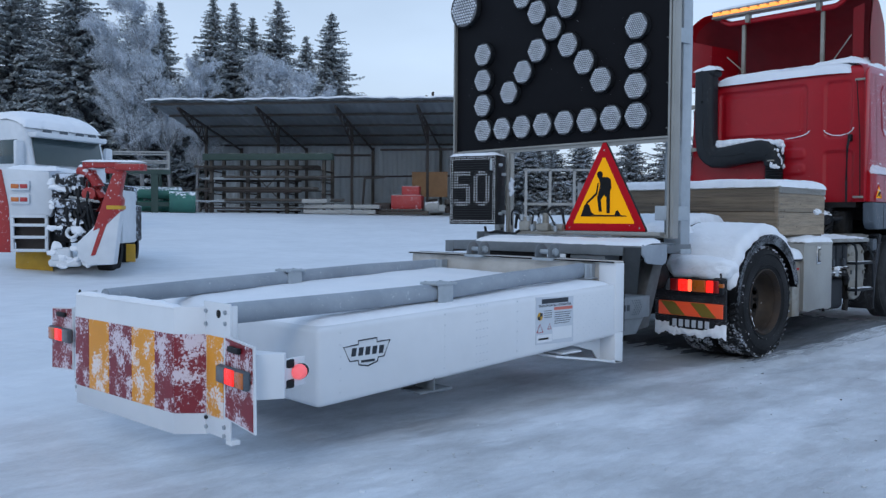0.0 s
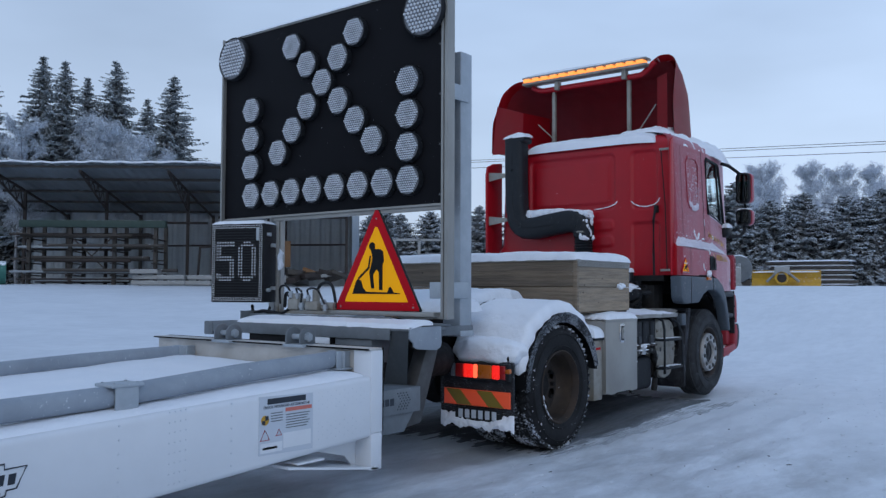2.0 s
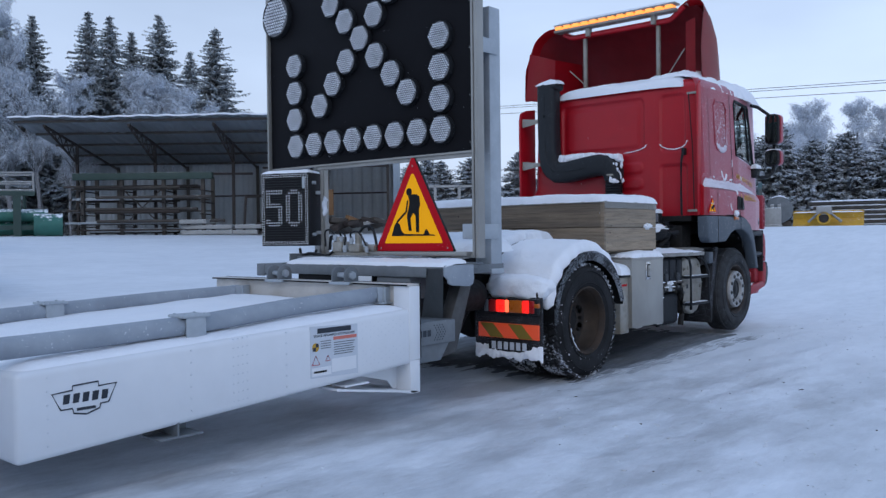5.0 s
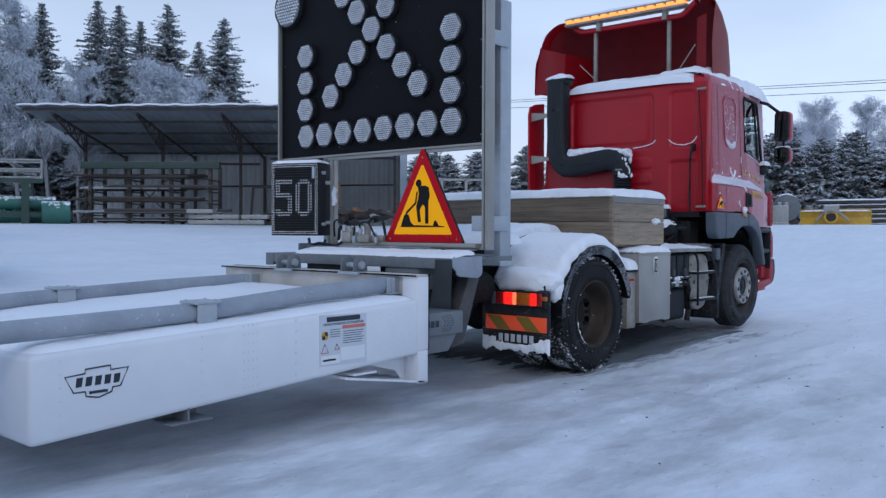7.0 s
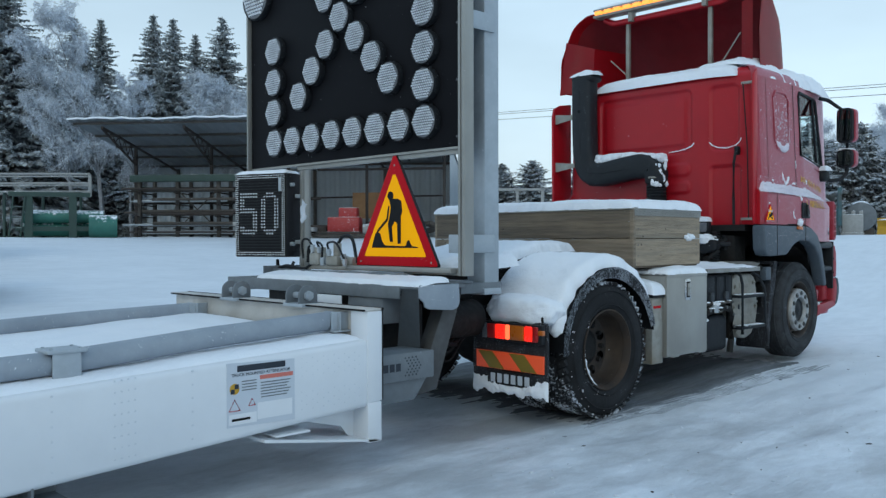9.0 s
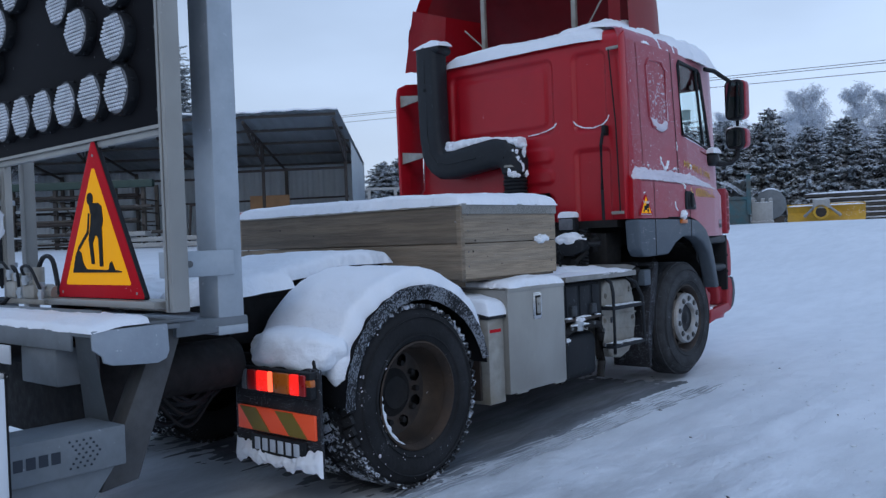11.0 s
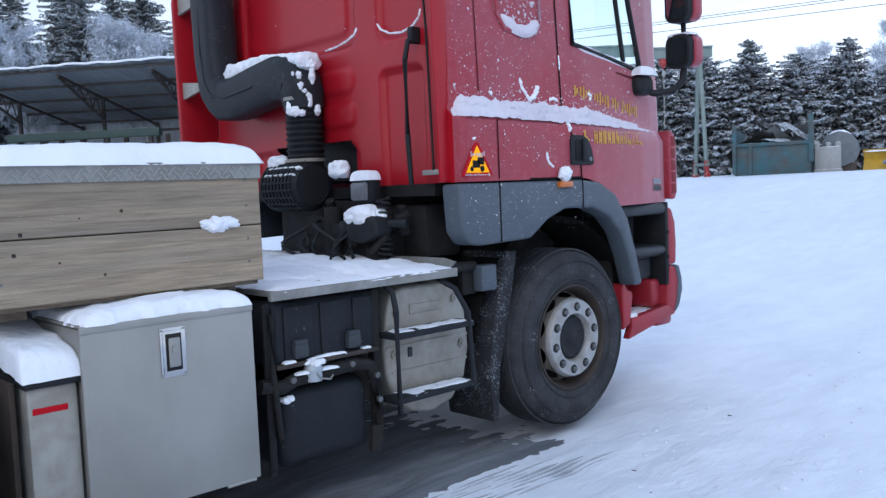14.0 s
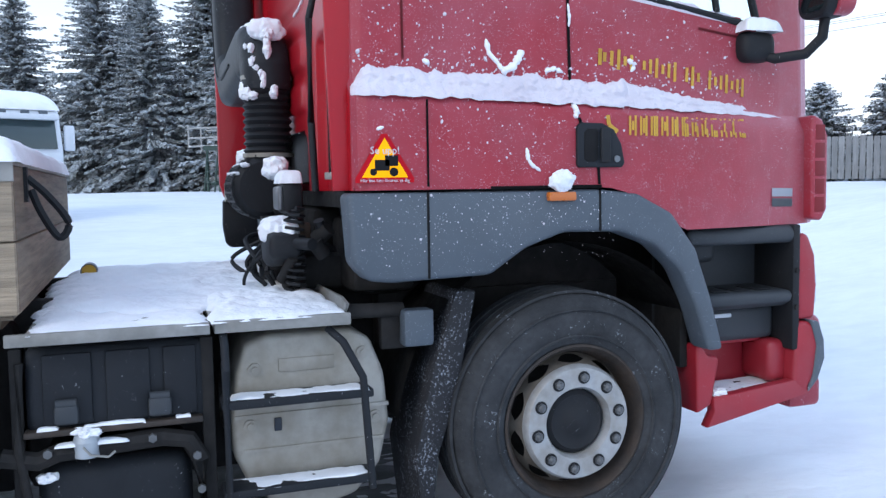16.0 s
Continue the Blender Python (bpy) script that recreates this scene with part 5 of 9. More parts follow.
# air intake
duct = [(-0.85, 2.83, 3.0), (-0.85, 2.83, 2.6), (-0.845, 2.835, 2.2), (-0.82, 2.84, 2.02), (-0.74, 2.845, 1.93), (-0.6, 2.85, 1.92), (-0.35, 2.855, 1.96), (-0.15, 2.86, 1.985),
        (-0.06, 2.863, 1.975), (0.0, 2.867, 1.94), (0.028, 2.87, 1.89), (0.03, 2.872, 1.83), (0.03, 2.872, 1.80)]


def duct_ring(u, v):
    s = u * (len(duct) - 1)
    i = min(int(s), len(duct) - 2)
    a, b = Vector(duct[i]), Vector(duct[i + 1])
    p = a.lerp(b, s - i)
    d = (Vector(duct[min(i + 2, len(duct) - 1)]) - Vector(duct[max(i - 1, 0)])).normalized()
    side = Vector((0, 1, 0)).cross(d).normalized()
    ang = v * 2 * math.pi
    ca, sa = math.cos(ang), math.sin(ang)
    end = max(0.0, (u - 0.66) / 0.34)              # turns round towards the hose
    rx, ry = 0.128 - 0.018 * end, 0.105 + 0.003 * end
    sq = lambda c: math.copysign(abs(c) ** (0.55 + 0.45 * end), c)
    return p + side * rx * sq(ca) + Vector((0, 1, 0)) * ry * sq(sa)


sn = part("air_intake", G().grid(duct_ring, 78, 28).box((-0.975, 2.73, 2.94), (-0.69, 2.955, 3.03), 0.05, 4), "duct", truck, "tall black air intake duct capped with snow", 50)
part("duct_hole", G().cyl((-0.85, 2.722, 2.62), (-0.85, 2.735, 2.62), 0.018, n=14), "signblk", sn)
part("duct_seam", G().tube([(-0.85, 2.724, 2.9), (-0.85, 2.724, 2.68)], 0.006, 6).tube([(-0.84, 2.729, 2.5), (-0.84, 2.730, 2.2), (-0.82, 2.735, 2.04), (-0.75, 2.739, 1.95), (-0.6, 2.743, 1.925), (-0.3, 2.748, 1.955)], 0.006, 6), "duct", sn, "moulded seam along the duct")
g = G()
pts, rad = [], []
for i in range(23):
    pts.append((0.03, 2.872, 1.86 - i * 0.016))
    rad.append(0.094 if i % 2 else 0.108)
g.tube(pts, rad, 24)
part("bellows", g, "black", sn, "ribbed rubber bellows")
fil = part("air_filter", G().lathe([(-0.21, 0.0), (-0.21, 0.11), (-0.195, 0.128), (0.13, 0.132), (0.15, 0.11), (0.15, 0)], (-0.02, 2.84, 1.38), 28).cyl((0.03, 2.872, 1.42), (0.03, 2.872, 1.53), 0.085, 0.10, n=24), "black", sn, "ribbed black air filter pot")
for k in range(14):
    a = radians(-60 + k * 17)
    part("basket_bar", G().tube([(-0.17, 2.84 - 0.137 * math.cos(a), 1.38 + 0.137 * math.sin(a)), (0.12, 2.84 - 0.139 * math.cos(a), 1.38 + 0.139 * math.sin(a))], 0.006, 5), "black", fil)
for k in range(9):
    part("filter_rib", G().lathe([(-0.006, 0.128), (-0.006, 0.142), (0.006, 0.142), (0.006, 0.128)], (-0.18 + k * 0.035, 2.84, 1.38), 28), "black", fil)
for z, r in ((1.845, 0.112), (1.51, 0.112)):
    part("clamp_ring", G().cyl((0.03, 2.872, z), (0.03, 2.872, z + 0.018), r, n=24), "alud", sn, "thin steel hose clip")

# gear behind the cab
eng = part("gearbox", G().box((-0.10, 2.86, 0.98), (0.62, 3.3, 1.12), 0.04), "dirty", truck, "greasy gearbox and couplings behind the cab")
part("gear_housing", G().box((-0.05, 2.98, 1.1), (0.40, 3.4, 1.3), 0.05), "dirty", eng)
part("shift_cylinder", G().cyl((0.30, 2.84, 1.0), (0.30, 2.84, 1.26), 0.05, n=14), "dirty", eng)
part("valve_box", G().box((0.46, 3.05, 0.98), (0.80, 3.3, 1.26), 0.03), "dirty", eng)
part("perforated_bracket", G().prism([(-0.06, 1.04), (0.26, 1.05), (0.26, 1.20), (0.10, 1.22), (-0.06, 1.19)], 'y', 2.83, 2.842, 0.003), "dirty", eng)
for i in range(9):
    x0, y0 = rnd(0.0, 0.6), rnd(2.76, 2.92)
    g = G()
    g.hose([(x0, y0, 0.99), (x0 + rnd(-.1, .1), y0 - rnd(0, .08), 1.07), (x0 + rnd(-.15, .15), y0 + rnd(-.05, .1), rnd(1.14, 1.24)), (x0 + rnd(-.15, .15), y0 + 0.12, 1.18), (x0 + rnd(-.15, .15), 3.1, 1.1)], 0.010, 6)
    part("hose", g, "black", eng)
part("coiled_hose", G().tube([(0.70 + 0.035 * math.cos(k * 1.1), 2.86 + 0.035 * math.sin(k * 1.1), 1.30 - k * 0.0045) for k in range(70)], 0.007, 5), "black", eng, "coiled black air hose")
wl_ = part("work_lamp", G().box((0.475, 2.83, 1.275), (0.635, 2.91, 1.395), 0.02, 2).box((0.53, 2.86, 1.13), (0.57, 2.90, 1.28), 0.005), "black", truck, "square work lamp with snow on top")
part("lamp_glass", G().box((0.49, 2.815, 1.29), (0.62, 2.835, 1.38), 0.01), "lens", wl_)
part("bulkhead_plug", G().prism([(0.50, 1.16), (0.53, 1.085), (0.62, 1.075), (0.75, 1.12), (0.75, 1.20), (0.66, 1.225), (0.55, 1.21)], 'y', 2.76, 2.88, 0.025, 3).cyl((0.74, 2.86, 1.17), (0.83, 2.9, 1.17), 0.022, n=10), "black", eng, "black plastic coupling head")
part("flex", G().hose([(0.52, 2.79, 1.13), (0.48, 2.73, 1.08), (0.46, 2.70, 1.02), (0.455, 2.70, 0.965)], 0.007, 6), "black", eng)


# dark gear round the rear of the frame
part("air_tank", G().cyl((0.62, -0.95, 0.66), (0.62, -0.50, 0.66), 0.13, n=24).cyl((0.62, -0.98, 0.66), (0.62, -0.95, 0.66), 0.09, 0.13, n=24), "dirty", truck, "dark compressed air tank")
part("lamp_bracket", G().box((0.55, -0.43, 0.30), (1.2, -0.40, 0.70), 0.01), "dirty", truck)
for k in range(8):
    a = rnd(0.50, 0.66)
    part("hose", G().hose([(a, -0.45, rnd(0.55, 0.85)), (a + rnd(-.08, .1), -0.6, rnd(0.35, 0.6)), (a + rnd(-.1, .1), -0.8, rnd(0.35, 0.55)), (a + rnd(-.15, .05), -1.05, rnd(0.5, 0.8))], 0.014, 6), "black", truck)
# unseen boxes added to stop far-side light reaching the ground below
part("under_shield", G().box((-1.12, 1.9, 0.28), (0.5, 3.0, 0.9), 0.05).box((-1.12, 0.95, 0.30), (0.55, 1.9, 0.92), 0.05), "dirty", truck, "added dark boxes under the frame, keeping light out from the far side")
for k in range(16):
    x, y, z = rnd(-0.02, 0.75), rnd(2.80, 2.96), rnd(1.0, 1.22)
    part("fitting", random.choice((G().cyl((x, y, z), (x + rnd(-.1, .1), y + rnd(-.05, .05), z + rnd(0.03, .1)), rnd(0.018, 0.04), n=12), G().box((x - 0.04, y - 0.03, z - 0.03), (x + 0.04, y + 0.03, z + 0.04), 0.01))), random.choice(("dirty", "dirty", "black", "rust")), eng)

# ---- crash attenuator carried behind the truck ----
att = thing("crash_attenuator", "white crash attenuator with grey rails carried behind the truck", "attenuator", (0.06, -3.4, 0))


def bz(y):
    return 0.155 + (y + 4.5) * 0.060


def tz(y, x=1.24):
    return 0.572 + (y + 4.4) * 0.042 + 0.014 * (1.24 - x)


g = G()
y0, y1, xl, xr = -4.5, -1.89, -0.93, 1.24
prof = [(y0, bz(y0)), (y1, bz(y1)), (y1, tz(y1)), (y0, tz(y0))]
g.prism(prof, 'x', xl, xr, 0.030, 3)
body = part("cartridge_box", g, "white", att, "white riveted box")
for y in (-4.36, -3.62, -3.0):
    for k in range(6):
        z = bz(y) + 0.06 + k * 0.062
        part("rivet", G().cyl((xr - 0.002, y, z), (xr + 0.004, y, z), 0.005, n=6), "wwhite", body)
for y in (-3.36, -3.33, -3.30, -3.27):
    for k in range(8):
        z = bz(y) + 0.05 + k * 0.048
        part("rivet", G().cyl((xr - 0.002, y, z), (xr + 0.003, y, z), 0.004, n=6), "wwhite", body)
for za, n in ((0.40, 5), (0.57, 5)):
    for r in range(n):
        for k in range(6):
            y = -2.40 + k * 0.068 + (0.03 if r % 2 else 0.0)
            z = za - 0.045 + r * 0.022
            part("rivet", G().cyl((xr - 0.002, y, z), (xr + 0.002, y, z), 0.0032, n=6), "wwhite", body)
# maker's mark as plain shapes
o = [(-4.34, 0.455), (-4.245, 0.462), (-4.245, 0.482), (-4.12, 0.488), (-4.12, 0.466), (-4.03, 0.470), (-4.07, 0.385), (-4.11, 0.383), (-4.115, 0.362), (-4.18, 0.343), (-4.24, 0.355), (-4.245, 0.378), (-4.30, 0.378)]
mark = part("maker_mark", G().tube([(xr + 0.001, y, z) for y, z in o], 0.004, 5, closed=True), "ink", body, "dark badge outline with bars")
for i in range(5):
    part("mark_bar", G().prism([(-4.29 + i * 0.046, 0.402), (-4.262 + i * 0.046, 0.403), (-4.255 + i * 0.046, 0.446), (-4.285 + i * 0.046, 0.445)], 'x', xr - 0.001, xr + 0.003), "ink", mark)
part("mark_bar", G().box((xr - 0.001, -4.225, 0.364), (xr + 0.003, -4.135, 0.377)), "ink", mark)
# instruction label
lab = part("instruction_label", G().prism([(-2.825, 0.325), (-2.445, 0.315), (-2.445, 0.62), (-2.825, 0.63)], 'x', xr - 0.002, xr + 0.0025), "paper", body, "pale instruction label with printed lines")
for ya, yb, za, zb, mm in ((-2.77, -2.50, 0.585, 0.615, "ink"), (-2.645, -2.455, 0.537, 0.557, "labelred"), (-2.66, -2.46, 0.345, 0.425, "white"), (-2.815, -2.665, 0.335, 0.385, "white"),
                          (-2.80, -2.70, 0.352, 0.364, "steel")):
    part("label_field", G().box((xr + 0.002, ya, za), (xr + 0.0038, yb, zb)), mm, lab)
for k in range(6):
    part("label_line", G().box((xr + 0.002, -2.64, 0.518 - k * 0.014), (xr + 0.0038, -2.47 - 0.01 * (k % 3), 0.523 - k * 0.014)), "steel", lab)
for k in range(4):
    part("label_line", G().box((xr + 0.002, -2.745, 0.535 - k * 0.014), (xr + 0.0038, -2.665, 0.540 - k * 0.014)), "steel", lab)
part("label_mark", G().cyl((xr + 0.002, -2.785, 0.505), (xr + 0.0042, -2.785, 0.505), 0.026, n=20), "yellow", lab)
part("label_mark", G().box((xr + 0.003, -2.785, 0.505), (xr + 0.0055, -2.764, 0.527)).box((xr + 0.003, -2.806, 0.483), (xr + 0.0055, -2.785, 0.505)), "ink", lab)
for yy, zz, s in ((-2.785, 0.425, 0.03), (-2.69, 0.432, 0.018)):
    part("label_mark", G().tube([(xr + 0.003, yy - s, zz - s * 0.8), (xr + 0.003, yy + s, zz - s * 0.8), (xr + 0.003, yy, zz + s)], 0.003, 4, closed=True), "signred", lab)
words("TRUCK MOUNTED ATTENUATOR", 0.0215, Matrix.Translation((xr + 0.0035, -2.635, 0.570)) @ FLANK, "ink", lab)

# rails
for pts, nm in (([(1.10, -4.94, 0.660), (1.095, -4.2, 0.675), (1.075, -3.52, 0.69), (1.03, -2.8, 0.735), (0.985, -2.02, 0.765)], 1),
                ([(-0.22, -5.0, 0.650), (-0.34, -4.3, 0.675), (-0.47, -3.56, 0.695), (-0.54, -2.8, 0.72), (-0.57, -2.04, 0.735)], -1)):
    rail = part("rail", G().tube(pts, 0.052, 18), "pipe", att, "frosted grey tubular rail")
    p = Vector(pts[2])
    part("rail_clamp", G().box((p.x - 0.075, p.y - 0.085, p.z + 0.045), (p.x + 0.075, p.y + 0.085, p.z + 0.062), 0.006)
         .box((p.x - 0.075, p.y - 0.085, p.z - 0.075), (p.x + 0.075, p.y + 0.085, p.z - 0.06), 0.006)
         .box((p.x + 0.056, p.y - 0.06, p.z - 0.065), (p.x + 0.066, p.y + 0.06, p.z + 0.05), 0.003).box((p.x - 0.066, p.y - 0.06, p.z - 0.065), (p.x - 0.056, p.y + 0.06, p.z + 0.05), 0.003), "galv", rail, "bolted steel clamp")
    for dx, dy in ((-0.05, -0.06), (0.05, -0.06), (-0.05, 0.06), (0.05, 0.06)):
        part("bolt", G().cyl((p.x + dx, p.y + dy, p.z + 0.06), (p.x + dx, p.y + dy, p.z + 0.067), 0.008, n=6), "galv", rail)
    p = Vector(pts[4])
    part("end_bracket", G().box((p.x - 0.02, p.y - 0.05, p.z - 0.06), (p.x + 0.09, p.y + 0.08, p.z - 0.05), 0.004).box((p.x + 0.055, p.y - 0.05, p.z - 0.05), (p.x + 0.066, p.y + 0.08, p.z + 0.05), 0.003)
         .box((p.x - 0.06, p.y - 0.01, p.z - 0.06), (p.x + 0.09, p.y + 0.0, p.z + 0.05), 0.003), "galv", rail)

# mounting frame end
fr = part("end_plate", G().box((-0.97, -1.955, 0.655), (1.24, -1.905, 0.835), 0.006).box((-0.97, -1.99, 0.825), (1.24, -1.86, 0.838), 0.003), "dirtywhite", att, "grimy white end frame")
part("end_post", G().box((1.10, -1.975, 0.335), (1.2445, -1.872, 0.8235), 0.003), "white", att, "white end post")
# thin black strips along the edges of the end frame
part("edge_seal", G().box((-0.972, -1.996, 0.826), (1.242, -1.988, 0.836), 0.002).box((1.2385, -1.874, 0.337), (1.2475, -1.866, 0.842), 0.002).box((-0.972, -1.864, 0.83), (1.242, -1.856, 0.841), 0.002), "signblk", att, "dark edge of the end frame")
part("end_panel", G().box((-0.97, -1.90, 0.3), (1.235, -1.88, 0.68), 0.004), "white", att)
part("frame_foot", G().prism([(-1.90, 0.32), (-1.90, 0.115), (-1.985, 0.115), (-2.06, 0.20), (-2.45, 0.30)], 'x', 1.10, 1.115).box((0.9, -2.55, 0.115 + 0.12), (1.24, -2.35, 0.245))
     .prism([(-1.875, 0.33), (-1.875, 0.112), (-1.97, 0.112), (-1.97, 0.33)], 'x', 1.10, 1.243, 0.004).prism([(-2.62, 0.222), (-1.90, 0.11), (-1.90, 0.122), (-2.62, 0.236)], 'x', 0.85, 1.243), "white", att, "white gusset foot")
part("under_foot", G().box((1.06, -3.80, 0.135), (1.235, -3.55, 0.147), 0.003).box((1.06, -3.80, 0.147), (1.075, -3.55, 0.23)).box((1.08, -3.70, 0.147), (1.235, -3.69, 0.22)), "steel", att)

# rear panel: a bent white sheet with red and amber bands
PL = [(-0.16, -5.12), (0.03, -5.26), (1.05, -5.18), (1.15, -5.06)]


def sheet(pts, z0, z1, off, th):
    """Upright bent sheet through plan places."""
    g = G()
    outer, inner = [], []
    for i, p in enumerate(pts):
        a = Vector(pts[max(i - 1, 0)])
        b = Vector(pts[min(i + 1, len(pts) - 1)])
        d = (b - a).normalized()
        n = Vector((d.y, -d.x))
        outer.append(Vector(p) + n * off)
        inner.append(Vector(p) + n * (off - th))
    lp = [(q.x, q.y) for q in outer] + [(q.x, q.y) for q in inner[::-1]]
    g.prism(lp, 'z', z0, z1, 0.003, 1)
    return g


def on(k):
    a, b = Vector(PL[1]), Vector(PL[2])
    p = a.lerp(b, k)
    return (p.x, p.y)


rp = part("rear_panel", sheet(PL, 0.105, 0.705, 0.0, 0.05), "white", att, "white rear panel with a snowy top edge")
cut = [0.0, 0.155, 0.375, 0.61, 0.83, 1.0]
for i, mm in enumerate(("stripe", "orange", "stripe", "orange", "stripe")):
    part("stripe", sheet([on(cut[i] + 0.001), on(cut[i + 1] - 0.001)], 0.205, 0.578, 0.004, 0.006), mm, rp, "snow-crusted reflective stripe")
part("stripe", sheet([PL[2], PL[3]], 0.205, 0.578, 0.004, 0.006), "stripe", rp, "snow-crusted dark red stripe")
part("stripe", sheet([PL[0], PL[1]], 0.205, 0.578, 0.004, 0.006), "stripe", rp, "snow-crusted dark red stripe")
for sx, xa, yy in ((1, 1.125, -5.055), (-1, -0.09, -5.13)):
    zt = 0.735 if sx > 0 else 0.60
    hold = part("corner_plate", G().box((xa, yy - 0.012, 0.115), (xa + sx * 0.245, yy + 0.0, zt), 0.004).box((xa + sx * 0.225, yy, 0.55), (xa + sx * 0.245, yy + 0.03, zt - 0.01), 0.004)
                .box((xa + sx * 0.20, yy - 0.01, 0.092), (xa + sx * 0.25, yy + 0.04, 0.115), 0.004), "white", att, "white bolted corner plate")
    for dx, z in ((0.03, 0.69), (0.03, 0.63), (0.21, 0.695), (0.21, 0.645), (0.03, 0.19))[0 if sx > 0 else 4:] + ((0.03, 0.19), (0.03, 0.145), (0.20, 0.17), (0.20, 0.13)):
        part("bolt", G().cyl((xa + sx * dx, yy - 0.022, z), (xa + sx * dx, yy - 0.01, z), 0.010, n=6), "galv", hold)
    part("hole", G().cyl((xa + sx * 0.145, yy - 0.0135, 0.684), (xa + sx * 0.145, yy - 0.011, 0.684), 0.02, n=18), "signblk", hold)
    part("stripe", G().box((xa + sx * 0.035, yy - 0.0165, 0.205), (xa + sx * 0.19, yy - 0.011, 0.578), 0.001), "orange", hold)
    m = Matrix.Translation((xa + sx * 0.235, yy - 0.02, 0)) @ Matrix.Rotation(radians(-4 * sx), 4, 'Z')
    bd = part("lamp_board", G().prism([(0, 0.22), (sx * 0.285, 0.20), (sx * 0.275, 0.575), (0, 0.592)], 'y', -0.006, 0.004), "white", att, "red lamp board edged in white")
    bf = part("board_face", G().prism([(sx * 0.004, 0.228), (sx * 0.273, 0.210), (sx * 0.264, 0.567), (sx * 0.004, 0.584)], 'y', -0.010, -0.005), "stripe", bd)
    for ob in (bd, bf):
        ob.data.transform(WORLD[att].inverted() @ m @ WORLD[att])
    lp = part("tail_lamp", G().box((sx * -0.03, -0.040, 0.383), (sx * 0.262, -0.010, 0.468), 0.012, 2, m), "grey", bd, "tail lamp, lit red")
    part("lens", G().box((sx * 0.065, -0.047, 0.390), (sx * 0.155, -0.035, 0.461), 0.006, 2, m), "redlamp", lp)
    part("lens", G().box((sx * 0.163, -0.046, 0.390), (sx * 0.245, -0.035, 0.461), 0.006, 2, m), "amber", lp)
    part("lens", G().box((sx * -0.022, -0.046, 0.390), (sx * 0.058, -0.035, 0.461), 0.006, 2, m), "lens", lp)
    part("plate_lamp", G().box((sx * 0.06, -0.032, 0.53), (sx * 0.17, -0.010, 0.558), 0.008, 2, m), "black", bd)
    ax = xa + sx * 0.24
    armp = part("lamp_arm", G().prism([(ax + sx * 0.20, yy - 0.005), (ax + sx * 0.25, yy + 0.12), (ax + sx * 0.23, yy + 0.14), (ax + sx * 0.05, yy + 0.05)], 'z', 0.33, 0.53, 0.003)
                .prism([(ax + sx * 0.22, yy + 0.12), (ax + sx * 0.23, yy + 0.12), (ax + sx * 0.20, yy + 0.26), (ax + sx * 0.19, yy + 0.26)], 'z', 0.37, 0.50, 0.002), "white", att, "white folded lamp arm")
    part("hinge", G().box((ax + sx * 0.19, yy + 0.14, 0.365), (ax + sx * 0.225, yy + 0.19, 0.405), 0.006).box((ax + sx * 0.19, yy + 0.14, 0.455), (ax + sx * 0.225, yy + 0.19, 0.495), 0.006)
         .box((ax + sx * 0.195, yy + 0.15, 0.39), (ax + sx * 0.21, yy + 0.18, 0.47)), "black", armp)
    bmk = G()
    bmk.lathe([(0.0, 0.0), (0.0, 0.034), (0.03, 0.034), (0.045, 0.024), (0.05, 0.0)], n=20)
    bmesh.ops.transform(bmk.bm, matrix=pose(ax + sx * 0.215, yy + 0.225, 0.435, 0, 0, -50 if sx > 0 else 230), verts=bmk.bm.verts[:])
    mkl = part("marker_lamp", bmk, "pink", armp, "pink marker lamp on a rubber stalk")
    st2 = G()
    st2.lathe([(-0.05, 0.0), (-0.05, 0.02), (-0.03, 0.032), (0.004, 0.036), (0.004, 0.0)], n=20)
    bmesh.ops.transform(st2.bm, matrix=pose(ax + sx * 0.215, yy + 0.225, 0.435, 0, 0, -50 if sx > 0 else 230), verts=st2.bm.verts[:])
    part("rubber_stalk", st2, "black", mkl)

# ---- support frame between truck and attenuator ----
sup = thing("support_frame", "grey steel support frame carrying the signs behind the truck", "frame", (0.1, -1.4, 0))
part("top_channel", G().box((-0.91, -1.50, 0.918), (1.128, -1.10, 0.9385), 0.004).box((-0.91, -1.505, 0.856), (0.97, -1.492, 0.937), 0.004), "steel", sup, "folded grey steel channel")
part("channel_end", G().box((-1.02, -1.505, 0.83), (-0.912, -1.495, 0.935), 0.004).box((-1.02, -1.495, 0.925), (-0.912, -1.2, 0.935)).box((-1.02, -1.495, 0.83), (-1.01, -1.2, 0.93)), "steel", sup)
ear = [(-1.50, 0.945), (-1.17, 0.945), (-1.165, 0.83), (-1.18, 0.80), (-1.22, 0.785), (-1.30, 0.79), (-1.42, 0.80), (-1.455, 0.815), (-1.46, 0.84), (-1.50, 0.87)]
part("end_ear", G().prism(ear, 'x', 1.13, 1.146, 0.004), "pipe", sup, "rounded galvanised end plate")
part("under_plate", G().box((-0.5, -1.47, 0.77), (0.42, -1.46, 0.856), 0.003), "signblk", sup)
part("label_plate", G().box((0.12, -1.53, 0.77), (0.43, -1.52, 0.855), 0.003).box((0.25, -1.52, 0.80), (0.30, -1.46, 0.84)), "white", sup, "small white plate")
part("inner_frame", G().box((-0.7, -1.28, 0.36), (0.70, -1.05, 0.80), 0.03), "dirty", sup, "dark hydraulic gear inside the frame")
part("ram_box", G().box((0.44, -1.485, 0.69), (0.79, -1.29, 0.855), 0.012), "steel", sup, "grey box under the channel")
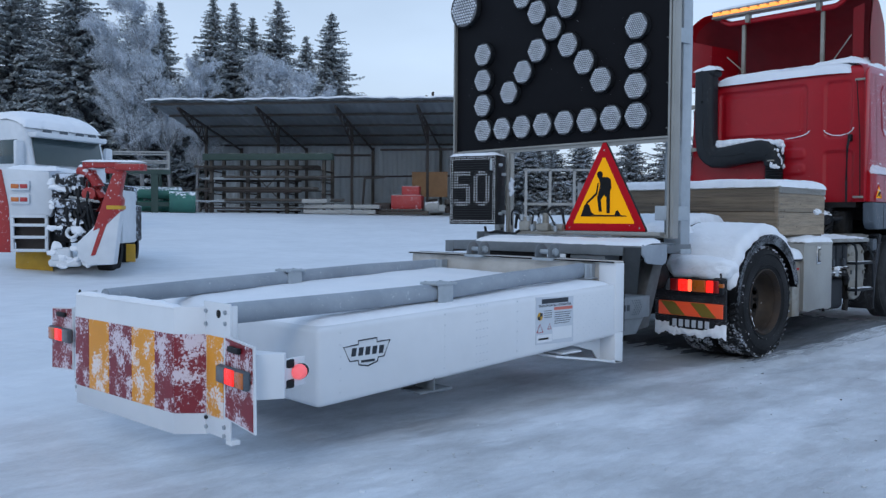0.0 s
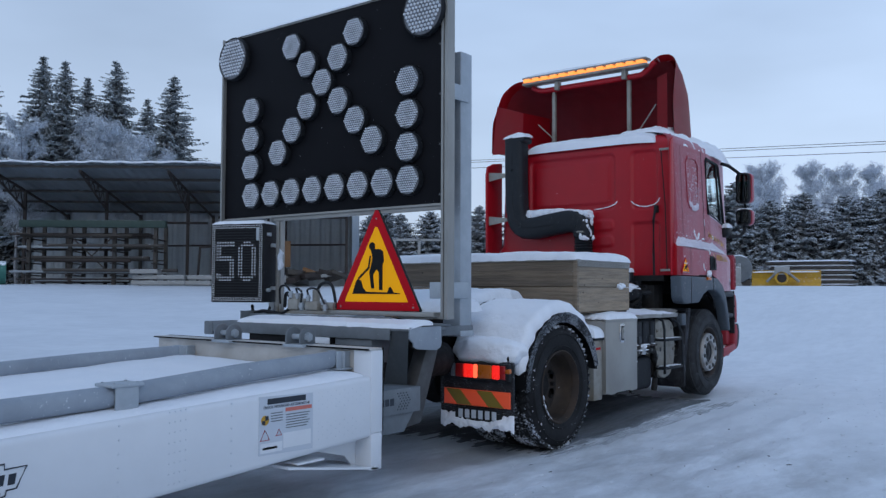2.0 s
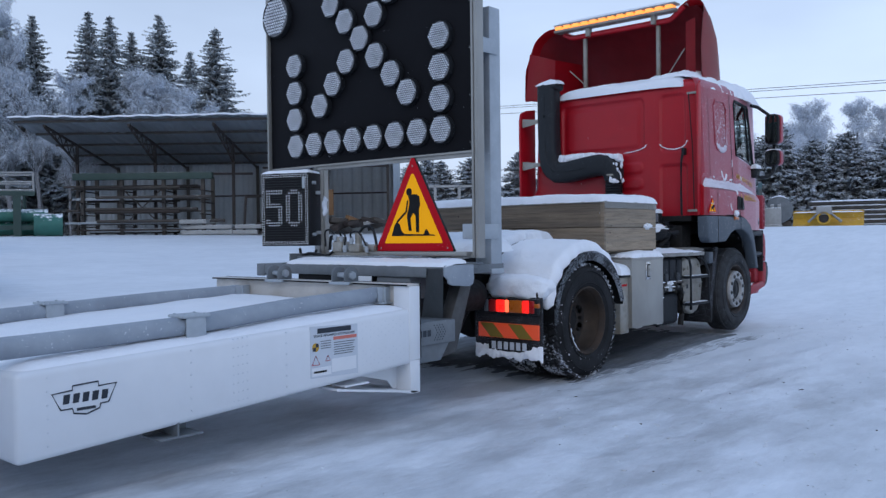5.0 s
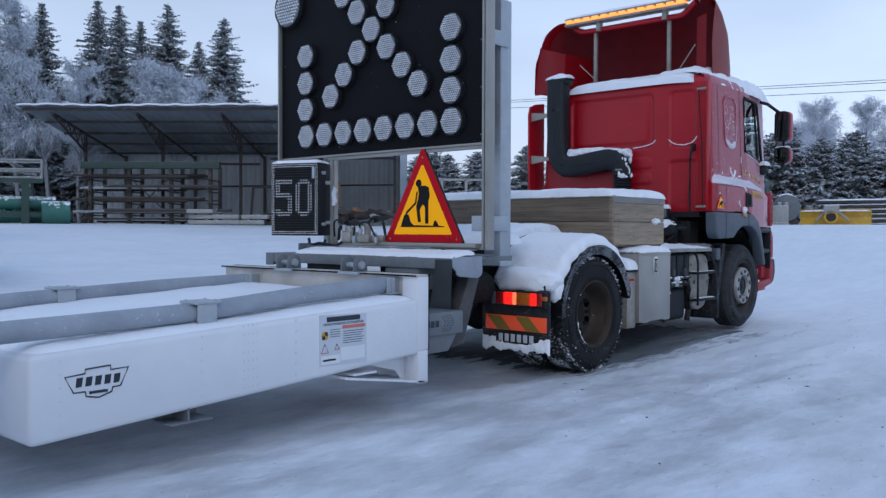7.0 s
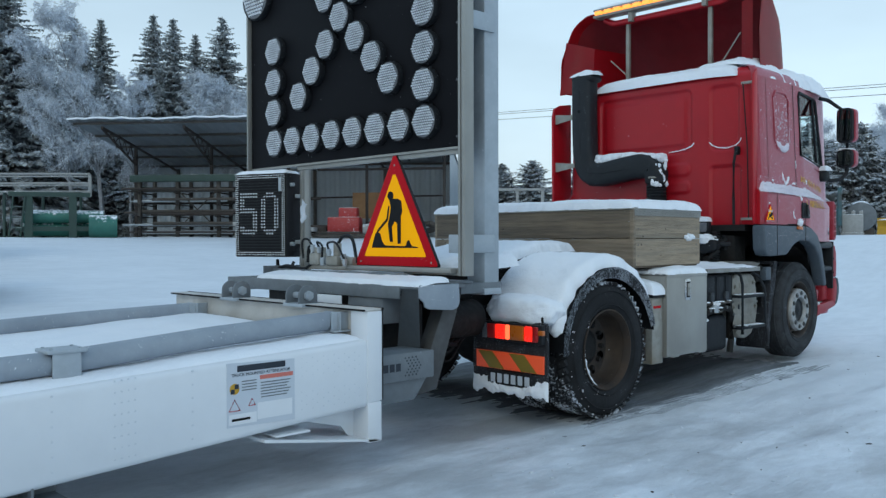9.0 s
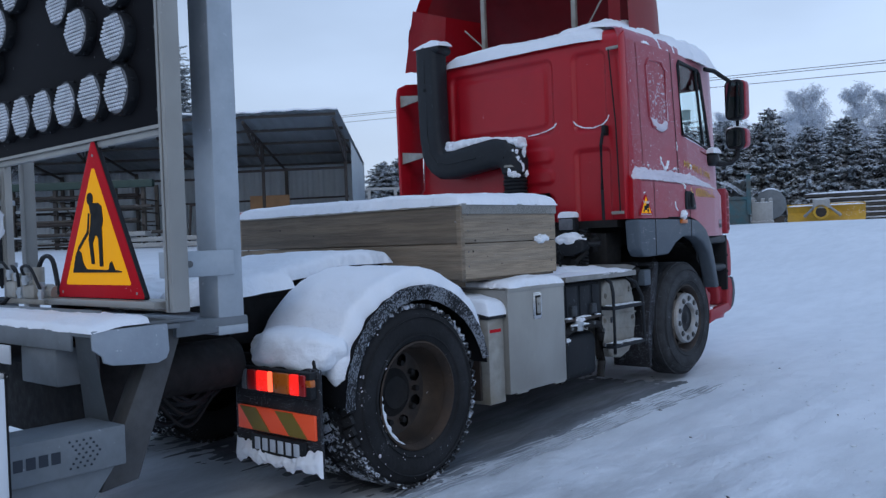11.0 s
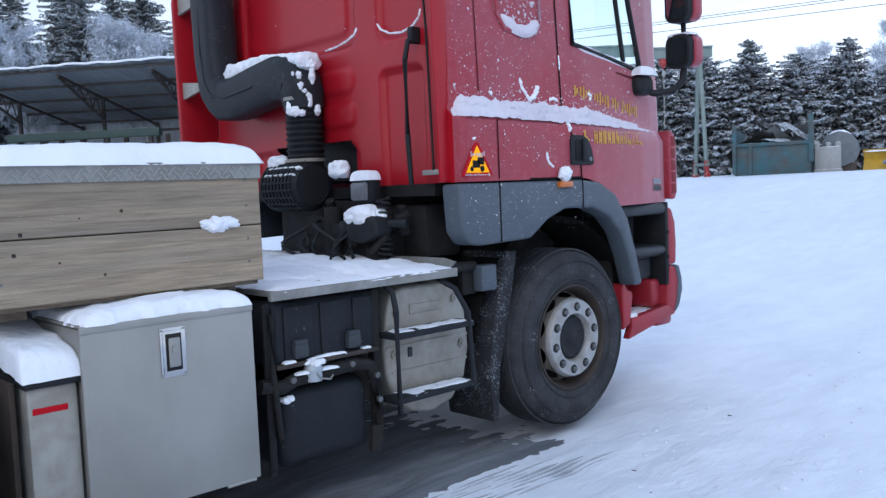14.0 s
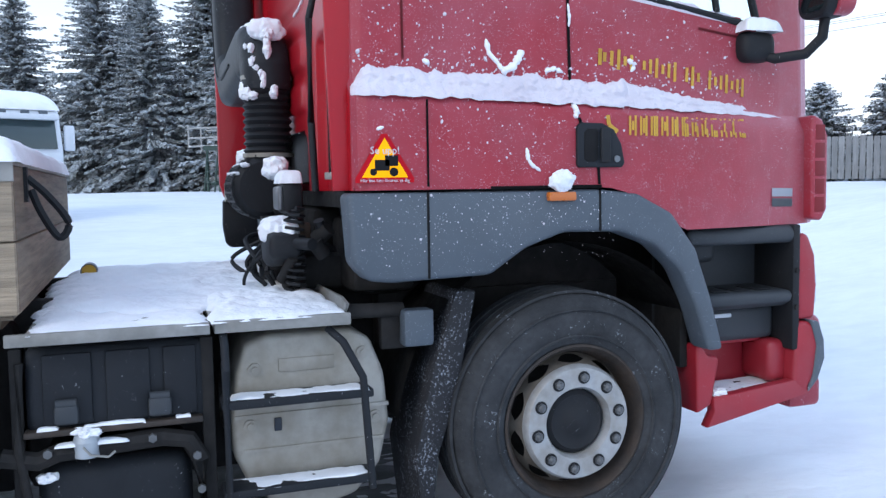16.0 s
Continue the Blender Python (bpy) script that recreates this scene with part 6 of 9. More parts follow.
g = G().grid(lambda u, v: tuple(Vector((0.975, -1.49, 0.917)).lerp(Vector((1.125, -1.49, 0.917)), u).lerp(Vector((0.78, -1.36, 0.48)).lerp(Vector((1.0, -1.36, 0.48)), u), v)), 4, 10)
g.thick(0.014)
part("side_plate", g, "steel", sup, "slanted grey side plate")
part("slant_strut", G().prism([(-1.16, 0.93), (-1.04, 0.93), (-1.28, 0.30), (-1.45, 0.28)], 'x', 0.95, 1.06, 0.006), "strutsteel", sup, "dark slanted steel strut")
bx = part("drawbar_box", G().box((0.85, -1.88, 0.395), (1.13, -1.37, 0.555), 0.006).prism([(-1.86, 0.395), (-1.40, 0.395), (-1.50, 0.27), (-1.80, 0.27)], 'x', 0.9, 1.10, 0.004), "steel", sup, "grey drawbar box with punched dots")
for i in range(5):
    part("mark_bar", G().box((1.1295, -1.86 + i * 0.047, 0.455), (1.132, -1.825 + i * 0.047, 0.50)), "ink", bx)
g = G()
for c in range(4):
    for k in range(7):
        yy = -1.60 + c * 0.028 + (3 - abs(k - 3)) * 0.012
        g.cyl((1.129, yy, 0.425 + k * 0.017), (1.132, yy, 0.425 + k * 0.017), 0.005, n=6)
part("punched_dots", g, "ink", bx)
for cx in (-0.14, 0.60):
    cl = part("clevis", G().box((cx - 0.10, -2.02, 0.82), (cx + 0.10, -1.90, 0.84), 0.004), "galv", sup, "pinned galvanised clevis")
    for dx in (-0.075, 0.055):
        arc = [(-1.952 + 0.066 * math.cos(radians(a)), 0.885 + 0.062 * math.sin(radians(a))) for a in range(0, 181, 15)]
        part("cheek", G().prism(arc + [(-2.018, 0.835), (-1.886, 0.835)], 'x', cx + dx, cx + dx + 0.013, 0.002), "steel", cl)
    part("pin", G().cyl((cx - 0.10, -1.955, 0.885), (cx + 0.095, -1.955, 0.885), 0.019, n=16).cyl((cx + 0.068, -1.955, 0.885), (cx + 0.088, -1.955, 0.885), 0.030, n=6), "galv", cl)
part("cross_channel", G().box((-0.75, -1.36, 0.94), (1.10, -1.0, 0.955), 0.004), "steel", sup, "grey cross channel")
part("end_stop", G().box((-0.75, -1.36, 0.9555), (-0.735, -1.0, 1.02)), "steel", sup)
part("channel_lip", G().box((-0.72, -1.30, 0.9555), (0.80, -1.28, 1.0), 0.003), "steel", sup)
part("cross_beam", G().box((-0.3, -1.095, 0.872), (1.088, -0.72, 0.9395), 0.006), "steel", sup, "grey box beam")
part("beam_stub", G().box((-0.80, -1.095, 0.90), (-0.302, -0.9, 0.9395), 0.006), "steel", sup)
post = part("post", G().box((0.925, -0.875, 0.86), (1.085, -0.735, 2.92), 0.012, 2).box((0.915, -0.885, 0.86), (1.095, -0.725, 0.90), 0.004), "galv", sup, "galvanised square post")
for z in (1.13, 2.55):
    part("post_clamp", G().box((1.086, -1.10, z), (1.098, -0.79, z + 0.115), 0.004).box((0.99, -1.108, z), (1.096, -1.094, z + 0.115), 0.003), "galv", post, "galvanised clamp plate")
    part("bolt", G().cyl((1.096, -1.03, z + 0.058), (1.116, -1.03, z + 0.058), 0.015, n=6), "bolt", post)
part("post", G().box((-1.0, -0.86, 0.86), (-0.93, -0.79, 2.6), 0.006, 2), "alu", sup, "slim aluminium post")
part("rail_profile", G().box((1.135, -1.17, 0.99), (1.155, -1.09, 3.36), 0.003).box((1.165, -1.17, 0.99), (1.195, -1.09, 3.36), 0.003).box((1.15, -1.15, 0.99), (1.17, -1.11, 3.36)), "alu", sup, "slotted aluminium rail")
part("rail_profile", G().box((-1.255, -1.19, 1.72), (-1.235, -1.12, 3.34), 0.003), "alu", sup, "slim aluminium edge rail")
part("rail_profile", G().box((-0.60, -1.13, 0.99), (-0.565, -1.09, 1.80), 0.003).box((-0.555, -1.13, 0.99), (-0.535, -1.09, 1.80), 0.003), "alu", sup, "slotted aluminium rail")
part("rail_profile", G().box((0.6, -1.14, 0.99), (1.13, -1.11, 1.02), 0.003).box((-0.62, -1.14, 1.745), (1.16, -1.11, 1.775), 0.003), "alu", sup)
part("pump", G().box((-0.42, -1.2, 1.0), (0.1, -1.1, 1.03), 0.004).box((-0.36, -1.22, 1.03), (-0.24, -1.1, 1.12), 0.015, 2).cyl((-0.3, -1.16, 1.11), (-0.3, -1.16, 1.16), 0.045, n=14)
     .box((-0.16, -1.22, 1.03), (-0.02, -1.1, 1.10), 0.015).cyl((-0.09, -1.16, 1.09), (-0.09, -1.16, 1.19), 0.03, n=14).cyl((0.0, -1.16, 1.06), (0.12, -1.16, 1.06), 0.035, n=14), "alud", sup, "small hydraulic pump block")
for pts, r in (([(-0.09, -1.16, 1.18), (-0.02, -1.16, 1.24), (0.08, -1.16, 1.22), (0.12, -1.15, 1.05)], 0.012), ([(-0.8, -1.2, 1.06), (-0.75, -1.22, 1.0), (-0.6, -1.25, 1.02), (-0.45, -1.2, 1.0), (-0.35, -1.2, 1.04)], 0.013),
               ([(-0.58, -1.2, 1.05), (-0.57, -1.25, 0.97), (-0.56, -1.3, 0.95)], 0.011), ([(-0.36, -1.17, 1.12), (-0.42, -1.17, 1.16), (-0.45, -1.16, 1.05)], 0.014)):
    part("cable", G().hose(pts, r, 8), "black", sup)
for x, y, z, r, h in ((-0.33, -1.205, 1.125, 0.016, 0.055), (-0.26, -1.20, 1.12, 0.013, 0.045), (-0.12, -1.215, 1.10, 0.016, 0.05), (0.03, -1.20, 1.075, 0.018, 0.04), (-0.21, -1.20, 1.03, 0.020, 0.06), (0.07, -1.22, 1.03, 0.014, 0.05)):
    part("pump_fitting", G().cyl((x, y, z), (x, y, z + h), r, n=12).cyl((x, y, z + h * 0.35), (x, y, z + h * 0.7), r * 1.35, n=6), "galv", sup)
for pts in ([(-0.33, -1.205, 1.17), (-0.36, -1.23, 1.22), (-0.44, -1.22, 1.20), (-0.47, -1.19, 1.08)], [(-0.12, -1.215, 1.14), (-0.10, -1.24, 1.19), (0.0, -1.24, 1.19), (0.07, -1.22, 1.07)], [(-0.26, -1.20, 1.16), (-0.24, -1.23, 1.20), (-0.18, -1.23, 1.17), (-0.21, -1.21, 1.08)]):
    part("cable", G().hose(pts, 0.008, 8), "black", sup)
part("plastic_bag", G().grid(lambda u, v: (-0.52 + 0.06 * u + 0.012 * math.sin(v * 9), -1.17 - 0.03 * math.sin(u * 3.1) * (1 - v * .5), 1.36 + 0.14 * v + 0.02 * math.sin(u * 7 + v * 11)), 8, 12), "paper", sup, "torn clear plastic wrap").data.shade_smooth()
for k in range(3):
    part("chain", G().hose([(0.70 - k * 0.02, -1.0, 0.66 - 0.04 * k), (0.66, -0.80, 0.50 - 0.06 * k), (0.62, -0.60, 0.62 - 0.05 * k)], 0.008, 6), "dirty", sup)

# ---- light-arrow board ----
brd = thing("arrow_board", "black arrow board with round lamps, unlit, on the support frame", "sign board", (0.0, -1.2, 1.79))
YB = -1.155
part("panel", G().box((-1.235, YB, 1.79), (1.155, YB + 0.035, 3.33), 0.004), "board", brd, "matt black panel")
for z in (3.33, 1.775):
    part("panel_edge", G().box((-1.235, YB, z), (1.155, YB + 0.035, z + 0.015)), "alu", brd)
for k in range(5):
    part("screw", G().cyl((1.12, YB - 0.006, 1.85 + k * 0.35), (1.12, YB, 1.85 + k * 0.35), 0.008, n=8), "bolt", brd)


def lamp(x, z, r):
    m = Matrix.Translation((x, YB, z)) @ Matrix.Rotation(radians(-90), 4, 'Z')
    g = G()
    g.lathe([(-0.002, r * 1.0), (0.02, r * 1.03), (0.045, r * 1.02), (0.052, r * 0.99), (0.048, r * 0.95)], n=36)
    bmesh.ops.transform(g.bm, matrix=m, verts=g.bm.verts[:])
    hs = part("lamp_housing", g, "black", brd, "round lamp with a honeycomb lens")
    g = G()
    g.lathe([(0.047, r * 0.96), (0.054, r * 0.6), (0.056, 0.0)], n=36)
    bmesh.ops.transform(g.bm, matrix=m, verts=g.bm.verts[:])
    ln = part("lens", g, "lens", hs)
    g = G()
    s = r / 6.0
    for a in range(-7, 8):
        for b in range(-7, 8):
            px, pz = (a + 0.5 * (b % 2)) * s * 1.05, b * s * 0.92
            if math.hypot(px, pz) < r * 0.90:
                g.cyl((x + px, YB - 0.052, z + pz), (x + px, YB - 0.0605, z + pz), s * 0.44, s * 0.30, n=6)
    part("honeycomb", g, "comb", ln)
    for k in range(8):
        a = k * 0.785 + 0.3
        part("lug", G().box((x + r * 1.03 * math.cos(a) - 0.007, YB - 0.035, z + r * 1.03 * math.sin(a) - 0.007), (x + r * 1.03 * math.cos(a) + 0.007, YB - 0.02, z + r * 1.03 * math.sin(a) + 0.007), 0.002, 1), "black", hs)
    return hs


for i in range(8):
    lamp(-0.835 + i * 0.2425, 1.965, 0.108)
for z in (2.20, 2.435, 2.675):
    lamp(-0.845, z, 0.108)
    lamp(0.855, z, 0.108)
for k in (-3, -2, -1, 0, 1, 2):
    lamp(-0.01 + 0.167 * k, 2.79 + 0.167 * k, 0.108)
for k in (-2, -1, 1, 2, 3):
    lamp(-0.01 + 0.175 * k, 2.79 - 0.1675 * k, 0.108)
lamp(-1.10, 3.15, 0.18)
lamp(0.99, 3.15, 0.18)
part("junction", G().box((-1.30, YB + 0.04, 2.50), (-1.255, YB + 0.12, 2.62), 0.004), "alu", brd)

# ---- speed display ----
spd = thing("speed_display", "black LED speed display showing 50 in white dots, snow on top", "speed sign", (-1.075, -1.405, 1.085), 20.0)
W0 = WORLD[spd]


def loc(name, g, material, label="", parent=None):
    bmesh.ops.transform(g.bm, matrix=W0, verts=g.bm.verts[:])
    return part(name, g, material, parent or spd, label)


case = loc("case", G().box((0, 0, 0), (0.49, 0.20, 0.64), 0.01, 2), "black", "black metal case")
loc("face", G().box((0.008, -0.006, 0.008), (0.482, 0.0, 0.632), 0.002, 1), "signblk", "", case)
g = G()
for k in range(27):
    g.box((0.02, -0.009, 0.022 + k * 0.0225), (0.47, -0.005, 0.030 + k * 0.0225))
loc("louvre", g, "black", "", case)
SEG = {"5": ["1111111", "1111111", "11.....", "11.....", "11.....", "111111.", "1111111", ".....11", ".....11", ".....11", ".....11", "11...11", "1111111", ".11111."],
       "0": ["..111..", ".11111.", "11...11", "11...11", "11...11", "11...11", "11...11", "11...11", "11...11", "11...11", "11...11", "11...11", ".11111.", "..111.."]}
for ch, xo in (("5", 0.065), ("0", 0.265)):
    g = G()
    for r, row in enumerate(SEG[ch]):
        for c, v in enumerate(row):
            if v == "1":
                g.cyl((xo + c * 0.0245, -0.008, 0.485 - r * 0.0235), (xo + c * 0.0245, -0.013, 0.485 - r * 0.0235), 0.0054, n=8)
    loc("digit", g, "ledw", "digit of white LED dots", case)
g = G()
for row in (0.0, 1.0):
    o = 0.018 + row * 0.017
    for k in range(int((0.49 - 2 * o) / 0.0155) + 1):
        x = o + k * 0.0155
        for z in (o, 0.64 - o):
            g.cyl((x, -0.008, z), (x, -0.012, z), 0.0036, n=6)
    for k in range(int((0.64 - 2 * o) / 0.0155) + 1):
        z = o + k * 0.0155
        for x in (o, 0.49 - o):
            g.cyl((x, -0.008, z), (x, -0.012, z), 0.0036, n=6)
loc("dot_border", g, "ledw", "border of small white LED dots", case)
loc("hasp", G().box((0.42, -0.012, 0.50), (0.445, 0.0, 0.60), 0.004), "galv", "", case)
for z in (0.10, 0.55):
    loc("hinge", G().cyl((0.49, 0.05, z), (0.52, 0.05, z), 0.015, n=10), "galv", "", case)
for z in (0.1, 0.45):
    loc("bracket", G().box((0.49, 0.10, z), (0.56, 0.18, z + 0.03), 0.004), "galv", "")

# ---- road works sign ----
sgn = thing("road_works_sign", "triangular amber road works sign with a red border", "road sign", (0.533, -1.2, 1.02))
YT = -1.150


def tri(k, y0, y1, bev):
    c = (0.525, 1.283)
    p = [(0.108, 1.037), (0.936, 1.037), (0.940, 1.050), (0.540, 1.780), (0.510, 1.780), (0.104, 1.050)]
    return G().prism([(c[0] + (a - c[0]) * k, c[1] + (b - c[1]) * k) for a, b in p], 'y', y0, y1, bev)


part("back_plate", tri(1.0, YT, YT + 0.024, 0.004), "black", sgn)
part("border", tri(0.985, YT - 0.004, YT + 0.002, 0.001), "signred", sgn, "dark red border")
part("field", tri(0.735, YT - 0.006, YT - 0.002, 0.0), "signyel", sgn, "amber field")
PG = (YT - 0.009, YT - 0.005)
part("pictogram", G().prism([(0.478, 1.478), (0.500, 1.488), (0.566, 1.486), (0.596, 1.470), (0.606, 1.400), (0.592, 1.370), (0.592, 1.188), (0.560, 1.188), (0.556, 1.318), (0.532, 1.340),
                                   (0.500, 1.300), (0.512, 1.200), (0.482, 1.200), (0.462, 1.318), (0.484, 1.386), (0.492, 1.430)], 'y', *PG), "signblk", sgn, "plain black work symbol")
part("pictogram_block", G().cyl((0.488, PG[0], 1.508), (0.488, PG[1], 1.508), 0.030, n=16), "signblk", sgn)
part("pictogram_tool", G().prism([(0.352, 1.262), (0.368, 1.272), (0.462, 1.345), (0.478, 1.440), (0.466, 1.442), (0.448, 1.356), (0.350, 1.280)], 'y', *PG), "signblk", sgn)
part("pictogram_mound", G().prism([(0.292, 1.160), (0.760, 1.160), (0.760, 1.166), (0.700, 1.172), (0.672, 1.212), (0.655, 1.205), (0.640, 1.172), (0.432, 1.176), (0.400, 1.205), (0.382, 1.255), (0.350, 1.272), (0.328, 1.250)], 'y', *PG), "signblk", sgn)
for k in range(3):
    part("corner_rivet", G().cyl(((0.525, 0.17, 0.88)[k], YT - 0.0065, (1.71, 1.066, 1.066)[k]), ((0.525, 0.17, 0.88)[k], YT - 0.003, (1.71, 1.066, 1.066)[k]), 0.007, n=10), "alu", sgn)
part("leg", G().box((0.05, YT - 0.05, 1.004), (1.10, YT + 0.09, 1.036), 0.004), "alu", sgn)
part("lamp", G().cyl((0.60, YT + 0.04, 1.76), (0.64, YT + 0.06, 1.79), 0.03, n=12), "black", sgn)

# ---- wooden crate ----
crt = thing("wooden_crate", "long weathered plank crate with aluminium edging, snow on its lid", "crate", (-0.1, 1.45, 0.985))
cx0, cx1, cy0, cy1, cz0, cz1 = -1.26, 1.025, 0.925, 1.965, 1.0, 1.455
zm = 1.222
for za, zb in ((cz0, zm - 0.002), (zm + 0.002, cz1)):
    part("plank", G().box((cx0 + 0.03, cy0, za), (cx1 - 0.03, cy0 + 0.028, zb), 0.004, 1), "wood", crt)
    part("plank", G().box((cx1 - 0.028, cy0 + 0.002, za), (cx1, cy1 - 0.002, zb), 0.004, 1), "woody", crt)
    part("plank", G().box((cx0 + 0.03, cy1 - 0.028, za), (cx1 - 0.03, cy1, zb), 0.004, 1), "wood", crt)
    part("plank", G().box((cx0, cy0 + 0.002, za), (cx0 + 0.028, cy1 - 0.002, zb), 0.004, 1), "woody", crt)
part("corner_post", G().box((cx1 - 0.034, cy0 - 0.006, cz0 - 0.004), (cx1 + 0.002, cy0 + 0.03, cz1 + 0.002), 0.003), "wood", crt)
part("base", G().box((cx0 + 0.02, cy0 + 0.02, cz0 - 0.015), (cx1 - 0.02, cy1 - 0.02, cz0 + 0.02)).box((-0.9, 1.0, 0.945), (0.9, 1.1, 0.99)).box((-0.9, 1.8, 0.945), (0.9, 1.9, 0.99)), "wood", crt)
part("lid", G().box((cx0 - 0.01, cy0 - 0.01, cz1), (cx1 + 0.005, cy1 + 0.005, cz1 + 0.012)), "alud", crt)
g = G().box((cx1 - 0.004, cy0 + 0.01, cz1 - 0.050), (cx1 + 0.0065, cy1 + 0.004, cz1 + 0.016), 0.002, 1)
part("edging", g, "deckalu", crt, "tread-plate aluminium edging")
for yy, zz in ((0.99, 1.08), (0.99, 1.17), (0.99, 1.30), (0.99, 1.40), (1.9, 1.08), (1.9, 1.17), (1.9, 1.3), (1.9, 1.4)):
    part("screw", G().cyl((cx1 - 0.001, yy, zz), (cx1 + 0.003, yy, zz), 0.005, n=6), "bolt", crt)
random.seed(9)
for k in range(14):                                  # knots in the planks
    r = rnd(0.003, 0.008)
    if k % 2:
        x, z = rnd(cx0 + 0.1, cx1 - 0.1), rnd(cz0 + 0.03, cz1 - 0.05)
        part("knot", G().cyl((x, cy0 - 0.0008, z), (x, cy0 + 0.004, z), r, n=10), "rust", crt)
    else:
        y, z = rnd(cy0 + 0.06, cy1 - 0.06), rnd(cz0 + 0.03, cz1 - 0.05)
        part("knot", G().cyl((cx1 - 0.004, y, z), (cx1 + 0.0008, y, z), r, n=10), "rust", crt)
g = G()
for r in range(3):
    n = int((cy1 - cy0 - 0.04) / 0.028)
    for i in range(n):
        y, z = cy0 + 0.03 + 0.028 * (i + 0.5 * (r % 2)), cz1 - 0.042 + r * 0.016
        m = Matrix.Translation((cx1 + 0.006, y, z)) @ Matrix.Rotation(radians(40 if (i + r) % 2 else -40), 4, 'X')
        g.box((0, -0.011, -0.0028), (0.0035, 0.011, 0.0028), 0.0, m=m)
tagged(part("tread_rib", g, "alu", crt), "raised tread ribs on the aluminium edging", kind="stuff")
part("strap", G().box((0.72, cy1, 1.34), (0.76, cy1 + 0.012, 1.455)).hose([(0.74, cy1 + 0.01, 1.42), (0.74, cy1 + 0.07, 1.36), (0.74, cy1 + 0.13, 1.27), (0.74, cy1 + 0.10, 1.22), (0.74, cy1 + 0.05, 1.30), (0.74, cy1 + 0.02, 1.38)], 0.014, 6), "black", crt, "hanging black lashing strap")
tin = thing("tin_can", "small yellow tin lying on the snowy deck", "can", (-0.35, 2.10, 0.975))
part("body", G().lathe([(-0.10, 0.0), (-0.10, 0.034), (0.0, 0.034), (0.004, 0.036), (0.006, 0.033), (0.0, 0.031)], (-0.31, 2.10, 1.012), 24), "steel", tin)
part("end", G().lathe([(0.0015, 0.031), (0.0015, 0.0)], (-0.31, 2.10, 1.012), 24), "yellow", tin, "yellow end of the tin")

# ---- aluminium lockers ----
tb = thing("tool_locker", "brushed aluminium tool locker with a paddle latch, snow on top", "tool box", (0.93, 1.48, 0.26))
part("body", G().box((0.62, 1.175, 0.262), (1.16, 1.805, 0.92), 0.006), "alu", tb)
dr = part("door", G().box((1.16, 1.17, 0.265), (1.178, 1.81, 0.93), 0.005).box((1.176, 1.17, 0.905), (1.182, 1.81, 0.93), 0.002).box((1.16, 1.17, 0.925), (0.62, 1.18, 0.935)), "alu", tb)
lt2 = part("latch", G().box((1.178, 1.440, 0.712), (1.183, 1.535, 0.888), 0.003).box((1.182, 1.448, 0.722), (1.1865, 1.527, 0.878), 0.002), "chrome", dr, "recessed chrome paddle latch")
part("latch_pan", G().box((1.1855, 1.458, 0.735), (1.1885, 1.517, 0.866), 0.002), "dirty", lt2)
part("paddle", G().box((1.187, 1.466, 0.748), (1.196, 1.509, 0.852), 0.006, 2).cyl((1.195, 1.4875, 0.812), (1.203, 1.4875, 0.812), 0.013, n=14), "alu", lt2)
for dy, dz in ((-0.042, -0.08), (0.042, -0.08), (-0.042, 0.08), (0.042, 0.08)):
    part("rivet", G().cyl((1.182, 1.4875 + dy, 0.80 + dz), (1.186, 1.4875 + dy, 0.80 + dz), 0.004, n=8), "alu", lt2)
for yy in (1.30, 1.73):
    part("hinge", G().cyl((1.17, yy - 0.06, 0.262), (1.17, yy + 0.06, 0.262), 0.009, n=8), "alu", dr)
nb = thing("narrow_locker", "narrow worn aluminium locker with a red mark, heaped with snow", "tool box", (0.88, 1.1, 0.2))
part("body", G().box((0.62, 1.005, 0.22), (1.145, 1.165, 0.75), 0.01, 2), "alud", nb)
part("lid", G().box((0.60, 0.995, 0.75), (1.16, 1.175, 0.775), 0.006), "black", nb)
part("mark", G().box((1.1445, 1.02, 0.665), (1.147, 1.13, 0.685)), "signred", nb, "faded red mark")
part("side_plate", G().box((0.60, 0.965, 0.25), (1.10, 0.985, 0.77), 0.004), "rust", nb)

# ---- snow lying on things ----


def cap(owner, fn, h, label, nu=24, nv=14, seed=0, rough=0.3, hang=0.012, edge=7):
    return part("snow_cover", snow_cap(fn, h, nu * 2, nv * 2, seed, rough, hang, edge), "snow", owner, label, 180)


def lump(c, r, seed, label, p=0.7, rough=0.16, owner=None):
    """A heaped, uneven mass of snow round c with half-axes r."""
    sp = lambda a: math.copysign(abs(a) ** p, a)

    def fn(u, v):
        a, b = 2 * math.pi * u, math.pi * (v - 0.5)
        d = Vector((sp(math.cos(b)) * sp(math.cos(a)), sp(math.cos(b)) * sp(math.sin(a)), sp(math.sin(b))))
        q = Vector((d.x * r[0], d.y * r[1], d.z * r[2])) * (1.9 / max(r)) + Vector((seed, 0, 0))
        k = 1 + rough * (noise.noise(q) + 0.5 * noise.noise(q * 2.7) + 0.25 * noise.noise(q * 6))
        return (c[0] + d.x * r[0] * k, c[1] + d.y * r[1] * k, c[2] + d.z * r[2] * k)
    return part("snow_cover", G().grid(fn, 72, 36), "snow", owner or truck, label, 180)


cap(crt, flat(cx0 - 0.02, cx1 + 0.012, cy0 - 0.015, cy1 + 0.01, cz1 + 0.012), 0.088, "thick snow on the crate lid", 80, 50, 1, 0.12, 0.012, 22)


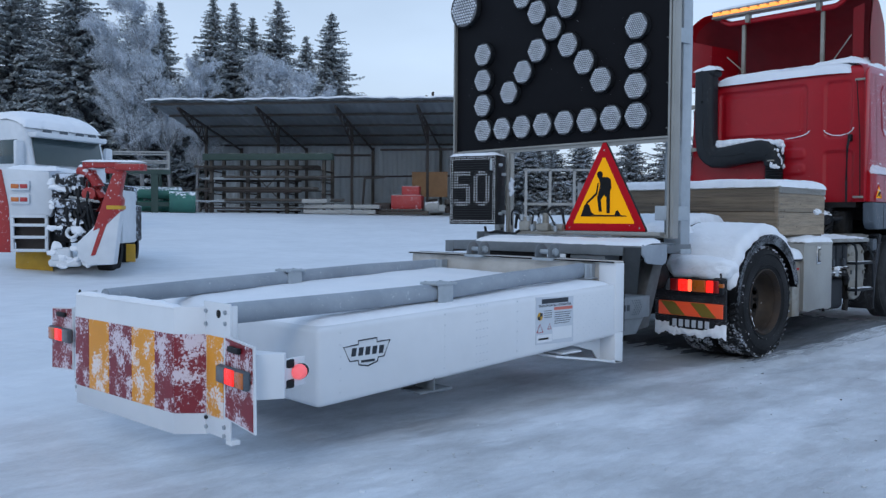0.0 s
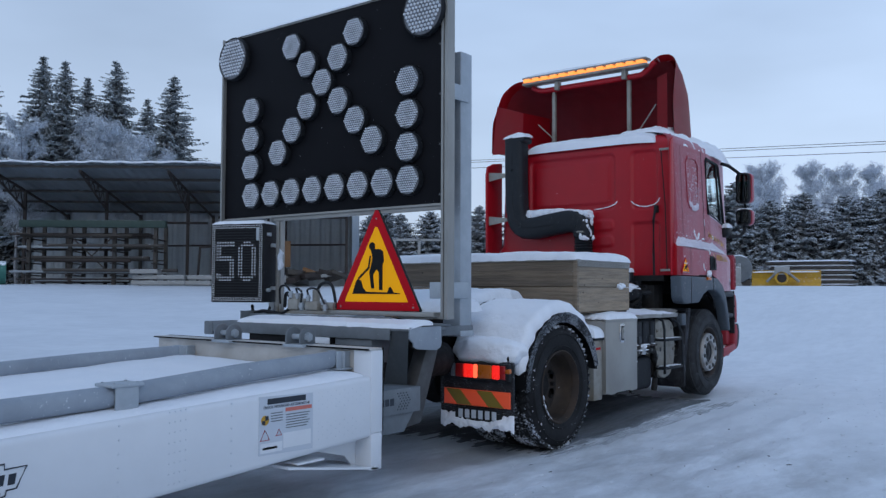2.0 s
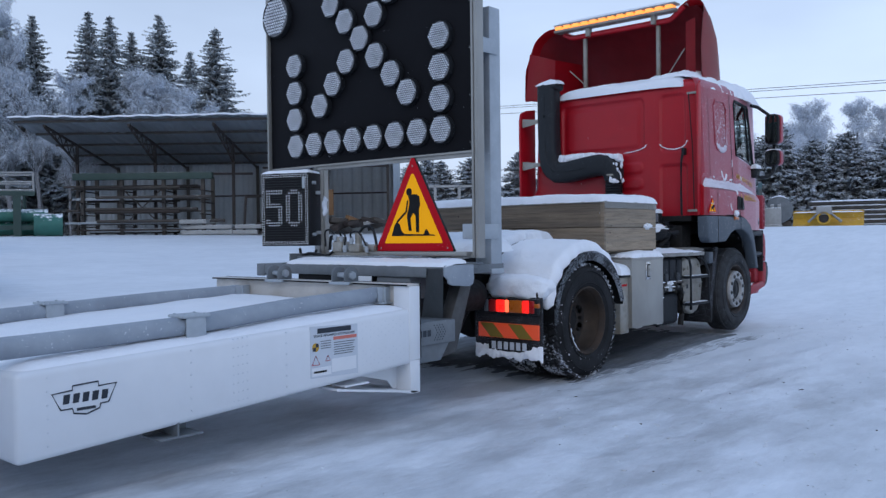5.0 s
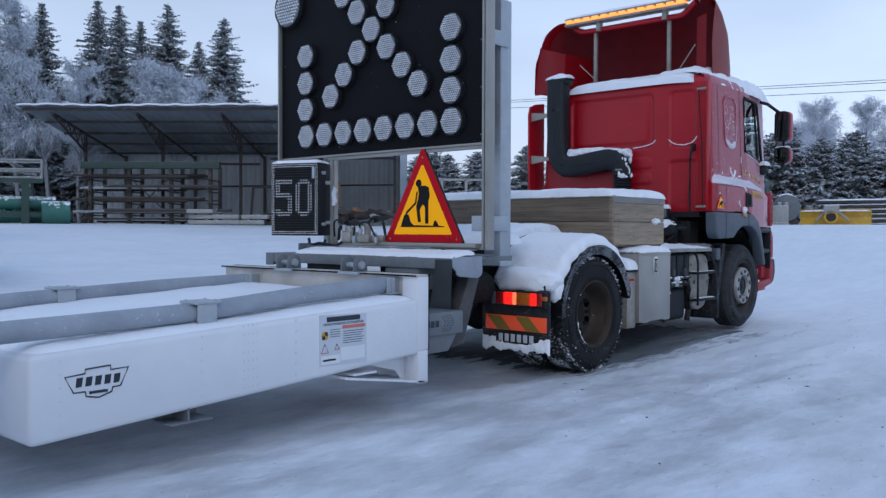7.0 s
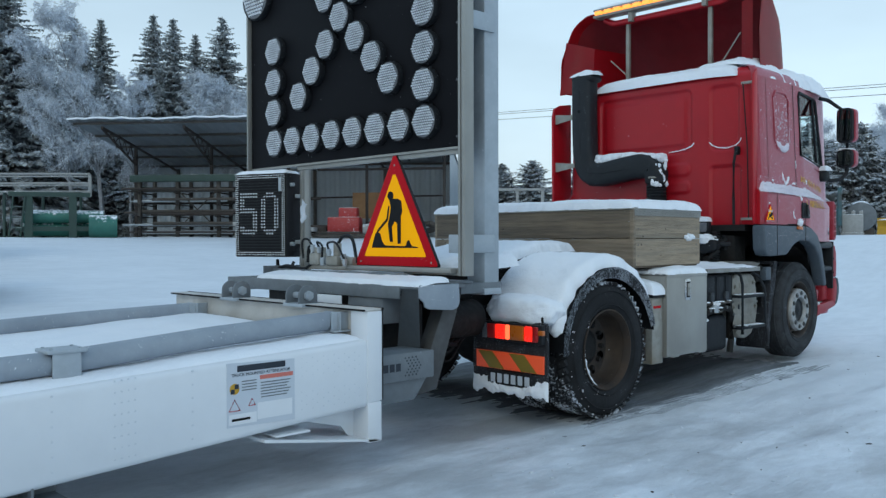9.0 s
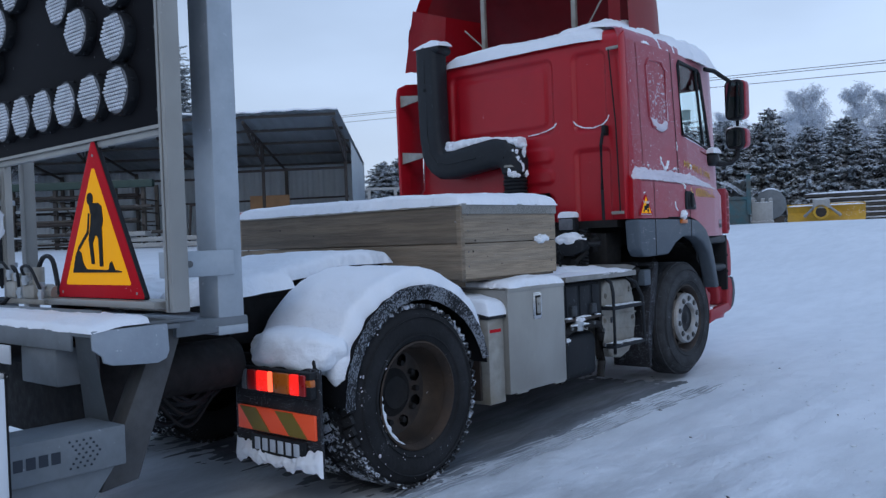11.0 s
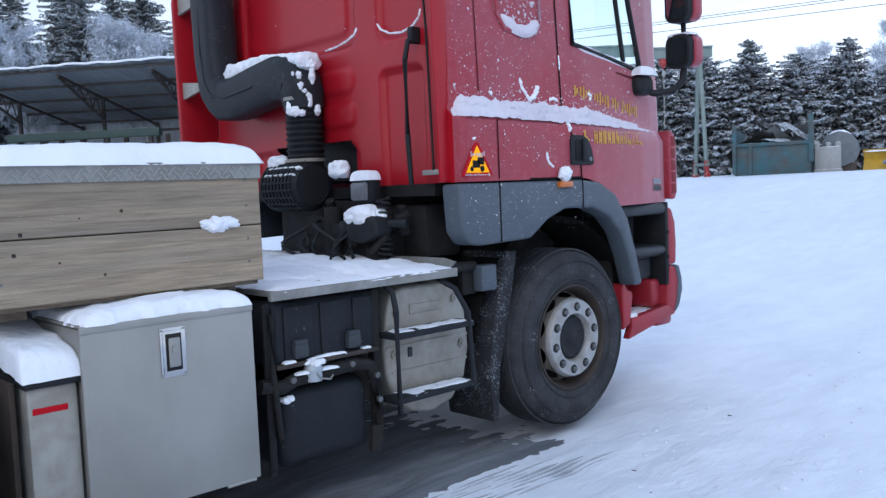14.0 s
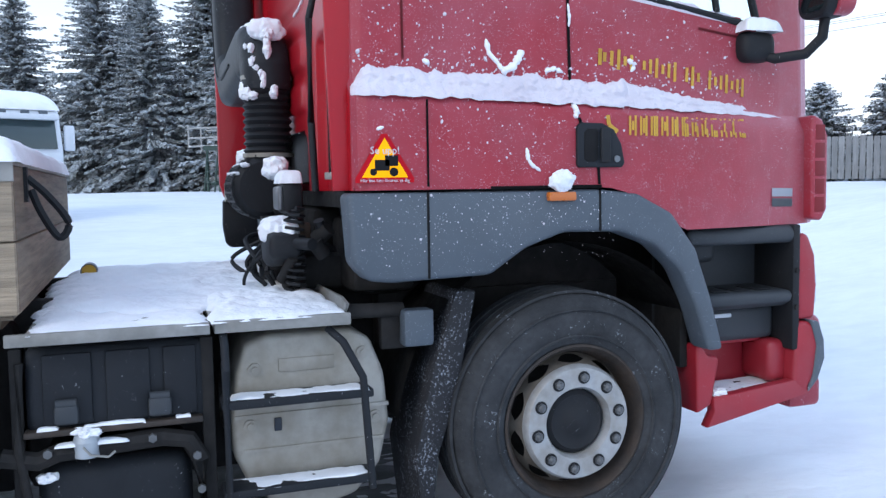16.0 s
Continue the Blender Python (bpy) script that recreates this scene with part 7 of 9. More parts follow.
def guard_snow(xa, xb, seed, label):
    """Thick snow lying round the top of a mudguard and sagging over its lip."""
    def fn(u, v):
        a = radians(16 + 150 * u + 9 * u * u * noise.noise(Vector((v * 5, seed, 0))))
        x = xa + (xb - xa) * v
        e = max(0.0, (1 - abs(2 * u - 1) ** 8) * (1 - max(0.0, 2 * v - 1) ** 14) * (1 - max(0.0, 1 - 2 * v) ** 14)) ** 0.5
        p = Vector((x * 3, math.cos(a) * 2.0 + seed, math.sin(a) * 2.0))
        k = 0.22 * noise.noise(p * 1.1) + 0.08 * noise.noise(p * 3.1) + 0.05 * noise.noise(p * 9)
        up = 0.45 + 0.55 * max(0.0, math.sin(a)) ** 0.7
        r = 0.568 + 0.100 * e * up * (1 + k)
        return (x - math.copysign(0.03, xb - xa) * v ** 4 * (0.8 + noise.noise(p * 3)), 0.26 + r * math.cos(a), 0.445 + r * math.sin(a))
    return part("snow_cover", G().grid(fn, 90, 34), "snow", truck, label, 180)


guard_snow(0.56, 1.292, 2, "deep snow over the rear mudguard")
guard_snow(-0.56, -1.262, 3, "deep snow over the far mudguard")
cap(truck, lambda u, v: (-0.50 + 1.02 * u, -0.28 + 1.10 * v, 1.0 + 0.12 * min(1.0, v * 1.7)), 0.085, "deep snow over the coupling plate", 50, 50, 4, 0.22, 0.02, 18)
cap(truck, flat(-0.55, 0.56, 0.78, 0.93, 0.965), 0.05, "snow along the foot of the crate", 40, 10, 44, 0.6)
cap(truck, flat(0.50, 0.80, -0.85, -0.2, 0.98, 0.05), 0.10, "snow on the chassis", 14, 20, 12, 0.4)
cap(truck, flat(-0.45, 0.5, -0.95, -0.35, 0.985), 0.10, "snow on the chassis", 24, 16, 13, 0.5)
cap(tb, flat(0.62, 1.175, 1.175, 1.805, 0.932), 0.055, "snow on the tool locker", 40, 44, 5, 0.4, 0.02, 9)
cap(nb, lambda u, v: (0.60 + 0.565 * u, 0.985 + 0.195 * v, 0.775 + 0.10 * (1 - u)), 0.085, "snow heaped on the narrow locker", 34, 18, 6, 0.22, 0.010, 14)
cap(truck, flat(-0.94, 1.112, 1.99, 2.508, 0.953), 0.014, "thin trodden snow on the deck", 60, 24, 7, 2.0, 0.02)
cap(truck, flat(-0.94, 1.098, 2.53, 2.955, 0.953), 0.04, "snow on the deck", 60, 24, 8, 0.9, 0.02)
cap(truck, flat(-0.94, 0.80, 1.97, 2.95, 0.952), 0.045, "snow lying over the back of the deck", 60, 40, 50, 0.7, 0.03, 6)
cap(sup, lambda u, v: (-0.62 + 1.765 * u, -1.50 + 0.26 * v, 0.938 + 0.02 * min(1, v * 2)), 0.034, "flat snow slab on the steel channel", 90, 20, 9, 0.30, 0.010, 30)
g = snow_cap(flat(0, 0.49, 0, 0.20, 0.64), 0.03, 18, 10, 10, 0.3)
loc("snow_cover", g, "snow", "snow on the case")
cap(att, lambda u, v: (xl + 0.015 + (xr - xl - 0.03) * u, -4.495 + 2.53 * v, tz(-4.49 + 2.5 * v, xl + (xr - xl) * u) - 0.03 * (max(0, 2 * u - 1) ** 30 + max(0, 1 - 2 * v) ** 30)), 0.034, "smooth snow on the attenuator", 70, 70, 11, 0.22, 0.002, 26)
cap(att, lambda u, v: (PL[1][0] + 1.02 * u, -5.26 + 0.08 * u + 0.05 * v - 0.002, 0.703), 0.022, "snow along the panel edge", 60, 5, 14, 0.4, 0.004)
cap(truck, lambda u, v: (-0.80 + 1.66 * u, 2.945 + 0.36 * v, 2.83 + 0.09 * v - 0.02 * max(0.0, 2 * u - 1) ** 4), 0.10, "smooth snow on the back of the cab roof", 60, 18, 15, 0.22, 0.006, 10)
cap(truck, lambda u, v: (0.35 + 0.69 * u, 3.10 + 1.70 * v, 2.965 - 0.16 * u ** 6 - 0.04 * v ** 3), 0.09, "snow along the cab roof edge", 24, 60, 16, 0.5, 0.015)
cap(truck, lambda u, v: spoil(0.15 + 0.83 * u, 0.22 + 0.56 * v), 0.04, "snow on the roof deflector", 30, 30, 17, 0.3, 0.004)
cap(truck, flat(-0.975, -0.685, 2.735, 2.955, 3.01, 0.02), 0.06, "snow on the intake duct", 20, 14, 18, 0.6, 0.012, 4)
for k, (x, z, rx, rz) in enumerate(((-0.66, 2.075, 0.075, 0.065), (-0.56, 2.085, 0.10, 0.060), (-0.43, 2.090, 0.11, 0.056), (-0.30, 2.092, 0.10, 0.050), (-0.18, 2.090, 0.10, 0.042), (-0.07, 2.084, 0.09, 0.034), (0.04, 2.068, 0.07, 0.036), (0.10, 2.055, 0.03, 0.05))):
    lump((x, 2.875, z), (rx, 0.078, rz), 60 + k, "snow bank in the bend of the intake duct", 0.85, 0.20)
cap(truck, flat(0.47, 0.64, 2.825, 2.915, 1.395), 0.045, "snow on the work lamp", 12, 10, 20, 0.3)
lump((0.60, 2.82, 1.215), (0.115, 0.075, 0.05), 5, "snow on the hoses", 0.8, 0.25)
lump((-0.14, 2.81, 1.515), (0.075, 0.055, 0.04), 7, "snow on the air filter", 0.85, 0.28)
for k in range(6):
    lump((-0.13 + 0.05 * k, 2.755, 1.476), (0.022, 0.018, 0.010), 90 + k, "snow lodged on the filter ribs", 0.9, 0.4)
    lump((-0.14 + 0.05 * k, 2.722, 1.44), (0.020, 0.014, 0.008), 97 + k, "snow lodged on the filter ribs", 0.9, 0.4)
lump((1.158, 3.73, 1.383), (0.024, 0.046, 0.036), 8, "snow on the marker lamp", 1.0, 0.4)
cap(truck, flat(1.02, 1.125, 2.57, 3.02, 0.70), 0.007, "thin snow on the ladder rung", 14, 50, 24, 2.2, 0.012, 5)
cap(truck, flat(1.02, 1.125, 2.57, 3.02, 0.41), 0.007, "thin snow on the ladder rung", 14, 50, 25, 2.2, 0.012, 5)
cap(truck, flat(0.80, 1.02, 4.52, 4.90, 0.507), 0.012, "thin snow on the boarding step", 16, 24, 26, 1.8, 0.015, 4)
lump((1.0, 4.525, 0.512), (0.03, 0.035, 0.016), 35, "clod of snow on the boarding step", 0.9, 0.4)
cap(truck, flat(0.96, 1.07, 4.60, 4.77, 1.97), 0.05, "snow on the mirror foot", 10, 12, 27, 0.4)
lump((0.945, -0.325, 0.722), (0.318, 0.152, 0.108), 3, "snow heaped over the tail lamp", 0.72, 0.13)


def flap_snow(u, v):
    """Snow caked over the foot of the mud flap, with a torn upper edge."""
    x = 0.585 + 0.685 * u
    top = 0.222 + 0.055 * (2 * u - 1) ** 2 + 0.040 * noise.noise(Vector((x * 9, 2, 0))) + 0.018 * noise.noise(Vector((x * 31, 2, 0)))
    low = 0.150 + 0.030 * noise.noise(Vector((x * 12, 7, 0))) + 0.012 * noise.noise(Vector((x * 40, 7, 0)))
    z = low + (top - low) * v
    b = 0.032 * max(0.0, math.sin(math.pi * min(1.0, 0.12 + 0.88 * v)) * (1 - (2 * u - 1) ** 10)) ** 0.6 * (1 + 0.5 * noise.noise(Vector((x * 10, z * 10, 5))) + 0.3 * noise.noise(Vector((x * 37, z * 37, 5))))
    return (x, -0.456 - b, z)


part("snow_cover", G().grid(flap_snow, 90, 18), "snow", truck, "torn snow caked on the mud flap", 180)
cap(brd, flat(-1.2, 1.15, YB - 0.01, YB + 0.04, 3.345), 0.012, "snow along the board", 80, 5, 30, 0.6, 0.003)


def flank_snow(ya, yb, z, h, bulge, seed, label, n=90):
    """Snow clinging along a ledge of the flank."""
    def fn(u, v):
        y = ya + (yb - ya) * u
        taper = min(1.0, u * 7, (1 - u) * 5) ** 0.6 if 0 < u < 1 else 0.0
        k = 0.75 + 0.35 * noise.noise(Vector((y * 5, seed, 0))) + 0.25 * noise.noise(Vector((y * 17, seed, 3)))
        zz = z(y) - h * 0.35 * taper + h * taper * max(0.25, k) * v
        b = bulge * taper * math.sin(math.pi * min(1, v * 0.9 + 0.1)) ** 0.7 * (0.8 + 0.3 * noise.noise(Vector((y * 9, v * 3, seed))))
        p = side_point(y, zz)
        return (p.x + b - 0.004, y, zz)
    return part("snow_ridge", G().grid(fn, n, 10), "thinsnow", truck, label, 180)




def ridge(u, v):
    y = 2.985 + 1.955 * u
    full = min(1.0, max(0.0, (y - 2.985) / 0.06)) ** 0.5 * (1.0 if y < 4.0 else max(0.0, (4.94 - y) / 0.94) ** 0.9)
    th = full * (0.100 + 0.022 * noise.noise(Vector((y * 4, 1, 0))) + 0.016 * noise.noise(Vector((y * 13, 5, 0))) + 0.009 * noise.noise(Vector((y * 37, 5, 0))) + 0.006 * noise.noise(Vector((y * 90, 5, 0))))
    z = 1.672 - 0.022 * (y - 3.0) + 0.006 * noise.noise(Vector((y * 9, 8, 2))) + th * v + 0.012 * noise.noise(Vector((y * 26, 2, 0))) * full * v + 0.014 * noise.noise(Vector((y * 20, 7, 0))) * full * (1 - v)
    b = (0.036 + 0.010 * noise.noise(Vector((y * 40, v * 9, 6)))) * full * math.sin(math.pi * (0.12 + 0.88 * v)) ** 0.6 * (0.85 + 0.35 * noise.noise(Vector((y * 8, v * 4, 3))))
    return (side_point(y, z).x + b - 0.004, y, z)


part("snow_ridge", G().grid(ridge, 320, 16), "thinsnow", truck, "ridge of snow clinging along the cab flank", 180)
flank_snow(3.36, 3.68, lambda y: 2.12 + 2.6 * (y - 3.52) ** 2, 0.10, 0.03, 6, "snow caught in the pressed panel", 30)


def clod(pts, r, label, seed):
    """An uneven streak of snow stuck to the flank through (y, z) places."""
    q, rr = [], []
    for (ya, za), (yb, zb) in zip(pts, pts[1:]):
        for k in range(6):
            f = k / 6
            q.append(side_point(ya + (yb - ya) * f, za + (zb - za) * f, 0.002))
            rr.append(r * (0.7 + 0.7 * noise.noise(Vector((len(q) * 0.7, seed, 0)))))
    rr[0] = rr[-1] = 0.002
    return part("snow_clod", G().tube(q, rr, 8), "snow", truck, label, 180)


CL = "clod of snow stuck to the cab flank"
clod([(3.475, 1.88), (3.485, 1.83), (3.515, 1.80), (3.54, 1.765)], 0.012, CL, 1)
clod([(3.53, 1.765), (3.58, 1.79), (3.605, 1.83), (3.61, 1.85)], 0.020, CL, 2)
clod([(3.60, 1.50), (3.605, 1.46), (3.62, 1.44), (3.66, 1.415)], 0.010, CL, 3)
clod([(3.79, 1.66), (3.80, 1.63), (3.79, 1.60)], 0.014, CL, 4)
clod([(3.80, 2.02), (3.805, 1.97), (3.80, 1.93)], 0.008, CL, 5)
clod([(3.24, 1.80), (3.27, 1.785)], 0.012, CL, 6)
clod([(3.70, 1.775), (3.74, 1.785), (3.78, 1.77)], 0.012, CL, 7)
clod([(4.05, 1.83), (4.08, 1.81), (4.06, 1.78)], 0.014, CL, 8)
clod([(3.06, 1.56), (3.09, 1.57)], 0.008, CL, 9)
flank_snow(3.94, 4.70, lambda y: 2.085 - (y - 3.9) * 0.10, 0.05, 0.012, 10, "snow along the lower window edge", 50)
flank_snow(3.02, 3.08, lambda y: 1.27, 0.09, 0.012, 11, "splat of snow on the grey wing", 10)

cap(truck, flat(1.11, 1.265, 4.82, 4.91, 2.198), 0.025, "snow on the lower mirror", 12, 10, 33, 0.4)
cap(truck, flat(-1.04, 0.62, 3.27, 3.39, 3.868), 0.028, "snow on the light bar", 60, 6, 34, 0.3, 0.004)


def flecks(n, seed, place, label, size=1.0):
    """Small clods of snow stuck to a side."""
    random.seed(seed)
    g = G()
    for k in range(n):
        p = place()
        if p is None:
            continue
        r = size * rnd(0.0018, 0.0042) * (2.2 if k % 19 == 0 else 1.0)
        bmesh.ops.create_icosphere(g.bm, subdivisions=1, radius=r, matrix=Matrix.Translation(p) @ Euler((rnd(-1, 1), 0, 0)).to_matrix().to_4x4() @ Matrix.Diagonal((0.5, rnd(0.5, 1.9), rnd(0.5, 1.9), 1)))
    return tagged(part("snow_fleck", g, "thinsnow", truck, "", 180), label, kind="stuff")


def on_flank():
    y, z = rnd(3.02, 4.85), 1.4 + 1.35 * random.random() ** 0.75
    k = noise.noise(Vector((y * 4, z * 4, 1)))
    if in_window(y, z, 0.03) or (y > 3.85 and random.random() < 0.35) or k < rnd(-0.7, 0.2):
        return None
    return side_point(y, z, 0.001)


def by_ridge():
    y = rnd(3.0, 4.5)
    return side_point(y, 1.765 - 0.036 * (y - 3.0) + 0.05 * abs(random.gauss(0, 0.8)), 0.001)


flecks(150, 77, lambda: side_point(rnd(3.37, 3.67), 2.16 + 0.42 * random.random() ** 1.3, 0.002), "ragged snow caught in the pressed panel", 1.7)
cap(truck, lambda u, v: spoil(0.12 + 0.80 * u, 0.755 + 0.105 * v), 0.03, "snow stuck to the shoulder of the deflector", 30, 10, 48, 1.0, 0.012, 3)
for k, (x, y, z, r, rz) in enumerate(((0.108, 2.799, 1.974, 0.018, 0.022), (0.114, 2.805, 1.916, 0.022, 0.026), (0.122, 2.819, 1.888, 0.020, 0.018), (0.131, 2.835, 1.865, 0.016, 0.018), (0.133, 2.845, 1.835, 0.018, 0.040),
                                      (0.048, 2.767, 1.80, 0.022, 0.040), (0.083, 2.78, 1.782, 0.034, 0.030), (0.112, 2.803, 1.772, 0.026, 0.018), (0.136, 2.887, 1.79, 0.024, 0.034), (0.137, 2.863, 1.973, 0.022, 0.05),
                                      (0.137, 2.865, 2.03, 0.03, 0.03), (0.082, 2.778, 1.984, 0.010, 0.014))):
    lump((x, y, z), (r * 0.8, r * 0.8, rz * 0.9), 30 + k, "ragged snow stuck to the intake elbow", 0.95, 0.34)
flecks(2000, 71, on_flank, "specks of blown snow on the red flank", 0.7)
flecks(220, 75, by_ridge, "crumbs of snow above the ridge", 0.95)
flecks(260, 72, lambda: Vector((1.149, rnd(2.99, 3.95), 1.08 + 0.27 * random.random() ** 0.7)), "specks of blown snow on the grey wing", 0.45)
for pts in (((0.10, 2.115), (0.20, 2.122), (0.30, 2.14), (0.37, 2.165), (0.40, 2.20)), ((0.56, 2.19), (0.59, 2.155), (0.66, 2.125), (0.75, 2.115), (0.84, 2.135), (0.885, 2.17), (0.90, 2.21))):
    q, rr = [], []
    for (xa, za), (xb, zb) in zip(pts, pts[1:]):
        for k in range(8):
            f = k / 8
            q.append((xa + (xb - xa) * f, 2.986, za + (zb - za) * f))
            rr.append(0.0065 * (0.9 + 0.8 * noise.noise(Vector((len(q) * 0.5, xa * 9, 0)))))
    rr[0] = rr[-1] = 0.002
    part("snow_clod", G().tube(q, rr, 8), "snow", truck, "snow caught in a pressing of the rear wall", 180)
flecks(16, 73, lambda: Vector((rnd(-0.7, 0.9), 2.985, rnd(1.5, 2.7))), "specks of snow on the rear wall")
lump((0.36, 2.85, 1.455), (0.06, 0.05, 0.045), 6, "snow caught on the pipes", 0.8, 0.26)
lump((cx1 + 0.006, 1.775, 1.232), (0.022, 0.075, 0.026), 9, "clod of snow caught on the plank joint", 0.9, 0.5, crt)
for ya, yb, sd in ((2.0, 2.06, 46), (2.13, 2.315, 47), (2.40, 2.45, 48)):
    cap(truck, flat(1.05, 1.08, ya, yb, 0.652), 0.012, "streak of snow on the battery ledge", 6, 16, sd, 1.2, 0.004)
cap(truck, flat(1.06, 1.095, 2.05, 2.26, 0.603), 0.008, "streak of snow on the tank frame", 6, 20, 49, 1.4, 0.004)
lump((1.05, 2.02, 0.50), (0.02, 0.03, 0.013), 16, "clod of snow on the tank", 0.9, 0.5)
lump((1.075, 2.139, 0.638), (0.038, 0.038, 0.014), 15, "snow on the drain valve", 0.9, 0.5)


def on_tyre():
    a, r = radians(rnd(130, 285)), rnd(0.30, 0.475)
    return Vector((1.268, 0.243 + r * math.cos(a), 0.420 + r * math.sin(a)))


flecks(60, 74, on_tyre, "crumbs of snow on the rear tyre")

# ---- the shed ----
SA = 39.7
SO = Vector((-27.1, 7.15, 1.34))
shed = thing("open_shed", "long open-fronted shed with a corrugated roof on rusty cantilever trusses", "shed", SO, SA)
SM = WORLD[shed]


def sp(name, g, material, label="", parent=None, base=None, smooth=38):
    b = base or shed
    bmesh.ops.transform(g.bm, matrix=WORLD[b], verts=g.bm.verts[:])
    return part(name, g, material, parent or b, label, smooth)


L, DEP, ZF, ZB = 13.7, 7.0, 4.27, 3.15


def roof_z(y):
    return ZF + (ZB - ZF) * y / DEP


g = G()
n = 160
g.grid(lambda u, v: (L * u, DEP * 1.02 * v - 0.1, roof_z(DEP * 1.02 * v) + 0.02 * math.sin(u * n * 1.5) + 0.05 * noise.noise(Vector((u * 6, 0, 0)))), n * 2, 2)
g.thick(0.01)
sp("roof_fringe", G().tube([(L * k / 40, -0.12, roof_z(-0.1) + 0.02 + 0.02 * math.sin(k * 2.3) + 0.05 * noise.noise(Vector((k / 40 * 6, 0, 0)))) for k in range(41)], 0.035, 6), "snow", "white frost along the roof edge")
sp("roof", g, "sheet", "grey corrugated roof sheets edged with frost", smooth=60)
sp("roof_snow", snow_cap(lambda u, v: (L * u, DEP * v - 0.12, roof_z(DEP * v) + 0.03 + 0.05 * noise.noise(Vector((u * 6, 0, 0)))), 0.07, 100, 12, 40, 0.2), "snow", "thin snow on the roof", smooth=180)
for k in range(5):
    y = 0.15 + k * 1.6
    sp("purlin", G().box((0.1, y - 0.025, roof_z(y) - 0.12), (L - 0.1, y + 0.025, roof_z(y) - 0.03)), "darksteel")
PX = [1.2, 4.3, 7.4, 10.5, 13.5]
for x in PX:
    pst = sp("post", G().box((x - 0.05, 2.78, 0), (x + 0.05, 2.88, roof_z(2.83) - 0.2)), "rustbeam", "rusty steel post")
    g = G()
    g.tube([(x, 0.15, roof_z(.15) - 0.22), (x, DEP - 0.2, roof_z(DEP - .2) - 0.22)], 0.05, 6).tube([(x, 0.15, roof_z(.15) - 0.26), (x, 2.83, roof_z(2.83) - 0.95)], 0.045, 6)
    for q in range(5):
        ya = 0.4 + q * 0.5
        g.tube([(x, ya, roof_z(ya) - 0.24), (x, ya + 0.25, roof_z(.15) - 0.26 - (ya + .1) * 0.40)], 0.02, 5).tube([(x, ya + 0.25, roof_z(.15) - 0.26 - (ya + .1) * 0.40), (x, ya + 0.5, roof_z(ya + .5) - 0.24)], 0.02, 5)
    sp("truss", g, "rustbeam", "", pst)
    sp("back_post", G().box((x - 0.06, DEP - 0.15, 0), (x + 0.06, DEP - 0.05, roof_z(DEP) - 0.1)), "darksteel")
g = G()
g.grid(lambda u, v: (-0.3 + (L + 0.3) * u, DEP + 0.025 * math.copysign(min(1, abs(math.sin(u * 200)) * 2), math.sin(u * 200)), -0.1 + (ZB + 0.12) * v), 420, 1)
sp("back_wall", g, "sheet", "grey corrugated back wall", smooth=60)
g = G()
g.grid(lambda u, v: (L, 3.0 + (DEP - 3.0) * u, (roof_z(3.0 + (DEP - 3) * u) - 0.2) * v), 8, 1)
sp("end_wall", g, "sheet")
sp("rail", G().tube([(2.5, 2.7, 2.42), (8.2, 2.7, 2.38)], 0.05, 6).tube([(8.6, 2.7, 2.6), (13.5, 2.7, 2.62)], 0.05, 6).tube([(4.0, 5.0, 1.6), (13.3, 5.0, 1.7)], 0.04, 6), "rustbeam")
# storage rack with pipes and sections
rack = thing("steel_rack", "rusty storage rack full of long pipes and steel sections", "rack", SM @ Vector((4.3, 1.5, 0.0)), SA)
for x in (-2.3, -0.8, 0.8, 2.3):
    up = sp("upright", G().box((x - 0.06, -0.1, 0), (x + 0.06, 0.05, 2.25)).box((x - 0.06, 1.2, 0), (x + 0.06, 1.32, 2.25)), "darksteel", base=rack)
    for z in (0.35, 0.8, 1.25, 1.7):
        sp("arm", G().box((x - 0.04, -0.35, z - 0.04), (x + 0.04, 1.3, z)), "rustbeam", "", up, base=rack)
sp("brace", G().tube([(-0.9, -0.1, 0.2), (0.9, -0.1, 1.9)], 0.025, 5).tube([(0.9, -0.1, 0.2), (-0.9, -0.1, 1.9)], 0.025, 5), "darksteel", base=rack)
sp("top_beam", G().box((-2.6, -0.25, 2.10), (2.7, 0.0, 2.36), 0.01), "dgreen", "mossy top beam", base=rack)
for k in range(46):
    z = random.choice((0.06, 0.36, 0.81, 1.26, 1.71)) + rnd(0.0, 0.12)
    x0 = rnd(-3.2, -1.6)
    y = rnd(-0.35, 1.0)
    r = rnd(0.025, 0.07)
    sp("stored_pipe", G().tube([(x0, y, z + r), (x0 + rnd(3.0, 5.0), y + rnd(-.1, .1), z + r)], r, 6), random.choice(("darksteel", "rustbeam", "darksteel", "sheet")), base=rack)
# pallets of slabs
pal = thing("pallet_stack", "snow-dusted pallets stacked with slabs in front of the shed", "pallets", SM @ Vector((7.4, 0.9, 0.0)), SA)
for k in range(7):
    x = (k % 3) * 0.95 - 0.9 + rnd(-.1, .1)
    z = (k // 3) * 0.2
    sp("slab", G().box((x - 0.48, -0.4, z), (x + 0.48, 0.4, z + 0.15), 0.02, m=Matrix.Rotation(rnd(-.1, .1), 4, 'Z')), "concrete", base=pal)
mach = thing("red_machine", "small red workshop machine beside a plywood sheet", "machine", SM @ Vector((9.9, 1.6, 0.0)), SA)
sp("body", G().box((-0.6, -0.3, 0.1), (0.6, 0.4, 0.75), 0.06).box((-0.2, -0.2, 0.7), (0.5, 0.3, 1.1), 0.05), "wred", base=mach)
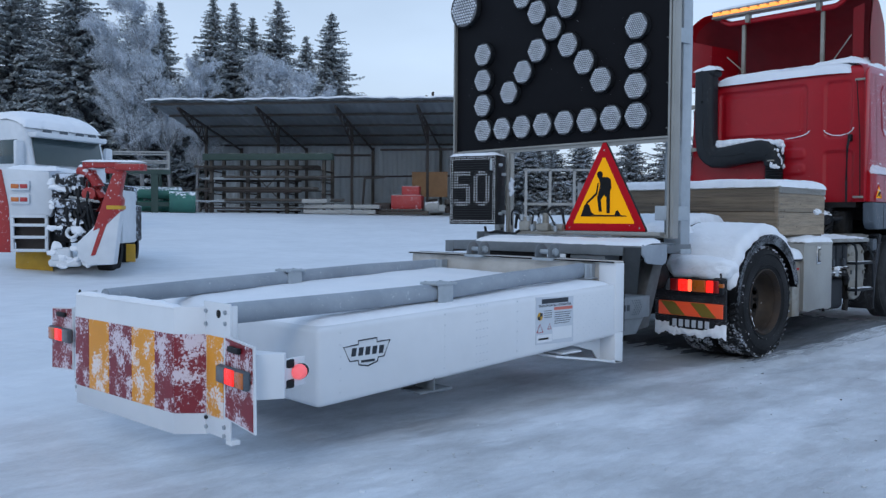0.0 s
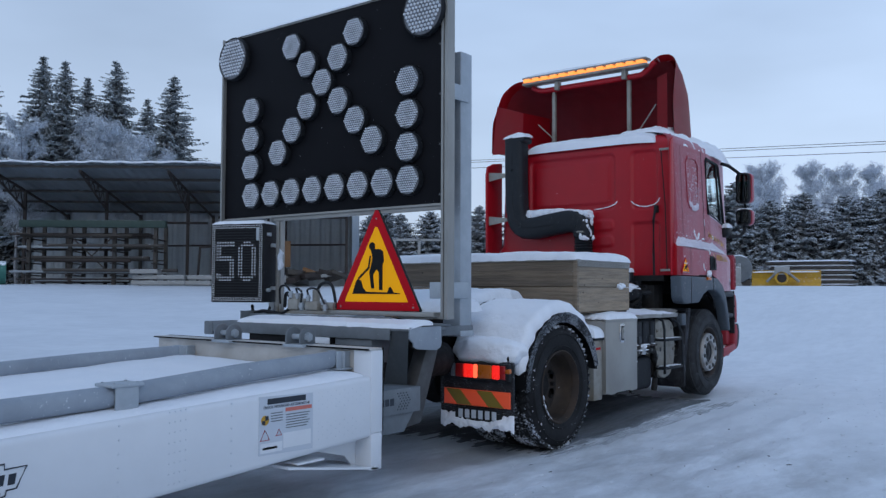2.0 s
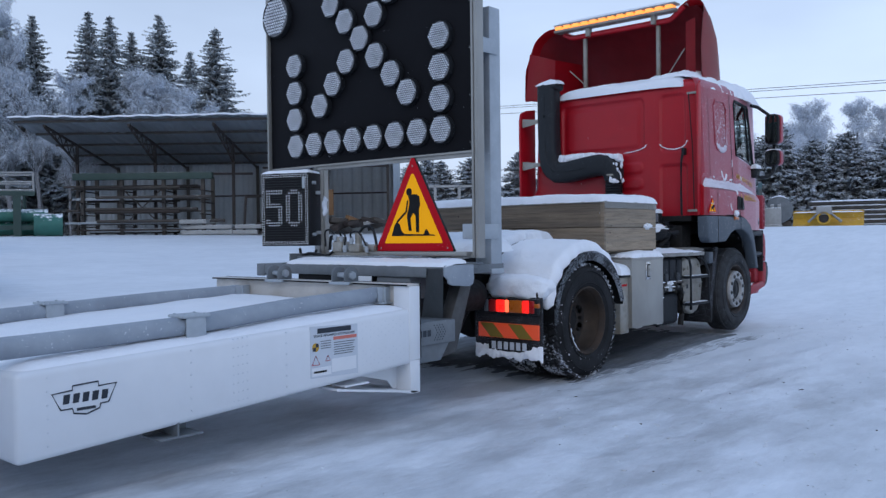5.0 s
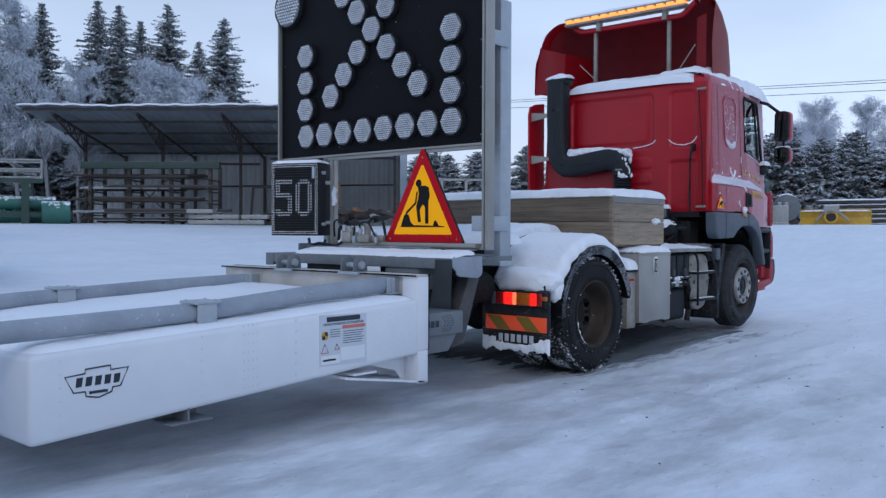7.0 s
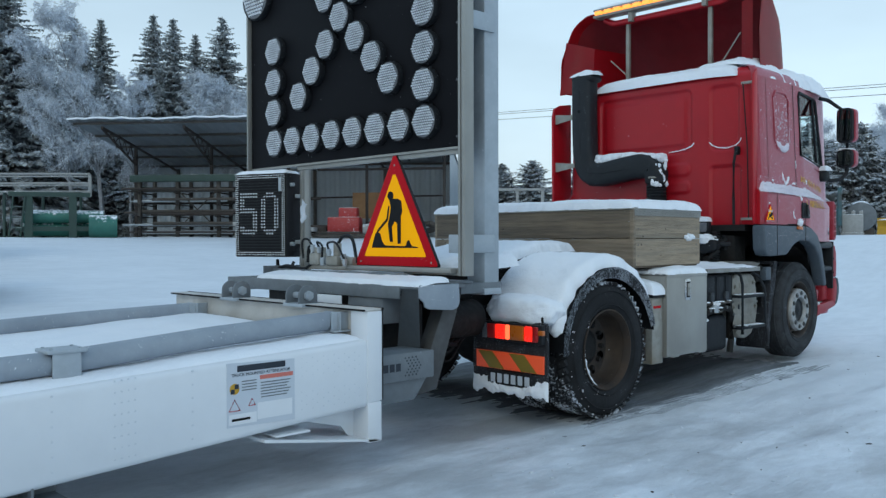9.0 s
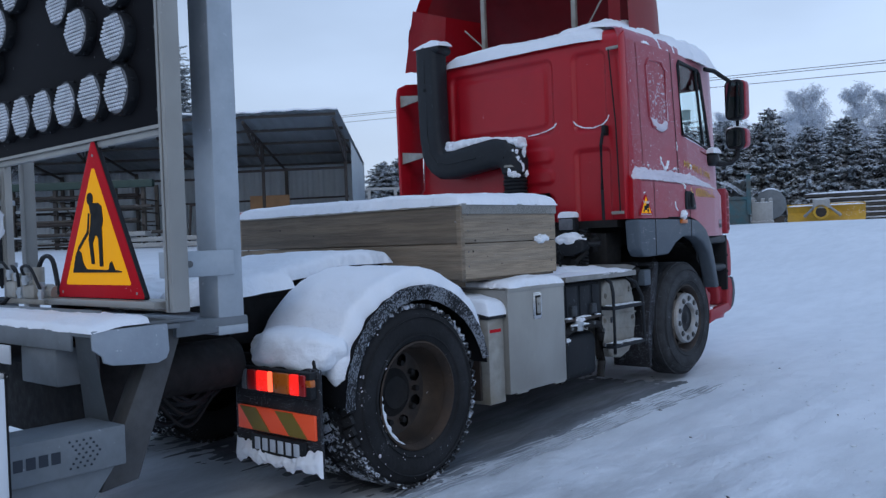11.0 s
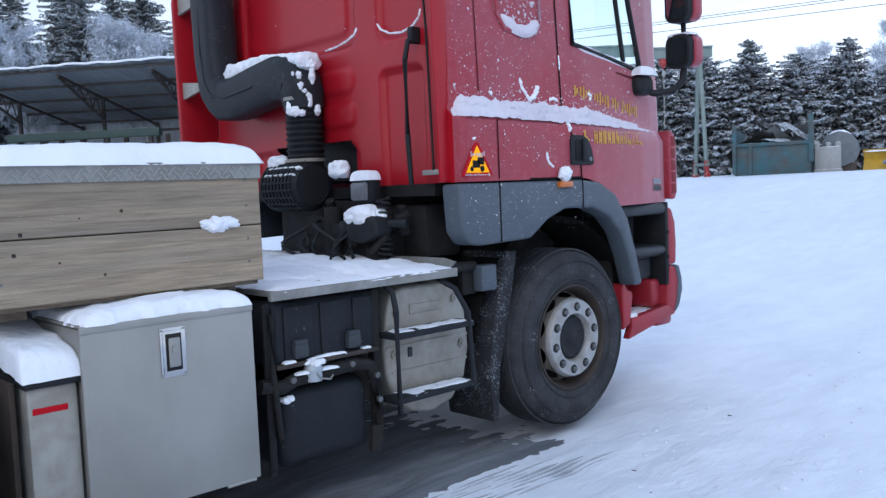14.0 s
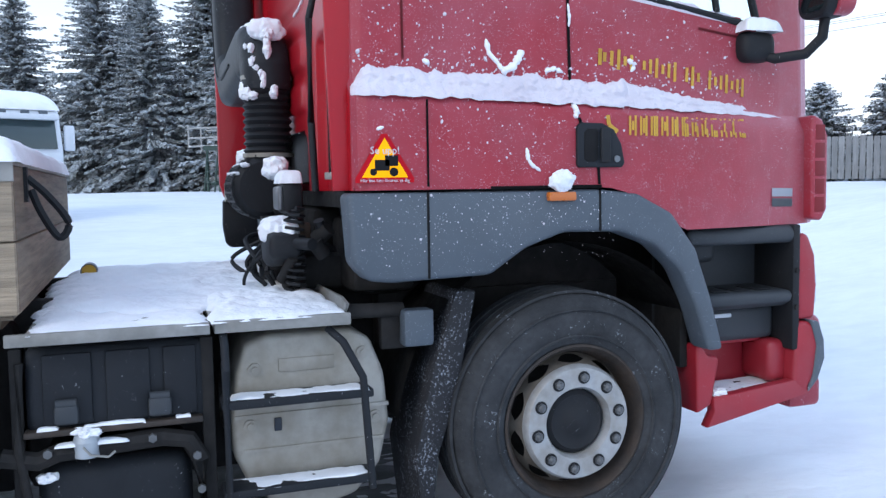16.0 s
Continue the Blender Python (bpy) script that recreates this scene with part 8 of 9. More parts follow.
sp("hood", G().box((-1.3, -0.2, 0.0), (-0.65, 0.4, 0.45), 0.05).tube([(-1.8, 0, 0), (-1.7, 0.0, 1.4), (-0.9, 0, 1.45)], 0.05, 8), "rustbeam", base=mach)
sp("drum", G().cyl((0.75, -0.1, 0.25), (1.25, -0.1, 0.3), 0.22, n=16), "concrete", base=mach)
sp("stored_board", G().box((-1.2, -0.7, 0), (0.9, -0.35, 0.12), 0.01).box((-0.9, -0.75, 0.13), (0.7, -0.4, 0.2), 0.01), "darksteel", base=mach)
ply = solid("plywood_sheet", G().box((-0.75, -0.03, 0.0), (0.75, 0.0, 1.05), 0.004, m=SM @ Matrix.Translation((10.4, 4.2, 0.75))), "ply", "warm brown plywood sheet leaning in the shed", "plywood", SM @ Vector((10.4, 4.2, 0.75)))
junk = thing("scrap_heap", "snow-dusted heap of timber and scrap under the shed", "scrap", SM @ Vector((12.2, 2.4, 0.0)), SA)
for k in range(16):
    m = Matrix.Translation((rnd(-1.6, 1.6), rnd(-0.6, 0.6), rnd(0.1, 0.5))) @ Euler((rnd(-.4, .4), rnd(-.3, .3), rnd(0, 3))).to_matrix().to_4x4()
    sp("scrap_piece", G().box((-rnd(.2, .7), -rnd(.08, .25), -rnd(.04, .15)), (rnd(.2, .7), rnd(.08, .25), rnd(.04, .15)), 0.02, m=m), random.choice(("darksteel", "concrete", "rustbeam", "ply")), base=junk)

# green pipes on a frame
gp = thing("pipe_rack", "dark green frame stacked with green plastic pipes", "pipe rack", (-25.4, 6.3, 1.30), 66)
for k, (y, z) in enumerate(((0, 0.32), (0.55, 0.32), (0.25, 0.78), (-0.25, 0.72), (0.75, 0.78))):
    t = sp("green_pipe", G().cyl((-1.2, y, z), (1.6 if k < 2 else 1.3, y, z), 0.25 if k < 2 else 0.2, n=24), "green", base=gp)
sp("tank", G().cyl((0.85, -0.45, 0.40), (1.75, -0.45, 0.40), 0.4, n=24), "green", "green drum", base=gp)
for x in (-1.0, 0.35):
    sp("frame_post", G().box((x - 0.12, -0.75, 0), (x + 0.12, -0.6, 1.45)), "dgreen", base=gp)
sp("frame_beam", G().box((-1.6, -0.78, 1.40), (0.9, -0.58, 1.55)).box((-1.4, -0.7, 0.25), (1.2, -0.62, 0.4)), "dgreen", base=gp)
sp("ladder", G().tube([(-1.6, -0.8, 0), (-1.45, -0.8, 1.4)], 0.03, 5).tube([(-1.25, -0.8, 0), (-1.1, -0.8, 1.4)], 0.03, 5)
   .tube([(-1.58, -0.8, 0.35), (-1.22, -0.8, 0.35)], 0.02, 5).tube([(-1.54, -0.8, 0.7), (-1.19, -0.8, 0.7)], 0.02, 5).tube([(-1.5, -0.8, 1.05), (-1.15, -0.8, 1.05)], 0.02, 5), "dgreen", base=gp)
cage = thing("frosted_cage", "frost-covered tubular cage above the pipe rack", "cage", (-25.8, 6.1, 2.8), 66)
for z in (0.0, 0.28, 0.6):
    sp("rail", G().tube([(-1.9, -0.6, z + 0.05), (1.2, -0.6, z + 0.12)], 0.035, 6).tube([(-1.7, 0.6, z + 0.05), (1.2, 0.6, z + 0.12)], 0.03, 6), "concrete", base=cage)
for x in (-1.9, 1.2):
    for y in (-0.6, 0.6):
        sp("cage_post", G().tube([(x, y, 0.0), (x, y, 0.75)], 0.033, 6), "concrete", base=cage)
for x in (-1.5, -0.3, 0.9):
    sp("cage_leg", G().tube([(x, 0.0, -1.5), (x, 0.0, 0.1)], 0.05, 6).tube([(x, -0.6, 0.06), (x, 0.6, 0.06)], 0.03, 6), "dgreen", base=cage)

# ---- wrecker, seen from behind ----
wr = thing("wrecker_truck", "red and white recovery truck crusted with snow", "truck", (-8.994, -1.357, 0.157), 52.3)
for sx, xc in ((-1, -1.72), (1, -0.30)):
    w = sp("wheel", G().lathe([(-0.28, 0.3), (-0.28, 0.46), (-0.24, 0.50), (-0.04, 0.50), (0.0, 0.46), (0.0, 0.3)], (xc, 1.0, 0.5), 32).cyl((xc - 0.2, 1.0, 0.5), (xc - 0.06, 1.0, 0.5), 0.3, n=24), "tyre", base=wr)
    sp("wheel", G().lathe([(-0.28, 0.3), (-0.28, 0.46), (-0.24, 0.50), (-0.04, 0.50), (0.0, 0.46), (0.0, 0.3)], (xc - 0.05, 2.4, 0.5), 32).cyl((xc - 0.25, 2.4, 0.5), (xc - 0.1, 2.4, 0.5), 0.3, n=24), "tyre", base=wr)
sp("mud_flap", G().box((-1.95, 0.35, 0.06), (-1.28, 0.38, 0.48), 0.01), "yellow", "yellow mud flap", base=wr)
sp("mud_flap", G().box((0.05, 0.35, 0.26), (0.22, 0.38, 0.60), 0.01), "yellow", "yellow mud flap", base=wr)
tp = sp("tail_panel", G().prism([(-2.06, 0.45), (-1.85, 0.45), (-1.85, 1.10), (-1.18, 1.10), (-1.10, 1.3), (-1.20, 1.92), (-2.06, 1.98)], 'y', -0.05, 0.10, 0.02), "wwhite", "white rear panel crusted with snow", base=wr)
sp("panel_edge", G().prism([(-2.10, 0.45), (-1.86, 0.45), (-1.90, 1.3), (-2.02, 1.95), (-2.12, 1.95)], 'y', -0.07, -0.045, 0.004), "wred", "", tp, base=wr)
for z in (1.66, 1.42):
    tl = sp("tail_lamp", G().box((-1.86, -0.11, z - 0.09), (-1.52, -0.04, z + 0.09), 0.02), "wwhite", "", tp, base=wr)
    sp("lens", G().box((-1.84, -0.125, z - 0.05), (-1.70, -0.10, z + 0.03), 0.02), "amber", "", tl, base=wr)
    sp("lens", G().box((-1.68, -0.125, z - 0.05), (-1.55, -0.10, z + 0.03), 0.02), "reddim", "", tl, base=wr)
lad_ = sp("step_frame", G().box((-1.86, -0.10, 0.46), (-1.80, -0.04, 1.12), 0.01), "wwhite", base=wr)
sp("step_frame", G().box((-1.26, -0.10, 0.46), (-1.20, -0.04, 1.12), 0.01), "wwhite", base=wr)
for z in (0.46, 0.70, 0.92, 1.08):
    sp("rung", G().box((-1.84, -0.12, z), (-1.22, -0.03, z + 0.055), 0.012), "wwhite", "", lad_, base=wr)
sp("recess", G().box((-1.82, 0.05, 0.48), (-1.22, 0.30, 1.10)), "rustbeam", base=wr)
sp("body", G().box((-2.05, 0.12, 0.62), (-0.12, 2.2, 1.35), 0.04).box((-1.1, 0.1, 1.3), (-0.3, 2.6, 1.75), 0.06), "wdark", "dark body of the recovery gear", base=wr)
sp("side_box", G().box((-0.10, 0.0, 0.62), (0.10, 0.9, 1.60), 0.03), "wwhite", base=wr)
sp("winch_gear", G().box((-1.05, -0.22, 0.75), (-0.72, 0.15, 1.9), 0.05).box((-0.70, -0.15, 0.6), (-0.30, 0.15, 1.25), 0.05).cyl((-1.0, -0.25, 1.35), (-0.4, -0.25, 1.30), 0.10, n=14).cyl((-0.98, -0.2, 1.75), (-0.5, -0.2, 1.75), 0.13, n=16), "wdark", "dark winch and hydraulic gear", base=wr)
for x, z, r in ((-0.88, 1.55, 0.13), (-0.58, 1.18, 0.12), (-0.72, 0.82, 0.12)):
    g = G().lathe([(-0.03, r * 0.62), (-0.03, r), (0.03, r), (0.03, r * 0.62), (-0.03, r * 0.62)], n=22)
    bmesh.ops.transform(g.bm, matrix=pose(x, -0.27, z, 0, 12, 80), verts=g.bm.verts[:])
    sp("tow_ring", g, "black" if z > 1.0 else "wwhite", base=wr)
for k in range(5):
    x = rnd(-1.1, -0.3)
    sp("hydraulic_hose", G().hose([(x, -0.2, rnd(1.5, 1.9)), (x + rnd(-.15, .15), -0.34, rnd(1.1, 1.4)), (x + rnd(-.15, .15), -0.2, rnd(0.6, 0.9))], 0.03, 6), random.choice(("black", "black", "wwhite")), base=wr)
g = G()
for k in range(14):
    g.cyl((-0.75 + k * 0.037, -0.33, 1.46 - 0.006 * k + 0.015 * (k % 2)), (-0.71 + k * 0.037, -0.33, 1.45 - 0.006 * k - 0.01 * (k % 2)), 0.022, n=6)
sp("chain", g, "concrete", "frosted chain", base=wr)
sp("curved_jaw", G().tube([(-0.62, -0.15, 1.95), (-0.40, -0.2, 1.88), (-0.28, -0.2, 1.66), (-0.36, -0.2, 1.45)], 0.11, 10).cyl((-0.42, -0.32, 1.52), (-0.42, -0.05, 1.52), 0.12, n=18), "wred", "red curved jaw of the lift", base=wr)
sp("curved_jaw", G().tube([(-0.55, -0.1, 1.72), (-0.34, -0.15, 1.62), (-0.22, -0.15, 1.45), (-0.25, -0.15, 1.2)], 0.09, 10), "wred", base=wr)
arm_ = sp("lifting_arm", G().prism([(-0.32, 0.85), (-0.12, 1.46), (0.06, 1.95), (0.14, 2.02), (0.22, 1.92), (0.14, 1.5), (0.19, 1.42), (0.16, 1.2), (-0.1, 0.95)], 'y', -0.42, -0.18, 0.02), "wred", "red lifting arm", base=wr)
sp("arm_shoe", G().prism([(-0.62, 0.62), (-0.34, 0.90), (-0.10, 1.18), (0.17, 1.22), (0.12, 0.9), (0.04, 0.25), (-0.40, 0.23), (-0.58, 0.36)], 'y', -0.40, -0.14, 0.03), "wwhite", "snow-covered foot of the arm", arm_, base=wr)
sp("shoe_edge", G().prism([(-0.36, 0.40), (-0.28, 0.42), (0.0, 1.20), (-0.10, 1.20)], 'y', -0.412, -0.39, 0.003), "wred", "", arm_, base=wr)
sp("amber_band", G().box((-0.08, -0.43, 1.24), (0.19, -0.15, 1.31), 0.01), "yellow", "", arm_, base=wr)
bm_ = sp("cross_boom", G().box((-0.48, -0.46, 1.98), (0.14, -0.24, 2.10), 0.02).box((0.08, -0.50, 1.94), (0.60, -0.26, 2.06), 0.02).box((-0.1, -0.44, 1.88), (0.2, -0.2, 2.0), 0.03), "wred", "red cross boom", base=wr)
sp("boom_snow", snow_cap(flat(-0.48, 0.60, -0.49, -0.25, 2.085), 0.04, 30, 8, 53, 0.5), "snow", "", bm_, base=wr)
for k in range(38):
    x, z, r = rnd(-1.15, -0.42), 0.20 + 1.75 * random.random() ** 1.5, rnd(0.035, 0.085)
    g = G()
    bmesh.ops.create_icosphere(g.bm, subdivisions=3, radius=r, matrix=Matrix.Translation((x, -0.24 - 0.05 * random.random(), z)) @ Matrix.Diagonal((rnd(0.9, 1.9), 0.6, rnd(0.5, 1.0), 1)))
    for v in g.bm.verts:
        v.co += Vector((noise.noise(v.co * 11), 0.4 * noise.noise(v.co * 11 + Vector((3, 0, 0))), noise.noise(v.co * 11 + Vector((0, 5, 0))))) * r * 0.7
    sp("snow_lump", g, "snow", base=wr, smooth=180)
for k in range(4):                                   # hooks and shackles hanging in the gear
    x, z = rnd(-1.05, -0.45), rnd(0.55, 1.7)
    sp("shackle", G().tube([(x + 0.07 * math.cos(a * 0.7), -0.30, z + 0.10 * math.sin(a * 0.7)) for a in range(8)], 0.022, 6), random.choice(("black", "wdark", "concrete")), base=wr)
sp("tail_bar", G().box((-1.15, -0.28, 0.20), (-0.60, -0.10, 0.34), 0.05, 3).box((-1.10, -0.30, 0.30), (-0.75, -0.12, 0.55), 0.05, 3), "wwhite", "snow-caked tow bar", base=wr)
sp("deck_snow", snow_cap(flat(-2.05, -1.1, 0.10, 1.6, 1.95), 0.10, 30, 30, 51, 0.5), "snow", "snow heaped on the recovery gear", base=wr)

# ---- white truck facing the yard ----
wt = thing("white_truck", "white truck with a dark windscreen, thick snow on its roof", "truck", (-15.12, 0.0, rise(-15.12, 0.0) - 0.05), 111)
sp("cab", G().prism([(-0.1, 0.7), (-0.12, 1.7), (0.10, 2.62), (0.30, 2.84), (0.7, 2.94), (2.0, 2.94), (2.0, 0.7)], 'x', -1.2, 1.2, 0.10, 3), "wwhite", "white cab", base=wt)
sp("windscreen", G().prism([(-0.13, 1.78), (-0.15, 1.78), (0.03, 2.48), (0.05, 2.48)], 'x', -1.05, 1.05, 0.003), "dglass", "dark windscreen", base=wt)
sp("visor", G().box((-1.1, -0.22, 2.45), (1.1, 0.1, 2.58), 0.03), "wwhite", base=wt)
for x in (-0.6, -0.1, 0.4, 0.8):
    sp("roof_lamp", G().box((x - 0.09, -0.06, 2.56), (x + 0.09, 0.08, 2.68), 0.03), "grey", base=wt)
sp("grille", G().box((-0.8, -0.15, 0.75), (0.8, -0.09, 1.55), 0.02), "grey", base=wt)
for sx in (-1, 1):
    sp("mirror", G().box((sx * 1.38 - 0.12, 0.0, 1.75), (sx * 1.38 + 0.12, 0.12, 2.35), 0.04), "wwhite", base=wt)
    sp("headlamp", G().box((sx * 0.9 - 0.2, -0.22, 0.7), (sx * 0.9 + 0.2, -0.1, 0.95), 0.04), "lens", base=wt)
    sp("side_window", G().box((sx * 1.2 - 0.01, 0.35, 1.8), (sx * 1.2 + 0.01, 1.1, 2.4), 0.005), "dglass", base=wt)
    sp("wheel", G().cyl((sx * 0.95 - 0.15, 0.9, 0.5), (sx * 0.95 + 0.15, 0.9, 0.5), 0.5, n=24), "tyre", base=wt)
sp("bumper", G().box((-1.2, -0.25, 0.35), (1.2, 0.2, 0.75), 0.06), "wwhite", base=wt)
sp("roof_snow", snow_cap(lambda u, v: (-1.2 + 2.4 * u, 0.12 + 1.9 * v, 2.70 + 0.23 * min(1.0, v * 3.2) ** 0.6), 0.26, 40, 40, 61, 0.12, 0.02, 4), "snow", "thick rounded snow", base=wt)

# ---- far end of the yard ----


def gz(x, y):
    return rise(x, y) - 0.03


skip = thing("waste_skip", "rusty blue steel skip filled with snowy scrap sheets", "skip", (-5.75, 20.5, gz(-5.75, 20.5)), 22)
for lo, hi in (((-1.0, -0.8, 0.05), (1.0, -0.74, 0.78)), ((-1.0, 1.7, 0.05), (1.0, 1.76, 0.78)), ((0.95, -0.8, 0.05), (1.0, 1.76, 1.35)), ((-1.0, -0.8, 0.05), (-0.95, 1.76, 1.20)), ((-1.0, -0.8, 0.0), (1.0, 1.76, 0.08))):
    sp("skip_wall", G().box(lo, hi, 0.01), "bluerust", base=skip)
sp("skip_rib", G().box((-1.06, -0.85, 0.75), (1.06, -0.72, 0.84), 0.01).box((-0.62, -0.84, 0.05), (-0.54, -0.79, 0.8)).box((-1.05, -0.86, 0.05), (-0.95, -0.76, 1.35), 0.01).box((0.92, -0.86, 0.3), (1.05, -0.76, 1.5), 0.01), "bluerust", base=skip)
for k in range(14):
    m = Matrix.Translation((rnd(-.7, .7), rnd(-0.4, 1.2), rnd(0.75, 1.15))) @ Euler((rnd(-.7, .7), rnd(-.6, .6), rnd(0, 3))).to_matrix().to_4x4()
    a, b, c = rnd(.45, .75), rnd(.2, .38), rnd(-.16, .16)
    g = G().grid(lambda u, v: tuple(m @ Vector((a * (2 * u - 1), b * (2 * v - 1), c * (2 * u - 1) ** 2 + 0.06 * noise.noise(Vector((u * 3 + k, v * 3, 0)))))), 10, 6)
    g.thick(0.03)
    sp("scrap_sheet", g, random.choice(("concrete", "concrete", "concrete", "darksteel")), base=skip)
tank = thing("round_tank", "grey round tank lying on its side, snow on top", "tank", (-4.75, 21.9, gz(-4.75, 21.9)), 20)
sp("shell", G().lathe([(-0.9, 0), (-0.9, 0.3), (-0.85, 0.58), (-0.8, 0.6), (0.8, 0.6), (0.85, 0.58), (0.9, 0)], n=32), "steel", base=tank).matrix_basis = pose(0, 0.4, 0.78, 0, 0, 90)
for y in (-0.3, 0.9):
    sp("cradle", G().box((-0.5, y, 0), (0.5, y + 0.2, 0.3)), "darksteel", base=tank)
sp("tank_snow", snow_cap(lambda u, v: (0.5 * math.sin((u - .5) * 2), -0.45 + 1.7 * v, 0.78 + 0.6 * math.cos((u - .5) * 1.9)), 0.06, 14, 20, 63, 0.4), "snow", base=tank)
ibc = thing("grit_bin", "pale square container standing beside the tank", "container", (-4.6, 20.85, gz(-4.6, 20.85)), 20)
sp("body", G().box((-0.33, -0.3, 0.05), (0.33, 0.3, 0.72), 0.04).box((-0.36, -0.33, 0.0), (0.36, 0.33, 0.10), 0.02), "concrete", base=ibc)
for x in (-0.28, 0.02, 0.26):
    sp("lug", G().box((x - 0.06, -0.2, 0.70), (x + 0.06, 0.2, 0.84), 0.02), "concrete", base=ibc)
plo = thing("snow_plough", "yellow snow plough with a snowy A-frame hitch", "plough", (-4.35, 24.75, gz(-4.35, 24.75)), 12)
sp("blade", G().prism([(0.0, 0.0), (0.25, 0.12), (0.35, 0.4), (0.22, 0.68), (0.05, 0.75), (0.25, 0.4), (0.1, 0.15)], 'x', -1.1, 1.7, 0.01), "yellow", "yellow blade", base=plo)
sp("hitch", G().tube([(-0.45, -0.1, 0.25), (0.2, -0.5, 0.85), (0.85, -0.1, 0.25)], 0.06, 8).box((-0.1, -0.6, 0.55), (0.5, -0.3, 0.9), 0.04), "concrete", base=plo)
sp("hub", G().cyl((0.2, -0.55, 0.4), (0.2, -0.3, 0.4), 0.26, n=22), "rustbeam", base=plo)
sp("ring", G().lathe([(-0.03, 0.2), (-0.03, 0.28), (0.03, 0.28), (0.03, 0.2)], n=22), "yellow", base=plo).matrix_basis = pose(0.2, -0.57, 0.4, 0, 0, 90)
sp("blade_snow", snow_cap(flat(-1.1, 1.7, 0.02, 0.3, 0.66), 0.06, 30, 8, 64, 0.5), "snow", base=plo)
tim = thing("timber_stack", "stack of planks under layers of snow", "timber", (-4.1, 27.4, gz(-4.1, 27.4)), 10)
for k in range(6):
    sp("plank_layer", G().box((-1.3 + rnd(-.15, .15), -0.5, k * 0.17), (1.6 + rnd(-.2, .2), 0.5, k * 0.17 + 0.1), 0.01), "darksteel", base=tim)
    sp("snow_layer", snow_cap(flat(-1.35, 1.65, -0.55, 0.5, k * 0.17 + 0.1), 0.06, 24, 8, 70 + k, 0.4), "snow", base=tim)
heap = thing("covered_stack", "low dark trailer load heaped with snow", "stack", (-9.75, 19.06, gz(-9.75, 19.06)), 38)
sp("bed", G().box((-1.2, -0.55, 0.22), (1.25, 0.55, 0.36), 0.03).box((-1.1, -0.45, 0.0), (-0.5, 0.45, 0.24), 0.05).box((0.55, -0.45, 0.0), (1.1, 0.45, 0.24), 0.08, 3), "darksteel", base=heap)
sp("bed_snow", snow_cap(lambda u, v: (-1.25 + 2.55 * u, -0.6 + 1.2 * v, 0.35), 0.24, 40, 24, 80, 0.7, 0.05, 3), "snow", base=heap)
sp("load", G().box((0.35, -0.3, 0.5), (0.95, 0.3, 0.74), 0.05, 2).box((-0.7, -0.35, 0.48), (-0.1, 0.3, 0.66), 0.05, 2), "darksteel", base=heap)
sp("load_snow", snow_cap(flat(0.3, 1.0, -0.35, 0.35, 0.73), 0.10, 20, 14, 81, 0.7, 0.03, 3), "snow", base=heap)
sp("load_snow", snow_cap(flat(-0.8, 0.0, -0.4, 0.35, 0.65), 0.10, 20, 14, 82, 0.7, 0.03, 3), "snow", base=heap)
gan = thing("gantry_hoist", "grey-green gantry with a red hoist trolley over the yard", "gantry", (-8.6, 19.1, gz(-8.6, 19.1)), 49)
sp("beam", G().box((-1.9, -0.09, 3.08), (1.85, 0.09, 3.34), 0.01).box((-1.9, -0.13, 3.32), (1.85, 0.13, 3.36)), "gantry", base=gan)
for x in (-1.72, 1.53):
    lg = sp("leg", G().tube([(x, -0.45, 0), (x, -0.05, 3.1)], 0.055, 8).tube([(x, 0.45, 0), (x, 0.05, 3.1)], 0.055, 8).box((x - 0.05, -0.5, 0.3), (x + 0.05, 0.5, 0.38)), "gantry", base=gan)
    for y in (-0.58, 0.34):
        sp("foot", G().box((x - 0.07, y + 0.05, 0), (x + 0.07, y + 0.21, 0.10), 0.02).tube([(x, y + 0.125, 0.05), (x, (y + 0.125) * 0.885, 0.42)], 0.062, 8), "wred", "red painted foot", lg, base=gan)
hst = sp("hoist", G().box((0.50, -0.08, 2.92), (0.70, 0.08, 3.08), 0.02).prism([(0.52, 2.94), (0.68, 2.94), (0.60, 2.82)], 'y', -0.05, 0.05, 0.01), "wred", "small red hoist trolley", base=gan)
sp("hoist_chain", G().tube([(0.60, 0, 2.84), (0.605, 0, 2.3), (0.60, 0, 1.35)], 0.016, 6).box((0.565, -0.03, 2.62), (0.64, 0.03, 2.78), 0.02), "concrete", "frosted grey chain and hook block", hst, base=gan)
fen = thing("board_fence", "silver-grey upright board fence at the yard's edge", "fence", (-16.6, 24.2, gz(-16.6, 24.2)), 43)
for k in range(26):
    sp("board", G().box((-2.4 + k * 0.2, 0, 0.1), (-2.4 + k * 0.2 + 0.17, 0.03, 1.45 + rnd(-.03, .03)), 0.004, 1), "greywood", base=fen)
sp("rail", G().box((-2.5, 0.03, 0.4), (2.9, 0.09, 0.5)).box((-2.5, 0.03, 1.2), (2.9, 0.09, 1.3)), "greywood", base=fen)
pallet2 = thing("rail_rack", "grey rail rack with snowy goods near the hedge", "rack", (-15.6, 18.2, gz(-15.6, 18.2)), 42)
for x in (-1.4, -0.5, 0.4, 1.3):
    sp("rack_post", G().box((x - 0.05, -0.05, 0), (x + 0.05, 0.05, 1.75)), "concrete", base=pallet2)
sp("rack_rail", G().box((-1.5, -0.05, 1.68), (1.4, 0.05, 1.76)), "concrete", base=pallet2)
sp("rack_rail", G().box((-1.5, 0.3, 0.4), (1.4, 0.4, 0.5)), "concrete", base=pallet2)

